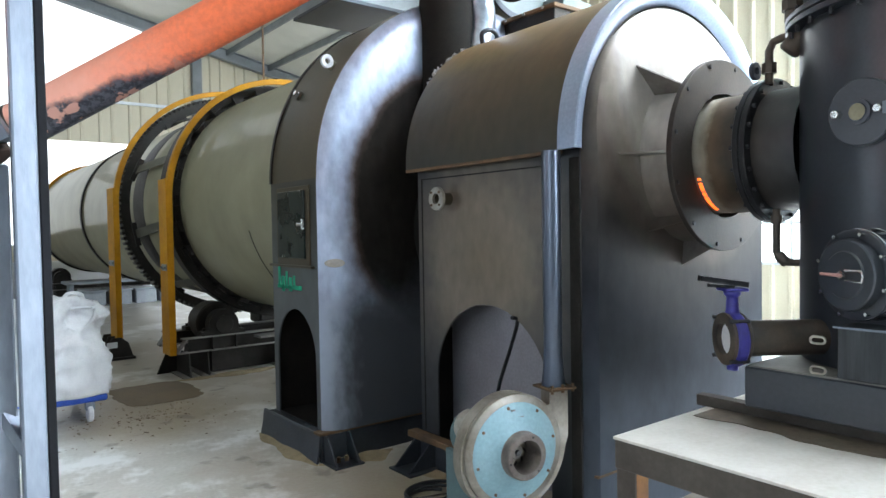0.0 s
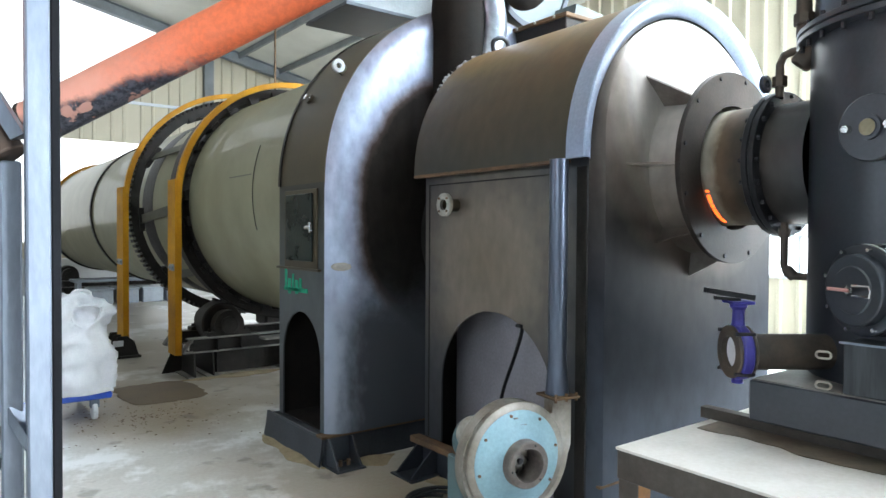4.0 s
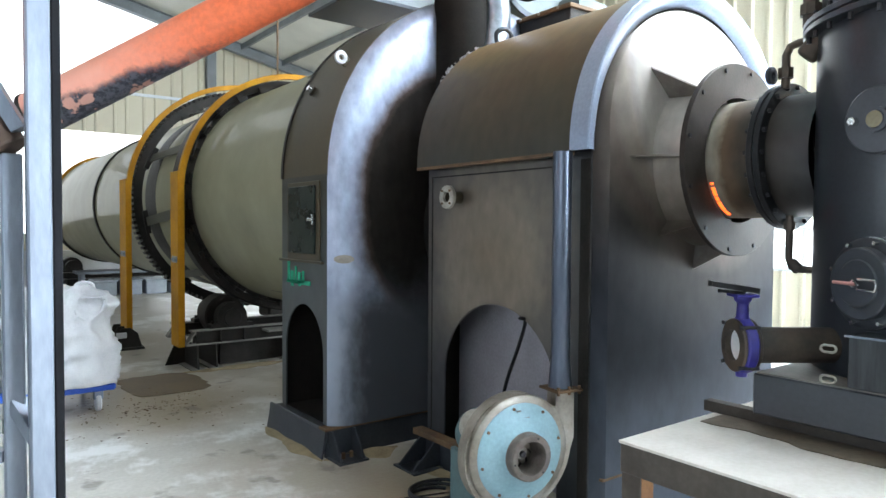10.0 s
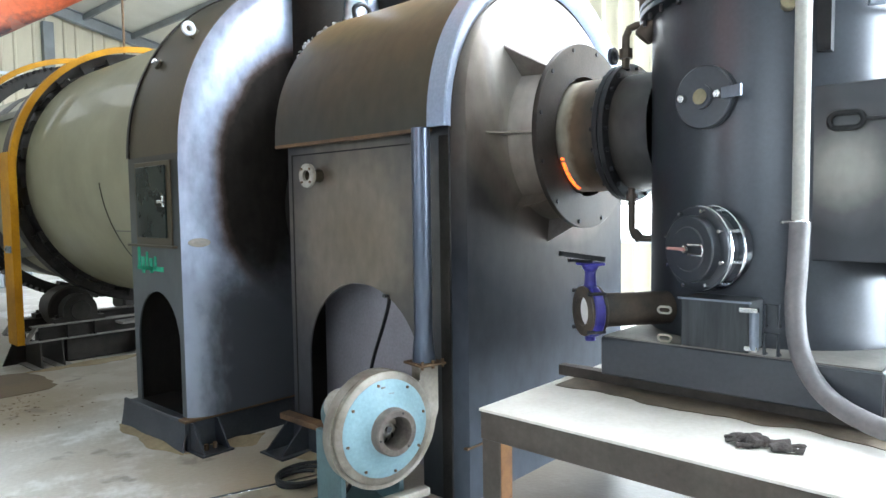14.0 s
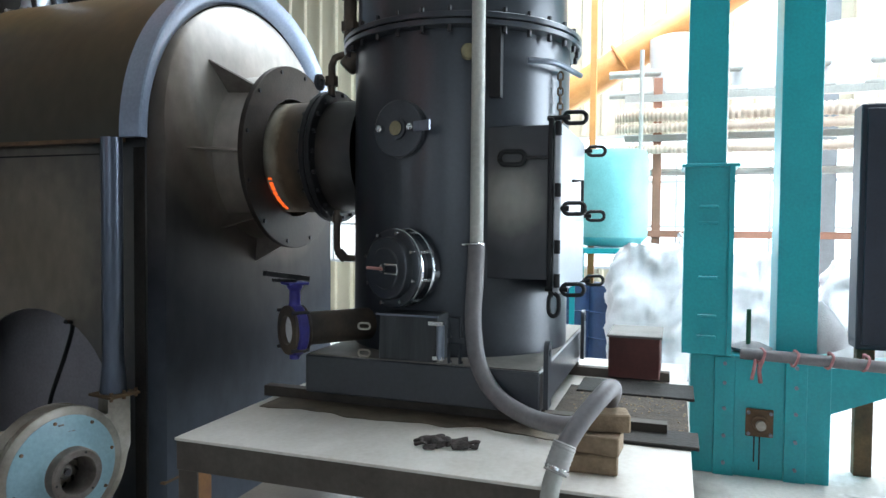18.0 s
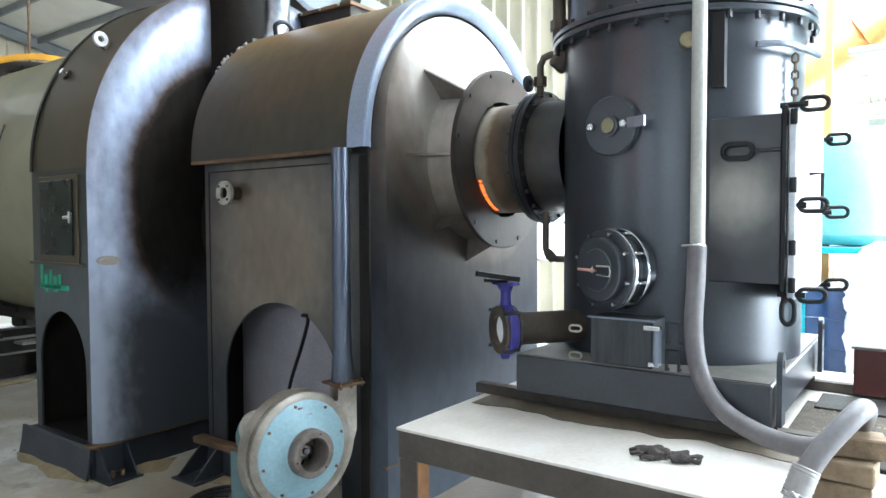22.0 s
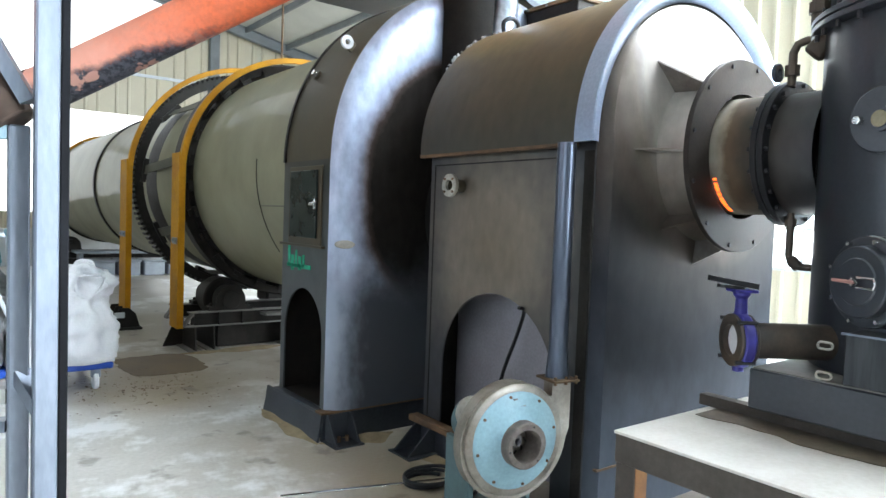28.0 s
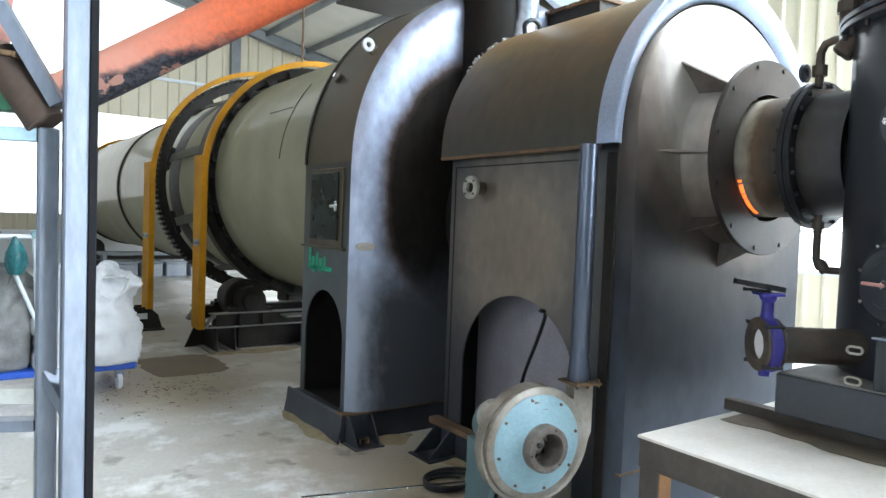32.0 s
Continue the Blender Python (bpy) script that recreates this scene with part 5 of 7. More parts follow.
    loop_latch(cb, (2.82, 1.17, 1.085), (-0.2, 1, 0), 0.023, "cast")
    loop_latch(cb, (2.82, 1.17, 0.965), (-0.2, 1, 0), 0.023, "cast")
    part("latch_pin", cyl((2.815, 0.835, 0.96), (2.815, 0.835, 1.11), 0.018, 12, bev=0.003), "galv", cb, "bare steel latch pin")
    part("latch_ear", box(2.80, 2.83, 0.82, 0.89, 1.105, 1.125, 0.003), "chrome", cb)
    part("latch_ear", box(2.80, 2.83, 0.82, 0.87, 0.955, 0.975, 0.003), "chrome", cb)
    for z in (1.06, 0.95):
        part("staple", tube([(2.835, 0.795, z), (2.81, 0.795, z), (2.81, 0.795, z + 0.085), (2.81, 0.745, z + 0.085), (2.81, 0.745, z), (2.835, 0.745, z)], 0.007, 8, k=0), "steel", f, "bent rod staple")
    # air inlet pipe
    ap = part("air_pipe", cyl((3.18, 1.246, 1.055), (2.80, 1.52, 1.055), 0.077, 32), "pipe_brown", f, "brown stained air pipe")
    part("pipe_flange", ring((2.812, 1.511, 1.055), (-0.812, 0.584, 0), 0.06, 0.112, 0.014, 36), "pipe_brown", f)
    # fire door housing
    db = part("door_housing", box(3.06, 3.90, 0.42, 0.80, 1.30, 1.99, 0.004), "worn_side", f)
    part("door_frame", box(3.045, 3.09, 0.398, 0.42, 1.27, 2.02, 0.004), "black", db)
    part("door_frame", box(3.86, 3.93, 0.398, 0.42, 1.22, 2.02, 0.004), "black", db)
    part("door_frame", box(3.09, 3.86, 0.398, 0.42, 1.97, 2.02, 0.004), "black", db)
    part("door_frame", box(3.09, 3.86, 0.398, 0.42, 1.22, 1.29, 0.004), "black", db)
    fd = part("fire_door", box(3.06, 3.85, 0.365, 0.397, 1.24, 2.0, 0.006), "pale_door", f, "pale grey painted fire door")
    part("door_handle", tube([(3.36, 0.36, 1.76), (3.36, 0.31, 1.76), (3.36, 0.31, 1.60), (3.36, 0.36, 1.60)], 0.008, 8, k=0), "black", fd)
    for x, z in ((3.075, 2.02), (3.075, 1.62), (3.075, 1.26), (3.90, 1.96), (3.90, 1.60), (3.90, 1.24)):
        part("hinge_bolt", cyl((x, 0.33, z), (x, 0.43, z), 0.012, 8), "black", fd)
        loop_latch(fd, (x, 0.36, z), (0.25, -1, 0), 0.042)
    for z in (1.97, 1.70, 1.45, 1.30):
        part("hinge_knuckle", cyl((3.047, 0.375, z - 0.03), (3.047, 0.375, z + 0.03), 0.014, 10), "black", fd)
    loop_latch(f, (3.040, 0.52, 1.845), (0, 1, 0), 0.05)
    part("latch_stem", cyl((3.042, 0.42, 1.845), (3.042, 0.53, 1.845), 0.008, 8), "bolt", f)
    part("drop_latch", tube([(3.04, 0.39, 1.25), (3.03, 0.405, 1.225), (3.03, 0.405, 1.165), (3.03, 0.385, 1.145), (3.04, 0.365, 1.165), (3.04, 0.365, 1.225), (3.04, 0.385, 1.245)], 0.010, 8), "black", f)
    part("plug", cyl(on_shell(-20, 2.32), on_shell(-20, 2.32, 0.05), 0.033, 20, bev=0.004), "glass", f, "dull brass plug")
    hk = part("name_plate", bar(on_shell(-33, 2.12, 0.015), on_shell(-33, 2.43, 0.015), 0.05, 0.05, up=(0, 1, 0)), "black", f)
    hr = part("hand_rail", tube([on_shell(-48, 2.30, 0.03), on_shell(-60, 2.30, 0.07), on_shell(-85, 2.29, 0.07)], 0.014, 10), "galv", f, "bare steel rail")
    for i in range(7):
        z = 2.26 - i * 0.036
        c = on_shell(-70, z, 0.03)
        t = Vector((1, 0, 0)) if i % 2 else Vector((0, 1, 0))
        part("chain_link", tube([c + Vector((0, 0, 0.024)), c + t * 0.012 + Vector((0, 0, 0.012)), c + t * 0.012 - Vector((0, 0, 0.012)), c - Vector((0, 0, 0.024)), c - t * 0.012 - Vector((0, 0, 0.012)), c - t * 0.012 + Vector((0, 0, 0.012)), c + Vector((0, 0, 0.024))], 0.0045, 6, k=0), "rust", f)
    return f


build_furnace()

# butterfly valve at the end of the air pipe
val = thing("butterfly_valve", (2.86, 1.55, 1.07), "blue painted butterfly valve with lever", "valve")
part("body", lathe([(0.072, 0), (0.112, 0), (0.118, 0.008), (0.118, 0.04), (0.112, 0.048), (0.072, 0.048)], (2.86, 1.511, 1.07), AXY, 40, closed=True), "purple", val)
part("outer_flange", ring((2.86, 1.56, 1.07), AXY, 0.072, 0.113, 0.016, 40), "pipe_brown", val)
part("seat", ring((2.86, 1.553, 1.07), AXY, 0.068, 0.076, 0.024, 36), "pipe_brown", val)
part("disc", cyl((2.86, 1.545, 1.07), (2.86, 1.552, 1.07), 0.069, 32), "white_bag", val, "pale valve disc")
part("neck", lathe([(0.03, 0), (0.026, 0.02), (0.024, 0.07), (0.036, 0.085), (0.036, 0.10)], (2.86, 1.535, 1.18), UP, 20), "purple", val)
part("top_plate", box(2.81, 2.91, 1.485, 1.585, 1.278, 1.29, 0.003), "purple", val)
part("lever", bar((2.86, 1.47, 1.303), (2.86, 1.68, 1.335), 0.034, 0.022), "black", val, "black lever handle")
part("trigger", bar((2.86, 1.53, 1.294), (2.86, 1.64, 1.303), 0.024, 0.014), "black", val)
part("lower_boss", cyl((2.86, 1.535, 0.935), (2.86, 1.535, 0.965), 0.024, 16), "purple", val)
for z in (0.985, 1.155):
    part("bolt", cyl((2.78, 1.50, z), (2.78, 1.585, z), 0.009, 8), "bolt", val)
    part("bolt", cyl((2.94, 1.50, z), (2.94, 1.585, z), 0.009, 8), "bolt", val)

val.matrix_basis = pose(2.768, 1.543, 1.055, 0, 0, 54.3)

# thin gas pipe round the furnace
gp = thing("gas_pipe", (3.45, 1.62, 1.3), "brown threaded gas pipe with elbows and a valve", "pipe")
part("lower_pipe", tube([(3.34, 1.40, 1.36), (3.34, 1.56, 1.36), (3.34, 1.60, 1.37), (3.34, 1.615, 1.41), (3.34, 1.615, 1.62)], 0.018, 14, k=0), "pipe_brown", gp)
part("union", cyl((3.34, 1.615, 1.55), (3.34, 1.615, 1.59), 0.028, 8), "pipe_brown", gp)
part("elbow", lathe([(0.023, -0.03), (0.026, -0.025), (0.026, 0.025), (0.023, 0.03)], (3.34, 1.585, 1.375), (0, 0.7, 0.7), 16), "pipe_brown", gp)
part("upper_pipe", tube([(3.36, 1.66, 2.24), (3.36, 1.66, 2.40), (3.36, 1.64, 2.44), (3.36, 1.60, 2.45), (3.36, 1.50, 2.45)], 0.020, 14, k=0), "pipe_brown", gp)
part("union", cyl((3.36, 1.66, 2.29), (3.36, 1.66, 2.34), 0.036, 8), "pipe_brown", gp)
part("riser", tube([(3.30, 1.48, 2.40), (3.30, 1.50, 2.44), (3.30, 1.52, 2.5), (3.30, 1.52, 3.2)], 0.034, 16, k=0), "pipe_brown", gp)
part("elbow", lathe([(0.04, -0.06), (0.05, -0.05), (0.05, 0.05), (0.04, 0.06)], (3.30, 1.50, 2.40), (0.2, -0.6, 0.7), 16), "pipe_brown", gp)
for z in (2.55, 2.72, 2.80):
    part("union", cyl((3.30, 1.52, z), (3.30, 1.52, z + 0.05), 0.048, 8), "pipe_brown", gp)

# ---- table and what lies on it ----
TZ = 0.69
table = thing("steel_table", (3.2, 0.8, 0), "heavy rusty steel table with a pale scuffed top", "table")
part("top_plate", box(2.235, 4.5, -0.19, 1.75, TZ - 0.012, TZ, 0.002), "plate_top", table)
part("rim", box(2.24, 2.29, -0.185, 1.745, TZ - 0.13, TZ - 0.012, 0.003), "table_rim", table)
part("rim", box(2.29, 4.45, 1.695, 1.745, TZ - 0.13, TZ - 0.012, 0.003), "table_rim", table)
part("rim", box(2.29, 4.45, -0.185, -0.135, TZ - 0.13, TZ - 0.012, 0.003), "table_rim", table)
for lx in (2.245, 4.36):
    for ly in (-0.18, 1.65):
        leg = part("leg", box(lx, lx + 0.012, ly, ly + 0.09, 0, TZ - 0.13, 0.002), "table_rim", table)
        part("flange", box(lx + 0.012, lx + 0.09, ly + 0.078, ly + 0.09, 0, TZ - 0.13, 0.002), "leg_rust", leg)
        part("flange", box(lx + 0.012, lx + 0.09, ly, ly + 0.012, 0, TZ - 0.13, 0.002), "leg_rust", leg)
for x in (2.93, 3.95):
    rl = thing("skid_rail", (x, 0.8, TZ), "rusty steel channel under the furnace skid", "channel", "skid rails")
    part("web", box(x, x + 0.008, -0.1, 1.80, TZ, TZ + 0.050, 0.001), "table_rim", rl)
    part("flange", box(x + 0.008, x + 0.06, -0.1, 1.80, TZ + 0.042, TZ + 0.050, 0.001), "table_rim", rl)
    part("flange", box(x + 0.008, x + 0.06, -0.1, 1.80, TZ, TZ + 0.008, 0.001), "rust", rl)
    for y0, y1 in ((0.40, 0.62), (0.86, 1.16), (1.24, 1.52)):
        part("shim", box(x + 0.002, x + 0.06, y0, y1, TZ + 0.050, TZ + 0.065, 0.001), "table_rim", rl, "flat shim under the skid")
for x0, x1, y0, y1 in ((2.78, 2.98, -0.22, 0.30), (3.55, 3.85, -0.22, 0.35)):
    single("floor_plate", box(x0, x1, y0, y1, TZ + 0.001, TZ + 0.016, 0.003), "grease", (x0, y0, TZ), "dark oily steel strip lying on the table", "plate", "steel strips on the table")
# grime along the rail, with the skid's contact shade painted in
edge = [(2.80 - 0.10 * (0.5 + 0.5 * noise.noise(Vector((y * 2.2, 1.0, 0)))) - 0.05 * noise.noise(Vector((y * 7, 4.0, 0))), y) for y in np.linspace(0.30, 1.70, 48)]
single("grime_shade_strip", prism([(2.925, 0.30)] + edge + [(2.925, 1.70)], "z", TZ + 0.0005, TZ + 0.0035), "grime", (2.85, 1.0, TZ), "brown oily grime and painted contact shade along the skid on the table", "grime", kind="structure")
rng = random.Random(11)
bm = None
for i in range(160):
    p = Vector((rng.uniform(2.95, 3.6), rng.uniform(-0.18, 0.33), TZ + 0.008))
    b2 = bmesh.new()
    bmesh.ops.create_icosphere(b2, subdivisions=1, radius=rng.uniform(0.002, 0.007), matrix=Matrix.Translation(p) @ Matrix.Diagonal((1, 1, 0.5, 1)))
    bm = join(bm, b2)
tagged(single("ash_crumbs", bm, "brick", (3.2, 0.1, TZ), "straw-coloured crumbs scattered on the ash", "crumbs"), kind="stuff")
single("ash_bed", prism([(2.985 + 0.01 * math.sin(9 * y), y) for y in np.linspace(-0.185, 0.395, 24)] + [(3.72 + 0.03 * math.sin(13 * y), y) for y in np.linspace(0.395, -0.185, 24)], "z", TZ + 0.0005, TZ + 0.006), "ash", (3.3, 0.1, TZ), "sooty brown ash lying on the table", "ash", kind="structure")
for i, (x, y, z, tw) in enumerate(((2.46, 0.14, TZ, 3), (2.47, 0.13, TZ + 0.066, -4), (2.52, 0.11, TZ + 0.132, 12))):
    b = single("firebrick", box(-0.055, 0.055, -0.085, 0.085, 0, 0.063, 0.005), "brick", (0, 0, 0), "yellowish worn firebrick in a small stack", "brick", "bricks on the table")
    b.matrix_basis = pose(x, y, z, 0, 0, tw)
rb = thing("red_box", (4.05, 0.1, TZ), "dark red painted steel box on the table", "box")
part("body", box(3.9, 4.3, -0.05, 0.225, TZ + 0.016, 0.93, 0.006), "red", rb)
part("lid", box(3.89, 4.31, -0.06, 0.235, 0.93, 0.945, 0.003), "dusty", rb)


def build_glove(fingers, seed, label):
    rng = random.Random(seed)
    bm = None
    for p, q, r in fingers:
        mid = (Vector(p) + Vector(q)) / 2 + Vector((rng.uniform(-0.008, 0.008), rng.uniform(-0.008, 0.008), rng.uniform(0, 0.012)))
        bm = tube([p, mid, q], r, 10, bm)
    for v in bm.verts:
        v.co = Vector((2.5, 0.73, TZ)) + (v.co - Vector((2.5, 0.73, TZ))) * 0.68
        n = noise.noise(v.co * 40) * 0.009
        v.co += Vector((n, -n, n))
        v.co.z = max(v.co.z, TZ + 0.002)
    g = thing("work_glove", (2.5, 0.72, TZ), label, "glove", "gloves on the table")
    p = part("glove", bm, "rag", g)
    fuse = p.modifiers.new("fuse", "REMESH")
    fuse.mode, fuse.voxel_size = "VOXEL", 0.0035
    skin = bpy.data.meshes.new_from_object(p.evaluated_get(bpy.context.evaluated_depsgraph_get()))
    p.modifiers.clear()
    p.data = skin
    for f in skin.polygons:
        f.use_smooth = True


build_glove([((2.46, 0.70, 0.71), (2.52, 0.80, 0.712), 0.03), ((2.50, 0.66, 0.71), (2.54, 0.76, 0.715), 0.028), ((2.52, 0.78, 0.705), (2.55, 0.86, 0.705), 0.014), ((2.50, 0.80, 0.705), (2.51, 0.88, 0.705), 0.013), ((2.47, 0.79, 0.705), (2.46, 0.86, 0.705), 0.013), ((2.44, 0.73, 0.705), (2.41, 0.79, 0.705), 0.014)], 5, "crumpled dirty cotton work glove on the table")
build_glove([((2.46, 0.64, 0.71), (2.50, 0.56, 0.712), 0.026), ((2.53, 0.66, 0.71), (2.57, 0.58, 0.712), 0.022), ((2.50, 0.57, 0.705), (2.52, 0.50, 0.705), 0.013), ((2.55, 0.58, 0.705), (2.57, 0.51, 0.705), 0.013)], 6, "second crumpled dirty glove on the table")

# ---- white pipe and grey hose ----
hose = thing("drain_hose", (2.8, 0.6, 1.46), "white pipe leading into a grey flexible hose", "hose")
part("pipe", cyl((2.86, 0.69, 1.44), (2.86, 0.69, 4.2), 0.029, 24), "white_pipe", hose, "off-white plastic pipe")
part("clamp", ring((2.86, 0.69, 1.452), UP, 0.028, 0.036, 0.016, 24), "chrome", hose)
part("clamp_screw", cyl((2.85, 0.72, 1.46), (2.82, 0.745, 1.46), 0.007, 8), "chrome", hose)
hp = [(2.86, 0.69, 1.46), (2.86, 0.695, 1.3), (2.855, 0.70, 1.12), (2.84, 0.67, 0.95), (2.80, 0.58, 0.83), (2.74, 0.44, 0.775), (2.69, 0.30, 0.765), (2.65, 0.18, 0.79)]
part("hose", tube(hp, 0.037, 16, k=8), "hose", hose)
hp = [(2.65, 0.17, 0.79), (2.62, 0.13, 0.84), (2.57, 0.09, 0.93), (2.49, 0.085, 0.975), (2.41, 0.115, 0.955), (2.33, 0.175, 0.88), (2.285, 0.215, 0.81)]
part("hose", tube(hp, 0.033, 16, k=8), "hose", hose)
part("cuff", tube([(2.288, 0.212, 0.825), (2.252, 0.24, 0.735)], 0.038, 18, k=16, ribs=0.06), "hose_pale", hose, "corrugated pale grey cuff")
part("cuff_clamp", ring((2.262, 0.232, 0.752), (-0.36, 0.28, -0.9), 0.036, 0.043, 0.014, 20), "chrome", hose)
part("pipe", tube([(2.254, 0.238, 0.742), (2.215, 0.25, 0.67), (2.198, 0.252, 0.5), (2.195, 0.252, 0.02)], 0.030, 16, k=3), "white_pipe", hose)

# ---- blower ----
BX, BY, BZ = 2.224, 2.31, 0.485
blower = thing("blower", (BX, BY, 0), "pale blue centrifugal blower with a bare metal rim", "blower")


def scroll(r0, r1, n=60):
    """Outline of the blower casing: a spiral that opens into the outlet duct."""
    pts = [(BX + 0.335, BZ + 0.27), (BX + 0.335, BZ + 0.02)]
    for i in range(1, n):
        a = -320 * i / n
        r = r1 + (r0 - r1) * i / n
        pts.append((BX + r * math.cos(radians(a)), BZ + r * math.sin(radians(a))))
    return pts + [(BX + 0.222, BZ + 0.19), (BX + 0.222, BZ + 0.27)]


part("casing", prism(scroll(0.262, 0.318), "y", BY + 0.03, BY + 0.10), "cast_rim", blower, "bare cast metal scroll casing")
part("casing_rim", lathe([(0.22, 0.005), (0.262, 0.004), (0.272, 0.010), (0.276, 0.022), (0.272, 0.036), (0.22, 0.036)], (BX, BY, BZ), AXY, 64, closed=True), "cast_rim", blower, "scuffed bare metal rim")
part("back_rim", lathe([(0.20, 0.098), (0.268, 0.097), (0.272, 0.102), (0.272, 0.112), (0.268, 0.118), (0.0, 0.12)], (BX, BY, BZ), AXY, 64), "cast_rim", blower)
cv = part("cover", lathe([(0.105, -0.040), (0.112, -0.043), (0.122, -0.036), (0.135, -0.026), (0.19, -0.008), (0.228, -0.001), (0.236, 0.003), (0.236, 0.02)], (BX, BY, BZ), AXY, 64), "teal_pale", blower, "pale blue dished cover")
ir = part("inlet_ring", lathe([(0.074, 0.06), (0.076, -0.088), (0.080, -0.095), (0.104, -0.095), (0.110, -0.088), (0.113, -0.035)], (BX, BY, BZ), AXY, 44), "inlet_dirty", cv, "worn brownish inlet ring")
for a in (70, 190, 310):
    d = Vector((math.cos(radians(a)), 0, math.sin(radians(a)))) * 0.095
    part("screw_hole", cyl(Vector((BX, BY - 0.097, BZ)) + d, Vector((BX, BY - 0.094, BZ)) + d, 0.005, 10), "black", ir)
part("inlet_throat", lathe([(0.075, -0.02), (0.085, 0.02), (0.115, 0.06), (0.115, 0.115), (0.0, 0.118)], (BX, BY, BZ), AXY, 36), "grease", cv)
hub = part("impeller_hub", cyl((BX, BY - 0.01, BZ), (BX, BY + 0.10, BZ), 0.034, 20, bev=0.006), "dusty", cv)
part("hub_nut", cyl((BX, BY - 0.024, BZ), (BX, BY - 0.01, BZ), 0.014, 6), "bolt", hub)
for i in range(10):
    a = 2 * math.pi * i / 10
    p = Vector((BX + 0.06 * math.cos(a), BY + 0.06, BZ + 0.06 * math.sin(a)))
    q = Vector((BX + 0.108 * math.cos(a - 0.5), BY + 0.06, BZ + 0.108 * math.sin(a - 0.5)))
    part("impeller_blade", bar(p, q, 0.004, 0.08, up=(0, 1, 0)), "grease", cv)
for i in range(8):
    a = 2 * math.pi * i / 8 + 0.2
    part("bolt", cyl((BX + 0.218 * math.cos(a), BY - 0.010, BZ + 0.218 * math.sin(a)), (BX + 0.218 * math.cos(a), BY + 0.002, BZ + 0.218 * math.sin(a)), 0.0075, 6), "rust", cv)
for dx, dz, w in ((0.02, 0.165, 0.035), (-0.02, 0.20, 0.02), (-0.12, 0.04, 0.012)):
    part("scuff_mark", box(BX + dx - w / 2, BX + dx + w / 2, BY - 0.0145, BY - 0.006, BZ + dz, BZ + dz + 0.006, 0), "dusty", cv, "dark scuff on the cover")
part("outlet_flange", box(BX + 0.205, BX + 0.36, BY - 0.01, BY + 0.15, BZ + 0.258, BZ + 0.27, 0.002), "rust", blower, "rusty outlet flange")
for dx in (0.22, 0.285, 0.345):
    part("flange_bolt", cyl((BX + dx, BY + 0.004, BZ + 0.246), (BX + dx, BY + 0.004, BZ + 0.286), 0.008, 6), "rust", blower)
part("reducer", cyl((BX + 0.285, BY + 0.08, BZ + 0.27), (BX + 0.285, BY + 0.08, BZ + 0.42), 0.060, 28, r2=0.047), "steel_pipe", blower)
part("air_riser", cyl((BX + 0.285, BY + 0.08, BZ + 0.41), (BX + 0.285, BY + 0.08, 1.93), 0.047, 32), "steel_pipe", blower, "blued steel riser pipe")
part("motor", cyl((BX - 0.02, BY + 0.16, BZ), (BX - 0.02, BY + 0.42, BZ), 0.12, 32, bev=0.02), "teal_dark", blower)
part("motor_cap", cyl((BX - 0.13, BY + 0.14, BZ + 0.09), (BX - 0.13, BY + 0.24, BZ + 0.09), 0.08, 24, bev=0.01), "cast", blower, "pale cast bearing housing")
part("motor_foot", box(BX - 0.24, BX + 0.22, BY + 0.0, BY + 0.46, 0.0, 0.04, 0.004), "teal_dark", blower)
part("pedestal", box(BX - 0.22, BX - 0.19, BY + 0.06, BY + 0.30, 0.04, 0.46, 0.004), "teal_dark", blower, "teal steel pedestal plate")
part("pedestal", box(BX + 0.12, BX + 0.15, BY + 0.08, BY + 0.30, 0.04, 0.24, 0.004), "teal_dark", blower)
part("foot_bar", box(BX - 0.15, BX + 0.24, BY - 0.02, BY + 0.04, 0.10, 0.14, 0.004), "cast", blower)
blower.matrix_basis = pose(BX, BY, 0, 0, 0, -10)
for i in range(3):
    r0 = 0.13 + i * 0.02
    cpts = [(2.28 + r0 * math.cos(a) * 1.0 + i * 0.02, 3.10 + r0 * 0.8 * math.sin(a), 0.014 + i * 0.012) for a in np.linspace(0.3, 5.9, 14)]
    single("cable_coil", tube(cpts, 0.011, 8, k=3), "black", (2.28, 3.1, 0), "black cable coiled on the floor", "cable", "cables on the floor")
single("supply_cable", tube([(2.38, 3.0, 0.02), (2.3, 2.85, 0.015), (2.26, 2.7, 0.03), (2.32, 2.62, 0.2)], 0.011, 8), "black", (2.2, 2.8, 0), "black motor supply cable", "cable")
single("floor_strip", box(0, 0.95, -0.0125, 0.0125, 0, 0.006, 0.001), "chrome", (0, 0, 0), "thin bright metal strip lying on the floor", "strip").matrix_basis = pose(1.5, 3.36, 0, 0, 0, -17)
# ---- screw conveyor tube ----
conv = thing("conveyor_tube", (0.2, 5.55, 2.2), "orange painted inclined conveyor tube with sooty scuffs", "conveyor")
CA, CB = Vector((0.58, 5.277, 2.281)), Vector((3.18, 3.27, 3.93))
cd = (CB - CA).normalized()
M["scorched_tube"] = scorched_tube(CA - Vector((0.2, 5.55, 2.2)), cd)
part("tube", cyl(CA, CB, 0.152, 48), "scorched_tube", conv)
part("end_cap", cyl(CA - cd * 0.03, CA + cd * 0.002, 0.158, 40, bev=0.004), "grease", conv, "sooty end cap")

# ---- near frame of the feed hopper ----
fr = thing("hopper_frame", (0.2, 2.05, 0), "bare square tube frame carrying a feed hopper", "frame")
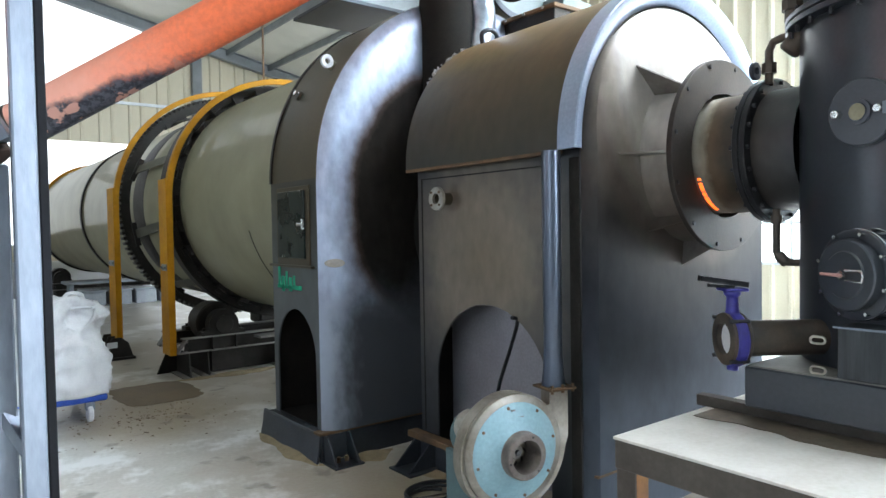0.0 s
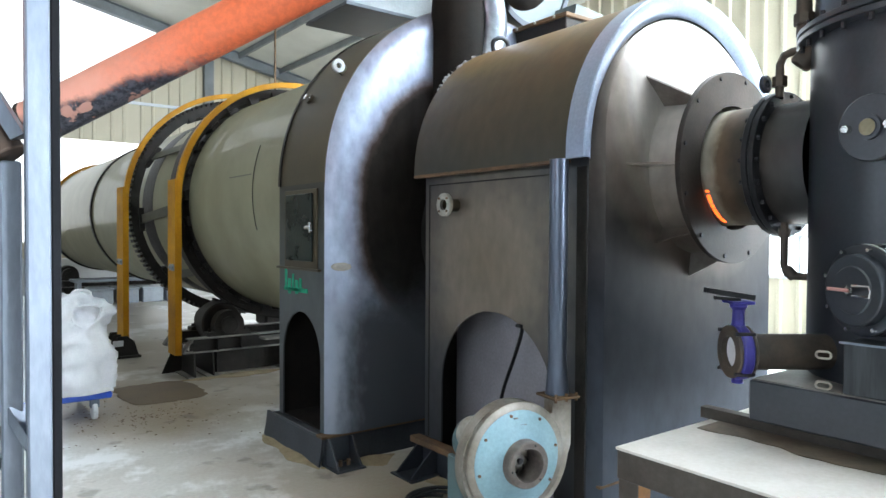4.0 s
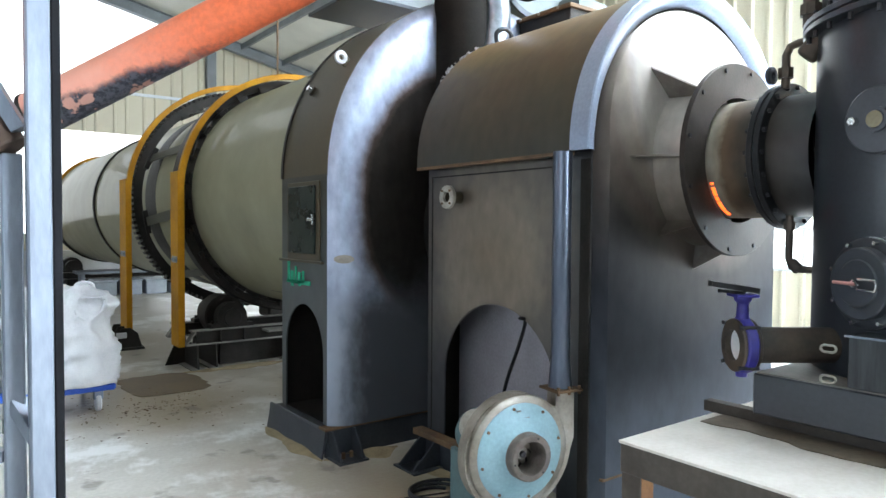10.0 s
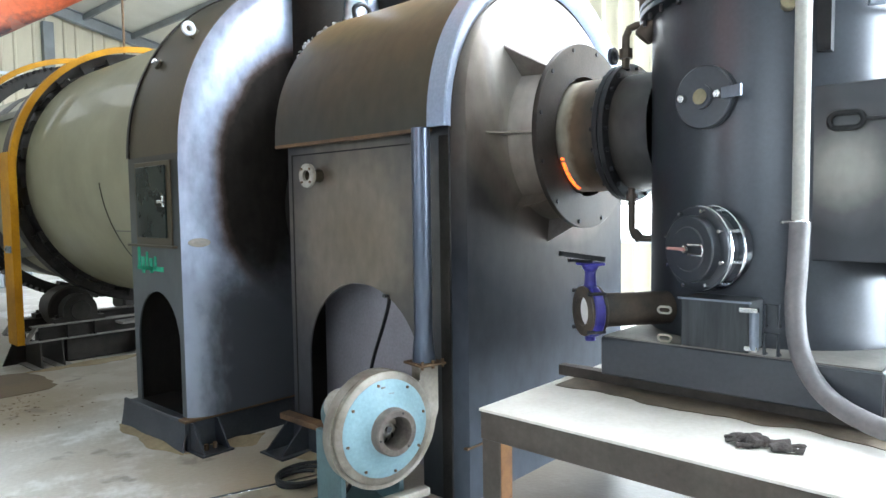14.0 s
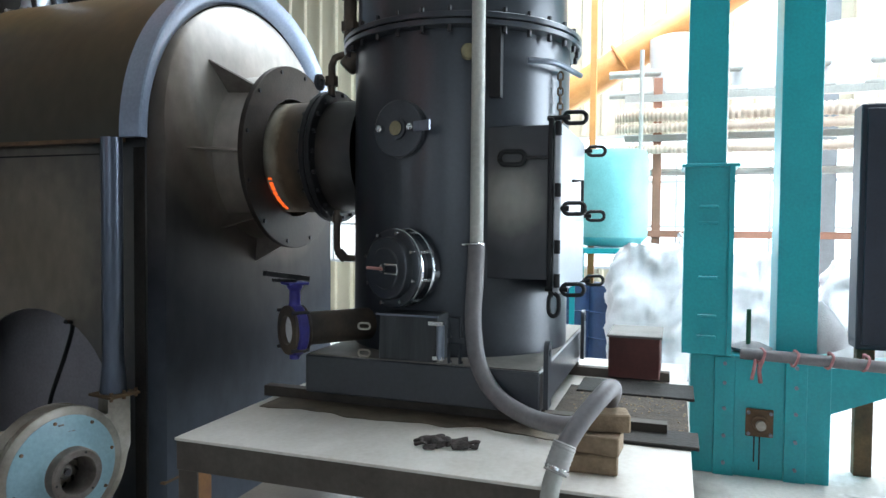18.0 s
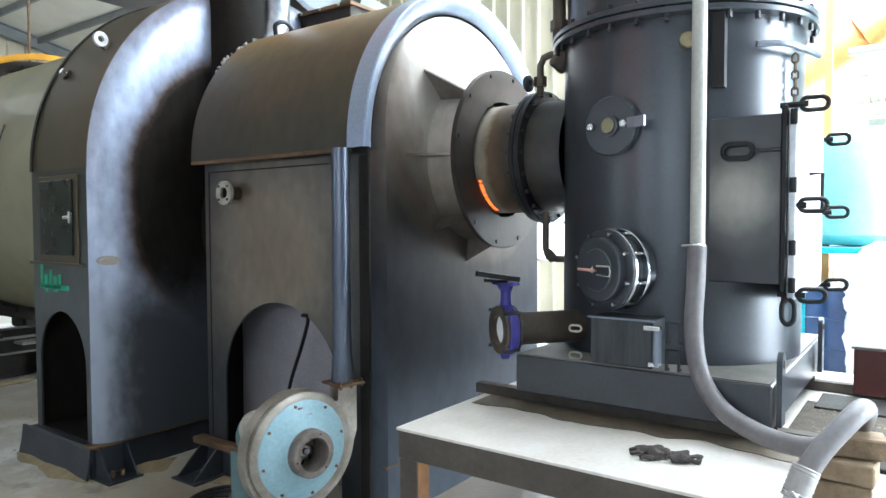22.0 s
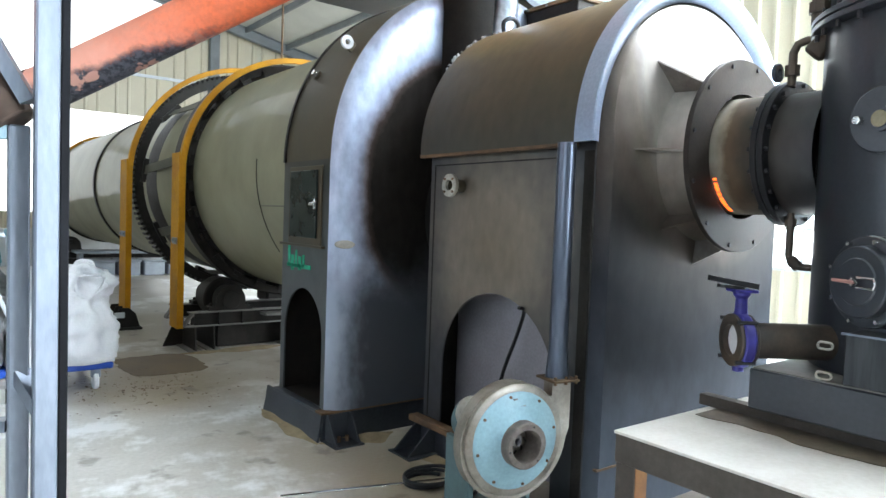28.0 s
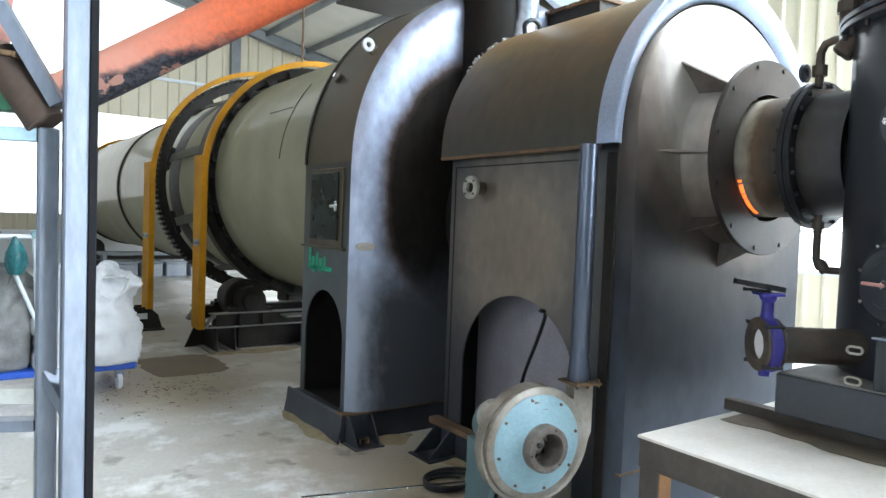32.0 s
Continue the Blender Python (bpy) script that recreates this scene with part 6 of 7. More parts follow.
part("post", box(0.206, 0.262, 2.02, 2.076, 0, 4.2, 0.005), "galv", fr)
# black strip added to stand for the post's shaded side
part("edge_shade", box(0.264, 0.286, 2.03, 2.07, 0, 4.2, 0.003), "matt_black", fr, "dark strip for the shaded side of the post")
part("post", box(0.155, 0.205, 2.10, 2.15, 0, 1.74, 0.005), "galv", fr)
part("foot_plate", box(0.08, 0.30, 1.98, 2.20, 0, 0.012, 0.002), "steel", fr)
part("link", bar((0.185, 2.12, 1.08), (0.235, 2.05, 0.98), 0.05, 0.03), "galv", fr, "short diagonal link between the posts")
part("rail", bar((-1.6, 2.95, 1.02), (0.16, 2.13, 1.02), 0.04, 0.04), "white_pipe", fr, "pale painted rail")
part("rail", bar((-1.6, 2.95, 1.72), (0.16, 2.13, 1.72), 0.04, 0.035), "rail_blue", fr, "pale blue painted rail")
part("rail", bar((-1.6, 2.95, 0.93), (0.16, 2.13, 0.94), 0.05, 0.03), "galv", fr)
part("post", box(-1.66, -1.6, 2.92, 2.98, 0, 2.2, 0.005), "galv", fr)
part("green_beam", bar((-1.6, 2.98, 1.83), (0.14, 2.16, 1.83), 0.06, 0.10), "green", fr, "dark green beam")
hp = thing("feed_hopper", (-0.3, 2.3, 2.4), "pink-orange painted sheet feed hopper", "hopper")
bm = bmesh.new()
top = [(-1.3, 2.1, 3.4), (0.16, 2.1, 3.4), (0.16, 3.2, 3.4), (-1.3, 3.2, 3.4)]
bot = [(-0.35, 2.30, 1.98), (0.10, 2.25, 1.98), (0.10, 2.7, 1.98), (-0.35, 2.75, 1.98)]
vt, vb = [bm.verts.new(p) for p in top], [bm.verts.new(p) for p in bot]
for j in range(4):
    bm.faces.new((vt[j], vt[(j + 1) % 4], vb[(j + 1) % 4], vb[j]))
bm.faces.new(vb)
part("cone", bm, "hopper", hp)
part("edge_angle", bar((0.02, 2.16, 2.14), (0.20, 2.09, 1.80), 0.05, 0.035), "galv", hp, "bare angle along the hopper edge")
part("edge_angle", bar((-0.5, 2.3, 3.2), (0.02, 2.16, 2.14), 0.05, 0.035), "galv", hp)
part("spout", cyl((0.07, 2.19, 1.93), (0.175, 2.12, 1.75), 0.05, 24, bev=0.004), "soot_pipe", hp, "burnt brown spout")
part("gate", bar((0.05, 2.20, 1.93), (0.13, 2.15, 1.92), 0.12, 0.012), "rust", hp)

# ---- big bag on a trolley ----
def big_bag(x, y, z, sx, sy, sz, seed, label, group="", lean=0.0, slump=0.06, waist=0.0, mat="white_bag"):
    """A filled woven sack with a slumped, creased body and an open gathered top."""
    rng = random.Random(seed)
    bm = bmesh.new()
    n, rows = 72, 30
    grid = []
    for i in range(rows + 1):
        v = i / rows
        ring_v = []
        bulge = 1.0 + 0.10 * math.sin(v * math.pi) - 0.22 * max(0, v - 0.72) / 0.28 + slump * (1 - v) - waist * math.exp(-((v - 0.66) / 0.13) ** 2) + waist * 0.9 * max(0, v - 0.72) / 0.28
        for j in range(n):
            a = 2 * math.pi * j / n
            ca, sa = math.cos(a), math.sin(a)
            sq = (abs(ca) ** 4 + abs(sa) ** 4) ** -0.25
            p = Vector((ca * sq * sx / 2 * bulge, sa * sq * sy / 2 * bulge, v * sz))
            k = noise.noise(Vector((ca * 2.2 + seed, sa * 2.2, v * 3))) * 0.06 - abs(noise.noise(Vector((ca * 2.6 + seed, sa * 2.6 + 7, v * 4.5)))) * 0.13 - abs(noise.noise(Vector((ca * 4.5 + seed, sa * 4.5, v * 6 + ca * 2)))) * 0.06 - abs(noise.noise(Vector((ca * 7 + seed, sa * 7 + v * 5, v * 8)))) * 0.05 + 0.07
            k *= (0.5 + v)
            p.x += ca * k + lean * v
            p.y += sa * k
            p.z += noise.noise(Vector((ca * 1.5, sa * 1.5, seed))) * 0.09 * v
            ring_v.append(bm.verts.new(p + Vector((x, y, z))))
        grid.append(ring_v)
    for i in range(rows):
        for j in range(n):
            bm.faces.new((grid[i][j], grid[i][(j + 1) % n], grid[i + 1][(j + 1) % n], grid[i + 1][j]))
    bm.faces.new(grid[0])
    inner = []
    for j in range(n):
        c = grid[rows][j].co
        inner.append(bm.verts.new(Vector((x + lean + (c.x - x - lean) * 0.5, y + (c.y - y) * 0.5, c.z - 0.10 + noise.noise(c * 9) * 0.05))))
    for j in range(n):
        bm.faces.new((grid[rows][j], grid[rows][(j + 1) % n], inner[(j + 1) % n], inner[j]))
    bm.faces.new(inner)
    b = thing("big_bag", (x, y, z), label, "bulk bag", group)
    part("sack", bm, mat, b, sharp=120)
    for s in (-1, 1):
        part("strap", tube([(x + s * sx * 0.30 + lean, y - sy * 0.42, z + sz * 0.86), (x + s * sx * 0.34 + lean, y - sy * 0.36, z + sz * 1.06), (x + s * sx * 0.16 + lean, y - sy * 0.30, z + sz * 1.07), (x + s * sx * 0.08 + lean, y - sy * 0.40, z + sz * 0.88)], 0.016, 6), mat, b)
    return b


bag = big_bag(0.87, 6.55, 0.24, 0.62, 0.8, 0.76, 3, "slumped white woven bulk bag on a blue trolley", slump=0.30, waist=0.16)
part("mouth_fold", tube([(1.12, 6.14, 0.95), (1.155, 6.16, 0.93), (1.12, 6.13, 0.84), (1.02, 6.10, 0.78), (0.94, 6.11, 0.82), (0.92, 6.13, 0.93), (1.00, 6.15, 0.955), (1.12, 6.14, 0.95)], 0.013, 8), "white_bag", bag, "hemmed edge of the open mouth")
big_bag(0.10, 6.55, 0.24, 0.64, 0.8, 0.75, 9, "woven bulk bag on the blue trolley with its shade painted grey", mat="grey_sack")
tr = thing("platform_trolley", (0.7, 6.5, 0), "blue painted flat trolley with pale castor wheels", "trolley")
part("deck", box(-0.5, 1.22, 6.10, 7.0, 0.18, 0.235, 0.012), "blue", tr)
for x in (-0.35, 1.10):
    for y in (6.2, 6.9):
        w = part("castor", cyl((x - 0.02, y, 0.07), (x + 0.02, y, 0.07), 0.07, 24, bev=0.008), "white_bag", tr)
        part("fork", box(x - 0.035, x + 0.035, y - 0.03, y + 0.03, 0.10, 0.18, 0.004), "galv", w)
for xa, xb in ((0.478, 0.522), (-0.46, -0.46)):
    post = part("handle_post", cyl((xb, 6.14, 0.236), (xa, 6.14, 1.27), 0.024, 16), "white_paint", tr, "white painted handle post")
    part("cap", cyl((xa, 6.14, 1.27), (xa, 6.14, 1.33), 0.034, 16, bev=0.008), "teal_pale", post, "pale blue tape on the post's end")
part("handle_bar", cyl((-0.46, 6.14, 1.28), (0.478, 6.14, 1.28), 0.02, 14), "white_paint", tr)
part("handle_brace", cyl((0.335, 6.14, 1.02), (0.497, 6.14, 0.60), 0.016, 12), "white_paint", tr)
hb = bmesh.new()
lathe([(0, -0.19), (0.05, -0.18), (0.078, -0.10), (0.07, -0.02), (0.035, 0.06), (0.012, 0.11), (0, 0.11)], (0.345, 6.10, 1.175), UP, 22, hb)
for v in hb.verts:
    v.co += Vector((1, 0.8, 0.4)) * (noise.noise(v.co * 17) * 0.022)
single("plastic_bag", hb, "dark_teal", (0.345, 6.10, 1.175), "crumpled teal plastic bag hung on the trolley handle", "bag", "plastic bags")
rng = random.Random(21)
for i in range(3):
    x, y = rng.uniform(-2.7, 0.1), rng.uniform(7.4, 8.8)
    single("plastic_bag", lathe([(0, 0), (0.10, 0.02), (0.14, 0.1), (0.12, 0.2), (0.05, 0.28), (0, 0.3)], (x, y, 1.28), UP, 14), ["teal", "teal_pale", "green"][i], (x, y, 1.28), "crumpled coloured plastic bag on the bench", "bag", "plastic bags")
st = thing("work_bench", (-0.9, 6.9, 0), "pale painted steel bench frame", "bench")
part("top", box(-2.9, 0.30, 7.2, 9.0, 1.24, 1.28, 0.005), "grey_plastic", st)
for x, y in ((-2.8, 7.25), (0.2, 7.25), (-2.8, 8.9), (0.2, 8.9)):
    part("leg", box(x, x + 0.05, y, y + 0.05, 0, 1.24, 0.004), "white_pipe", st)
part("brace", bar((0.22, 7.25, 1.19), (-0.9, 7.25, 0.1), 0.04, 0.02), "galv", st)

# ---- ducts above the chambers ----
du = thing("exhaust_duct", (3.36, 4.3, 2.9), "soot-blackened round exhaust duct with an elbow", "duct")
part("riser", tube([(3.14, 3.94, 2.40), (3.14, 3.94, 2.9), (3.15, 3.94, 3.25), (3.22, 3.94, 3.45), (3.40, 3.94, 3.58), (3.7, 3.96, 3.62), (4.0, 4.1, 3.62)], 0.20, 32, k=5), "soot", du)
part("collar", tube([(3.32, 3.80, 2.84), (3.345, 3.80, 2.95), (3.36, 3.80, 3.08), (3.345, 3.80, 3.20), (3.30, 3.80, 3.32), (3.22, 3.80, 3.42)], 0.105, 24, k=5, ribs=0.03), "galv_duct", du, "bright crumpled metal elbow")
fan = thing("exhaust_fan", (4.2, 4.6, 2.8), "grey exhaust fan on a dark steel base", "fan")
part("base", box(3.77, 4.62, 3.45, 4.40, 2.90, 3.17, 0.006), "grease", fan)
part("base_cap", box(3.75, 4.64, 3.45 - 0.02, 4.42, 3.17, 3.20, 0.004), "rust", fan, "rusty edge plate")
for k in range(4):
    part("cap_bolt", cyl((3.742, 3.45 + 0.1 + 0.2 * k, 3.185), (3.752, 3.45 + 0.1 + 0.2 * k, 3.185), 0.012, 8), "cast", fan)
part("volute", lathe([(0, 0), (0.42, 0), (0.44, 0.02), (0.44, 0.36), (0.42, 0.38), (0, 0.38)], (4.2, 4.25, 3.80), AXY, 48), "grey_fan", fan)
part("volute_rim", ring((4.2, 4.23, 3.80), AXY, 0.42, 0.47, 0.02, 48), "steel", fan)
part("roof_flap", prism([(4.45, 3.36), (5.0, 3.36), (4.95, 3.52), (4.5, 3.56)], "y", 4.0, 4.6), "grey_fan", fan)
part("support", box(3.85, 3.92, 4.15, 4.25, 2.7, 2.90, 0), "grease", fan)
part("support", box(4.5, 4.57, 4.15, 4.25, 2.7, 2.90, 0), "grease", fan)
hd = thing("duct_hood", (3.0, 5.2, 3.2), "dark grey sheet hood above the chamber", "hood")
bm = bmesh.new()
vt = [bm.verts.new(p) for p in ((2.95, 5.0, 4.2), (3.6, 5.0, 4.2), (3.6, 5.5, 4.2), (2.95, 5.5, 4.2))]
vb = [bm.verts.new(p) for p in ((2.75, 4.9, 3.45), (3.7, 4.9, 3.45), (3.7, 5.6, 3.45), (2.75, 5.6, 3.45))]
for j in range(4):
    bm.faces.new((vt[j], vt[(j + 1) % 4], vb[(j + 1) % 4], vb[j]))
bm.faces.new(vt), bm.faces.new(vb)
part("hood", bm, "beam", hd)
part("hood_rim", box(2.73, 3.72, 4.88, 5.62, 3.42, 3.45, 0.003), "steel", hd)
part("hood_collar", box(2.93, 3.62, 4.98, 5.52, 4.2, 4.26, 0.003), "steel", hd)
single("hanging_rod", cyl((4.55, 10.5, 3.2), (4.55, 10.5, roof_z(4.55) - 0.02), 0.018, 8), "rust", (4.55, 10.5, 3.3), "thin rusty rod hanging from the roof", "rod")

# ---- bucket elevator ----
elev = thing("bucket_elevator", (4.8, -0.7, 0), "glossy teal painted bucket elevator with two legs", "elevator")
ex = 4.6


def elev_leg(y0, y1, wide):
    lg = part("leg", box(ex, ex + 0.32, y0, y1, 0.75 if not wide else 1.93, 6.6, 0.004), "teal", elev)
    if wide:
        lo = part("lower_leg", box(ex - 0.03, ex + 0.36, y0 - 0.05, y1 + 0.01, 0.75, 1.92, 0.004), "teal", elev)
        part("leg_flange", box(ex - 0.05, ex + 0.38, y0 - 0.08, y1 + 0.03, 1.915, 1.935, 0.002), "teal", elev)
        for z in (1.66, 1.56, 1.22, 0.98, 0.85):
            part("clip", box(ex - 0.045, ex - 0.03, y0 + 0.04, y0 + 0.15, z, z + 0.02, 0.003), "teal", lo)
        part("edge_lip", box(ex - 0.05, ex - 0.03, y0 - 0.05, y0 - 0.02, 0.75, 1.915, 0.002), "teal", lo)


elev_leg(-0.402, -0.174, True)
elev_leg(-0.928, -0.705, False)
bt = part("boot", box(ex, ex + 0.4, -1.01, -0.22, 0, 0.75, 0.004), "teal", elev)
part("boot_top", box(ex - 0.01, ex + 0.42, -1.03, -0.20, 0.745, 0.755, 0.002), "teal", elev)
for y in (-0.42, -0.82):
    st2 = part("stiffener", box(ex - 0.02, ex, y - 0.06, y + 0.06, 0, 0.74, 0.003), "teal", bt)
    for z in (0.08, 0.25, 0.42, 0.58, 0.70):
        part("bolt", cyl((ex - 0.035, y, z), (ex - 0.02, y, z), 0.012, 6), "galv", st2)
bp = part("bearing_plate", box(ex - 0.02, ex, -0.70, -0.545, 0.26, 0.43, 0.004), "rust", elev, "rusty bearing plate")
part("bearing", cyl((ex - 0.06, -0.625, 0.345), (ex - 0.02, -0.625, 0.345), 0.05, 24, bev=0.006), "rust", bp)
part("shaft_end", cyl((ex - 0.09, -0.625, 0.345), (ex - 0.06, -0.625, 0.345), 0.028, 18), "cast", bp)
for y in (-0.685, -0.56):
    for z in (0.28, 0.41):
        part("bolt", cyl((ex - 0.04, y, z), (ex - 0.02, y, z), 0.011, 6), "galv", bp)
for y, z in ((-0.60, 0.10), (-0.63, 0.05)):
    part("oil_run", box(ex - 0.003, ex + 0.001, y, y + 0.008, z, 0.27, 0), "grease", bt, "dark oil run")
part("side_wing", prism([(-0.2, 0.0), (-0.14, 0.0), (-0.2, 0.3)], "x", ex + 0.02, ex + 0.03), "teal", elev)
part("feed_chute", prism([(-1.01, 0.42), (-1.42, 0.60), (-1.42, 0.74), (-1.01, 0.70)], "x", ex + 0.04, ex + 0.36), "teal", elev)
pb = thing("pole_with_rope", (4.5, -1.0, 0.75), "grey pole tied with faded pink rope", "pole")
part("pole", tube([(4.52, -0.50, 0.78), (4.5, -0.9, 0.77), (4.48, -1.6, 0.74)], 0.035, 12), "hose", pb)
for i in range(6):
    y = -0.62 - 0.18 * i
    part("rope_turn", tube([(4.53, y, 0.815), (4.46, y - 0.01, 0.80), (4.455, y + 0.01, 0.74), (4.52, y + 0.02, 0.73), (4.56, y, 0.77), (4.53, y + 0.005, 0.815)], 0.008, 6), "rope", pb, "faded pink rope")
part("rope_end", tube([(4.46, -0.62, 0.76), (4.45, -0.60, 0.70), (4.46, -0.61, 0.62)], 0.012, 6), "rope", pb)
part("rope_end", tube([(4.46, -0.58, 0.76), (4.44, -0.57, 0.70), (4.45, -0.56, 0.64)], 0.010, 6), "rope", pb)
single("paint_rod", cyl((4.7, -0.56, 0.755), (4.7, -0.56, 1.03), 0.014, 10), "green", (4.7, -0.56, 0.75), "green rod standing on the elevator boot", "rod")
single("rag_bundle", lathe([(0, 0), (0.12, 0.01), (0.13, 0.03), (0.06, 0.06), (0, 0.065)], (4.75, -0.58, 0.755), UP, 14), "hose", (4.75, -0.58, 0.755), "grey rag lying on the elevator boot", "rag")
single("white_sack", lathe([(0, 0), (0.10, 0.0), (0.12, 0.08), (0.09, 0.22), (0.05, 0.30), (0, 0.32)], (4.7, -1.02, 0.80), (0.1, 0.35, 1), 18), "white_bag", (4.7, -1.0, 0.8), "limp pale sack hung by the elevator", "sack")

# ---- control cabinet at the edge ----
cbn = thing("control_cabinet", (5.0, -1.6, 0), "dark navy steel control cabinet", "cabinet")
part("body", box(4.8, 5.0, -2.1, -1.17, 0.80, 2.3, 0.008), "navy", cbn)
part("door", box(4.785, 4.8, -2.08, -1.20, 0.83, 2.27, 0.004), "navy", cbn)
for y in (-1.24, -2.05):
    part("leg", box(4.85, 4.93, y - 0.05, y + 0.05, 0, 0.80, 0.004), "rust", cbn)

# ---- far side by the windows ----
tk = thing("teal_tank", (8.1, 0.5, 0), "pale teal round tank on a steel stand", "tank")
part("tank", lathe([(0, 1.30), (0.30, 1.32), (0.40, 1.42), (0.42, 1.6), (0.42, 2.3), (0.38, 2.4), (0, 2.45)], (8.1, 0.6, 0), UP, 40), "teal_pale2", tk)
part("stand_top", box(7.65, 8.55, 0.15, 1.05, 1.24, 1.30, 0.004), "teal", tk)
for x in (7.7, 8.45):
    for y in (0.2, 0.95):
        part("leg", box(x, x + 0.06, y, y + 0.06, 0, 1.24, 0.003), "teal", tk)
for i, (x, y) in enumerate(((7.9, 0.55), (8.0, 0.95))):
    dr = thing("oil_drum", (x, y, 0), "dark blue steel drum", "drum", "oil drums")
    part("body", lathe([(0, 0), (0.28, 0), (0.285, 0.02), (0.28, 0.29), (0.288, 0.30), (0.28, 0.31), (0.28, 0.58), (0.288, 0.59), (0.28, 0.60), (0.28, 0.87), (0.285, 0.89), (0.26, 0.88), (0, 0.875)], (x, y, 0), UP, 32), "navy_blue", dr)
    part("bung", cyl((x - 0.15, y, 0.875), (x - 0.15, y, 0.895), 0.03, 12), "steel", dr)
for i, (x, y, s) in enumerate(((7.6, 0.1, 1.35), (8.1, -0.95, 1.25), (8.9, -0.2, 1.3), (7.9, -2.0, 1.2))):
    big_bag(x, y, 0, 0.78, 0.8, s, 30 + i, "full white woven bulk bag standing on the floor", "bulk bags by the window")
tb = thing("overhead_tube", (9.0, 1.0, 3.5), "orange inclined feed tube", "conveyor")
part("tube", cyl((9.0, 2.3, 2.62), (9.0, -0.9, 4.5), 0.2, 32), "gold", tb)
part("flange", ring((9.0, 0.6, 3.62), (0, -0.862, 0.507), 0.19, 0.25, 0.03, 32), "gold", tb)
for y in (0.78, -3.2):
    single("gold_post", box(8.0, 8.07, y, y + 0.07, 0, 4.6, 0.004), "gold", (8.0, y, 0), "orange painted steel post", "post", "orange posts")
rk = thing("pipe_rack", (8.6, -1.0, 0), "rusty red steel rack with pale ducts", "rack")
for y in (0.12, -1.5, -3.0):
    part("upright", box(8.5, 8.62, y - 0.05, y + 0.05, 0, 3.3, 0.004), "red_brown", rk)
for z in (1.42, 2.55, 3.02):
    part("beam", box(8.48, 8.56, -3.4, 0.5, z, z + 0.08, 0.003), "red_brown" if z < 2 else "white_pipe", rk)
for z, r in ((2.85, 0.07), (2.70, 0.05), (2.45, 0.05)):
    part("coil_pipe", tube([(8.42, 0.6, z), (8.42, -3.4, z)], r, 12, k=150, ribs=0.2), "ribbed", rk, "tan ribbed hose")
for z in (3.15, 3.4, 2.2):
    part("pale_pipe", cyl((8.7, 0.7, z), (8.7, -3.6, z), 0.045, 14), "white_pipe", rk)
for y in (-0.1, -1.0, -1.9):
    part("bin", lathe([(0, 0), (0.28, 0.02), (0.34, 0.5), (0.35, 0.7), (0.3, 0.72)], (8.9, y, 3.12), UP, 24), "white_wall", rk, "pale plastic bin")
for y in (-0.62, -0.35, -2.3, 0.3):
    part("drop_pipe", cyl((8.35, y, 0.9), (8.35, y, 3.6), 0.025, 10), "white_pipe", rk)
sb = thing("meter_box", (7.9, -0.83, 0), "small blue meter box on a post", "meter box")
part("box", box(7.85, 8.0, -0.98, -0.68, 0.70, 1.04, 0.01), "blue_pale", sb)
part("post", box(7.92, 7.97, -0.85, -0.80, 0, 0.70, 0.003), "steel", sb)
part("display", box(7.843, 7.85, -0.93, -0.73, 0.87, 0.99, 0.002), "navy", sb)

# ---- dark brown patch by the roller frame ----
PATCH_AT = (1.80, 6.87)
rng = random.Random(17)
outline = []
for a in np.linspace(0, 2 * math.pi, 40, endpoint=False):
    sq = (abs(math.cos(a)) ** 5 + abs(math.sin(a)) ** 5) ** -0.2
    outline.append((PATCH_AT[0] + math.cos(a) * sq * 0.36 + rng.uniform(-0.02, 0.02), PATCH_AT[1] + math.sin(a) * sq * 0.45 + rng.uniform(-0.02, 0.02)))
single("brown_patch", prism(outline, "z", 0.0005, 0.004), "damp", (PATCH_AT[0], PATCH_AT[1], 0), "dark brown patch on the concrete", "stain", kind="structure")

# ---- dust swept against the machine feet ----
def dust_ridge(a, b, side, w, h, seed, label):
    """A low uneven ridge of dust lying along a foot from a to b; side points away from the machine."""
    a, b, side = Vector(a), Vector(b), Vector(side)
    n = max(8, int((b - a).length / 0.04))
    bm = bmesh.new()
    rows = []
    for i in range(n + 1):
        p = a + (b - a) * i / n
        k = 0.6 + 0.5 * noise.noise(Vector((i * 0.16, seed, 0))) + 0.1 * noise.noise(Vector((i * 0.5, seed, 5)))
        k *= min(1, 0.15 + 3 * min(i, n - i) / n)
        rows.append([bm.verts.new(p + side * x * w * k + Vector((0, 0, z * h * k + 0.001))) for x, z in ((-0.1, 1.0), (0.2, 0.8), (0.5, 0.35), (0.8, 0.1), (1.0, 0.0))])
    for p, q in zip(rows, rows[1:]):
        for j in range(4):
            bm.faces.new((p[j], p[j + 1], q[j + 1], q[j]))
    tagged(single("dust_ridge", bm, "dust", (a.x, a.y, 0), label, "dust", "dust along the machine feet"), kind="stuff")


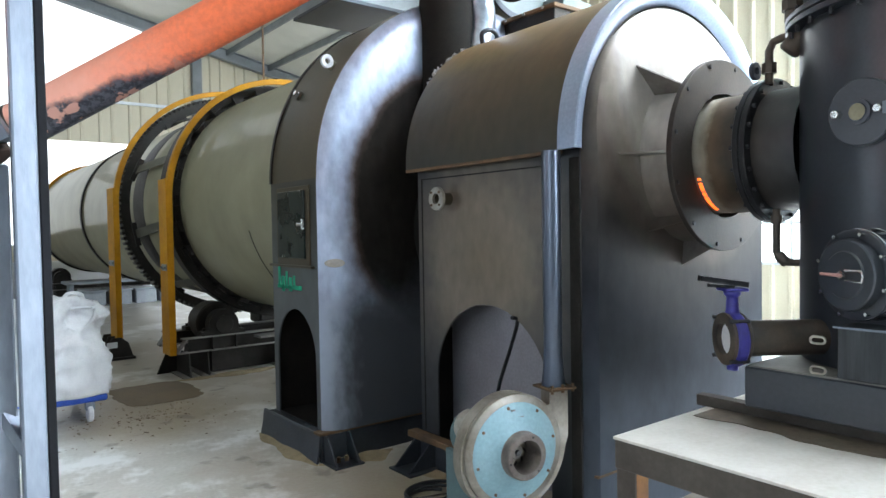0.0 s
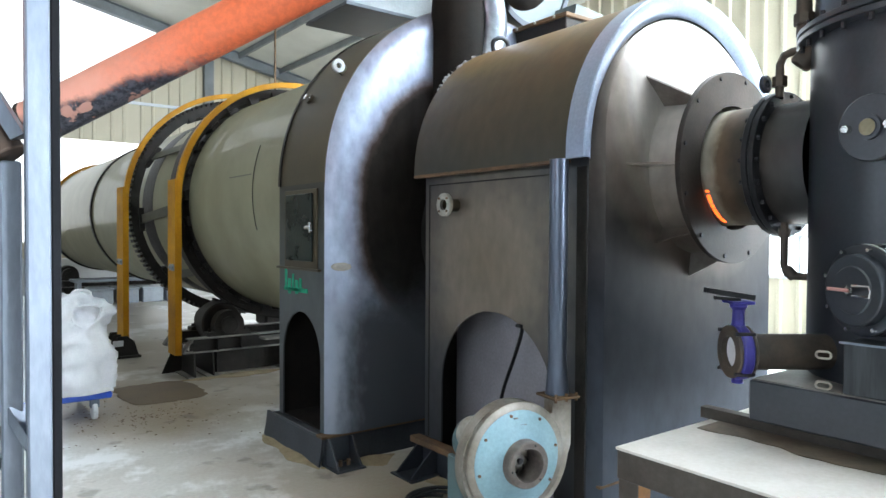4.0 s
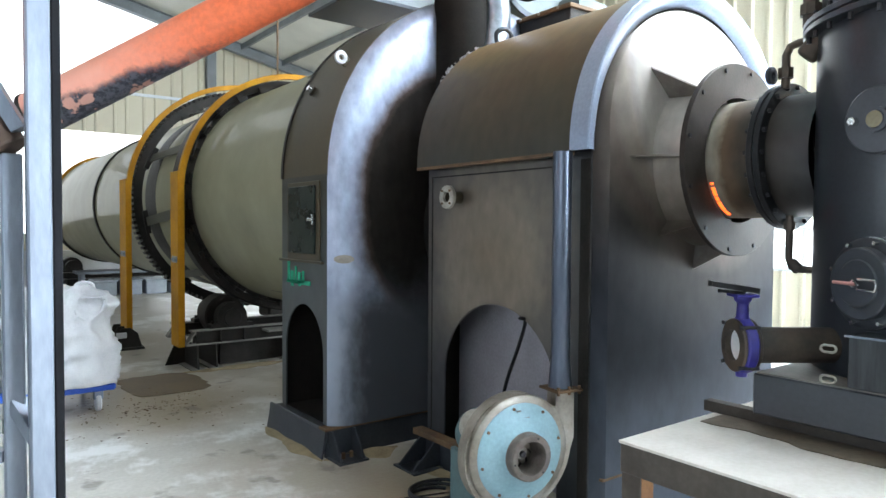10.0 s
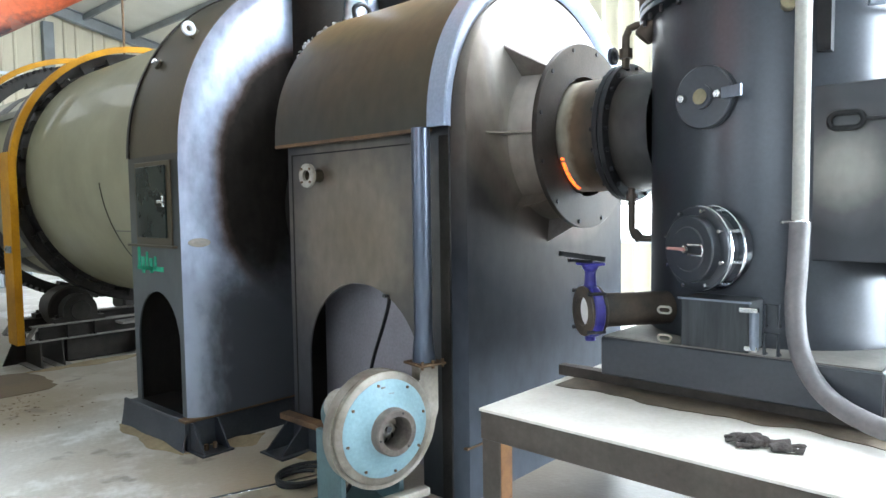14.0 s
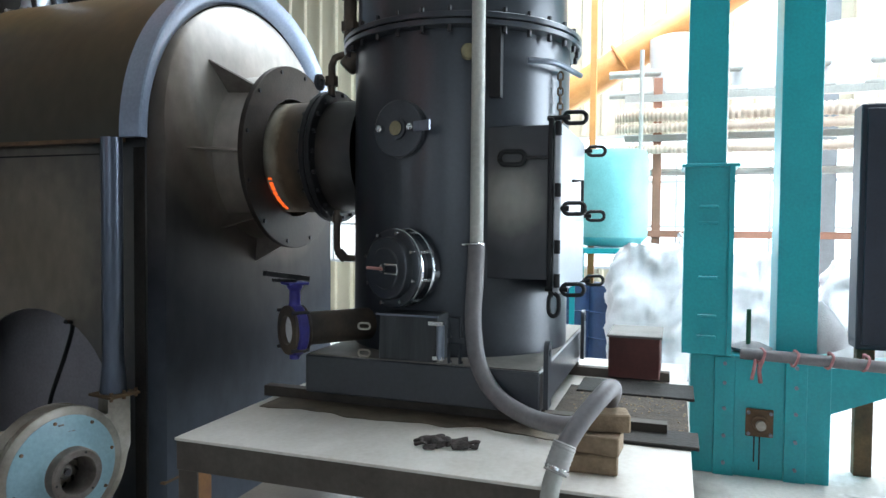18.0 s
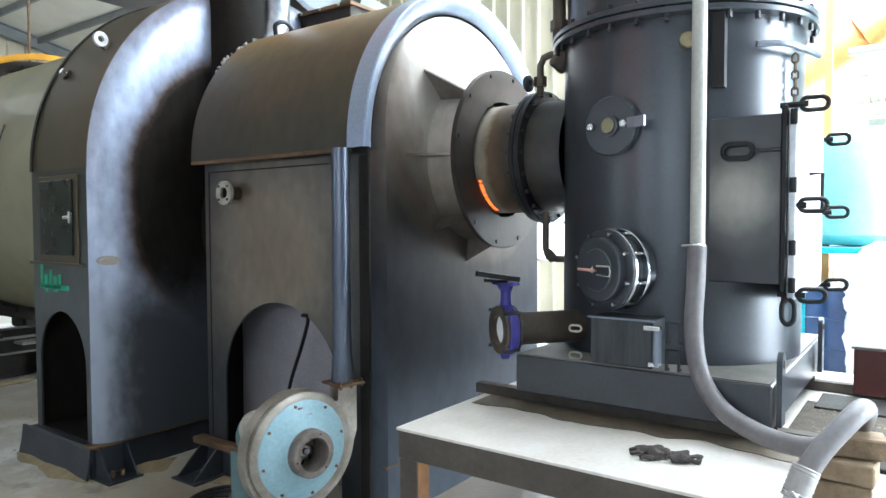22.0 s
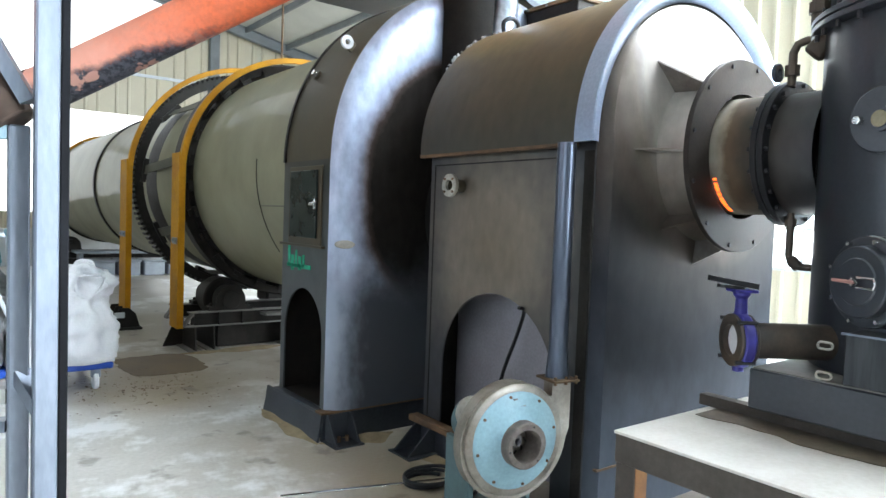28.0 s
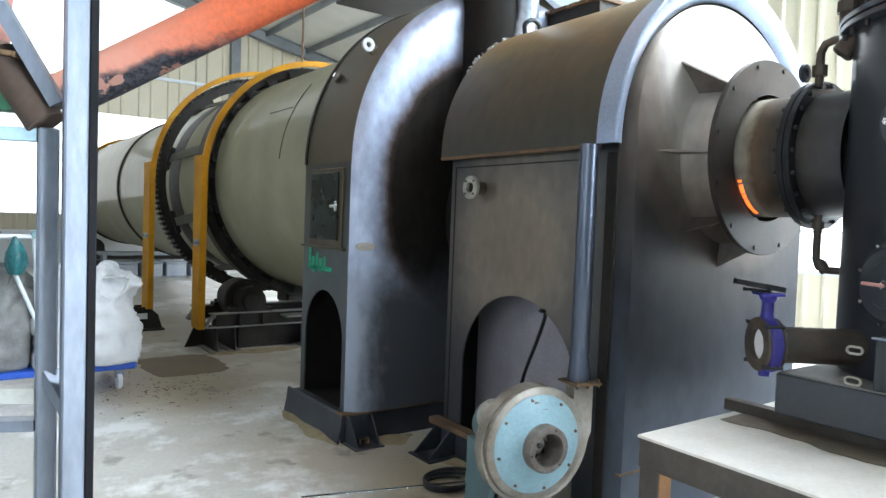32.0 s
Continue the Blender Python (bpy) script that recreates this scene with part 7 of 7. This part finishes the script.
dust_ridge((2.05, 4.95, 0), (2.05, 4.0, 0), (-1, 0, 0), 0.12, 0.03, 1.0, "mustard-coloured dust swept against the chamber foot")
dust_ridge((2.06, 4.02, 0), (2.62, 3.98, 0), (0, -1, 0), 0.22, 0.02, 2.0, "brown dust lying before the chamber foot")
dust_ridge((2.58, 3.70, 0), (2.58, 2.75, 0), (-1, 0, 0), 0.20, 0.02, 3.0, "brown dust lying along the hot air chamber")
dust_ridge((2.1, 7.28, 0), (3.3, 7.26, 0), (0, -1, 0), 0.25, 0.025, 4.0, "brown dust lying before the roller frame")

# ---- far end of the hall ----
single("low_wall", box(-2.0, 7.0, 19.0, 19.2, 0, 0.9, 0.01), "white_wall", (2.0, 19.1, 0), "low whitewashed wall", "wall", kind="structure")
for i in range(4):
    x = 3.0 + i * 0.52
    cr = thing("plastic_crate", (x, 16.3, 0), "grey plastic crate on the far floor", "crate", "grey crates")
    part("tray", box(x - 0.22, x + 0.22, 16.0, 16.6, 0, 0.30, 0.02), "grey_plastic", cr)
    part("rim", box(x - 0.24, x + 0.24, 15.98, 16.62, 0.30, 0.34, 0.01), "grey_plastic", cr)
bnc = thing("far_bench", (4.4, 17.2, 0), "long grey steel bench at the far wall", "bench")
part("top", box(2.6, 6.6, 17.0, 17.6, 0.42, 0.48, 0.01), "grey_plastic", bnc)
for x in (2.7, 4.6, 6.4):
    part("leg", box(x, x + 0.08, 17.1, 17.5, 0, 0.42, 0.004), "grey_plastic", bnc)
rng = random.Random(8)
bm = None
for i in range(260):
    a, rr = rng.uniform(0, 6.28), abs(rng.gauss(0, 0.45))
    p = Vector((1.45 + rr * math.cos(a) * 1.2, 6.0 + rr * math.sin(a), 0.004))
    b2 = bmesh.new()
    bmesh.ops.create_icosphere(b2, subdivisions=1, radius=rng.uniform(0.002, 0.008), matrix=Matrix.Translation(p) @ Matrix.Diagonal((1.5, 1, 0.4, 1)))
    bm = join(bm, b2)
tagged(single("floor_debris", bm, "rust", (1.4, 6, 0), "brown crumbs and chips scattered on the concrete", "debris"), kind="stuff")


def motions():
    walk(drum, [(float(t), pose(XC, 4.9, ZC, 0, -25.0 * t, 0)) for t in range(0, 33)])


motions()
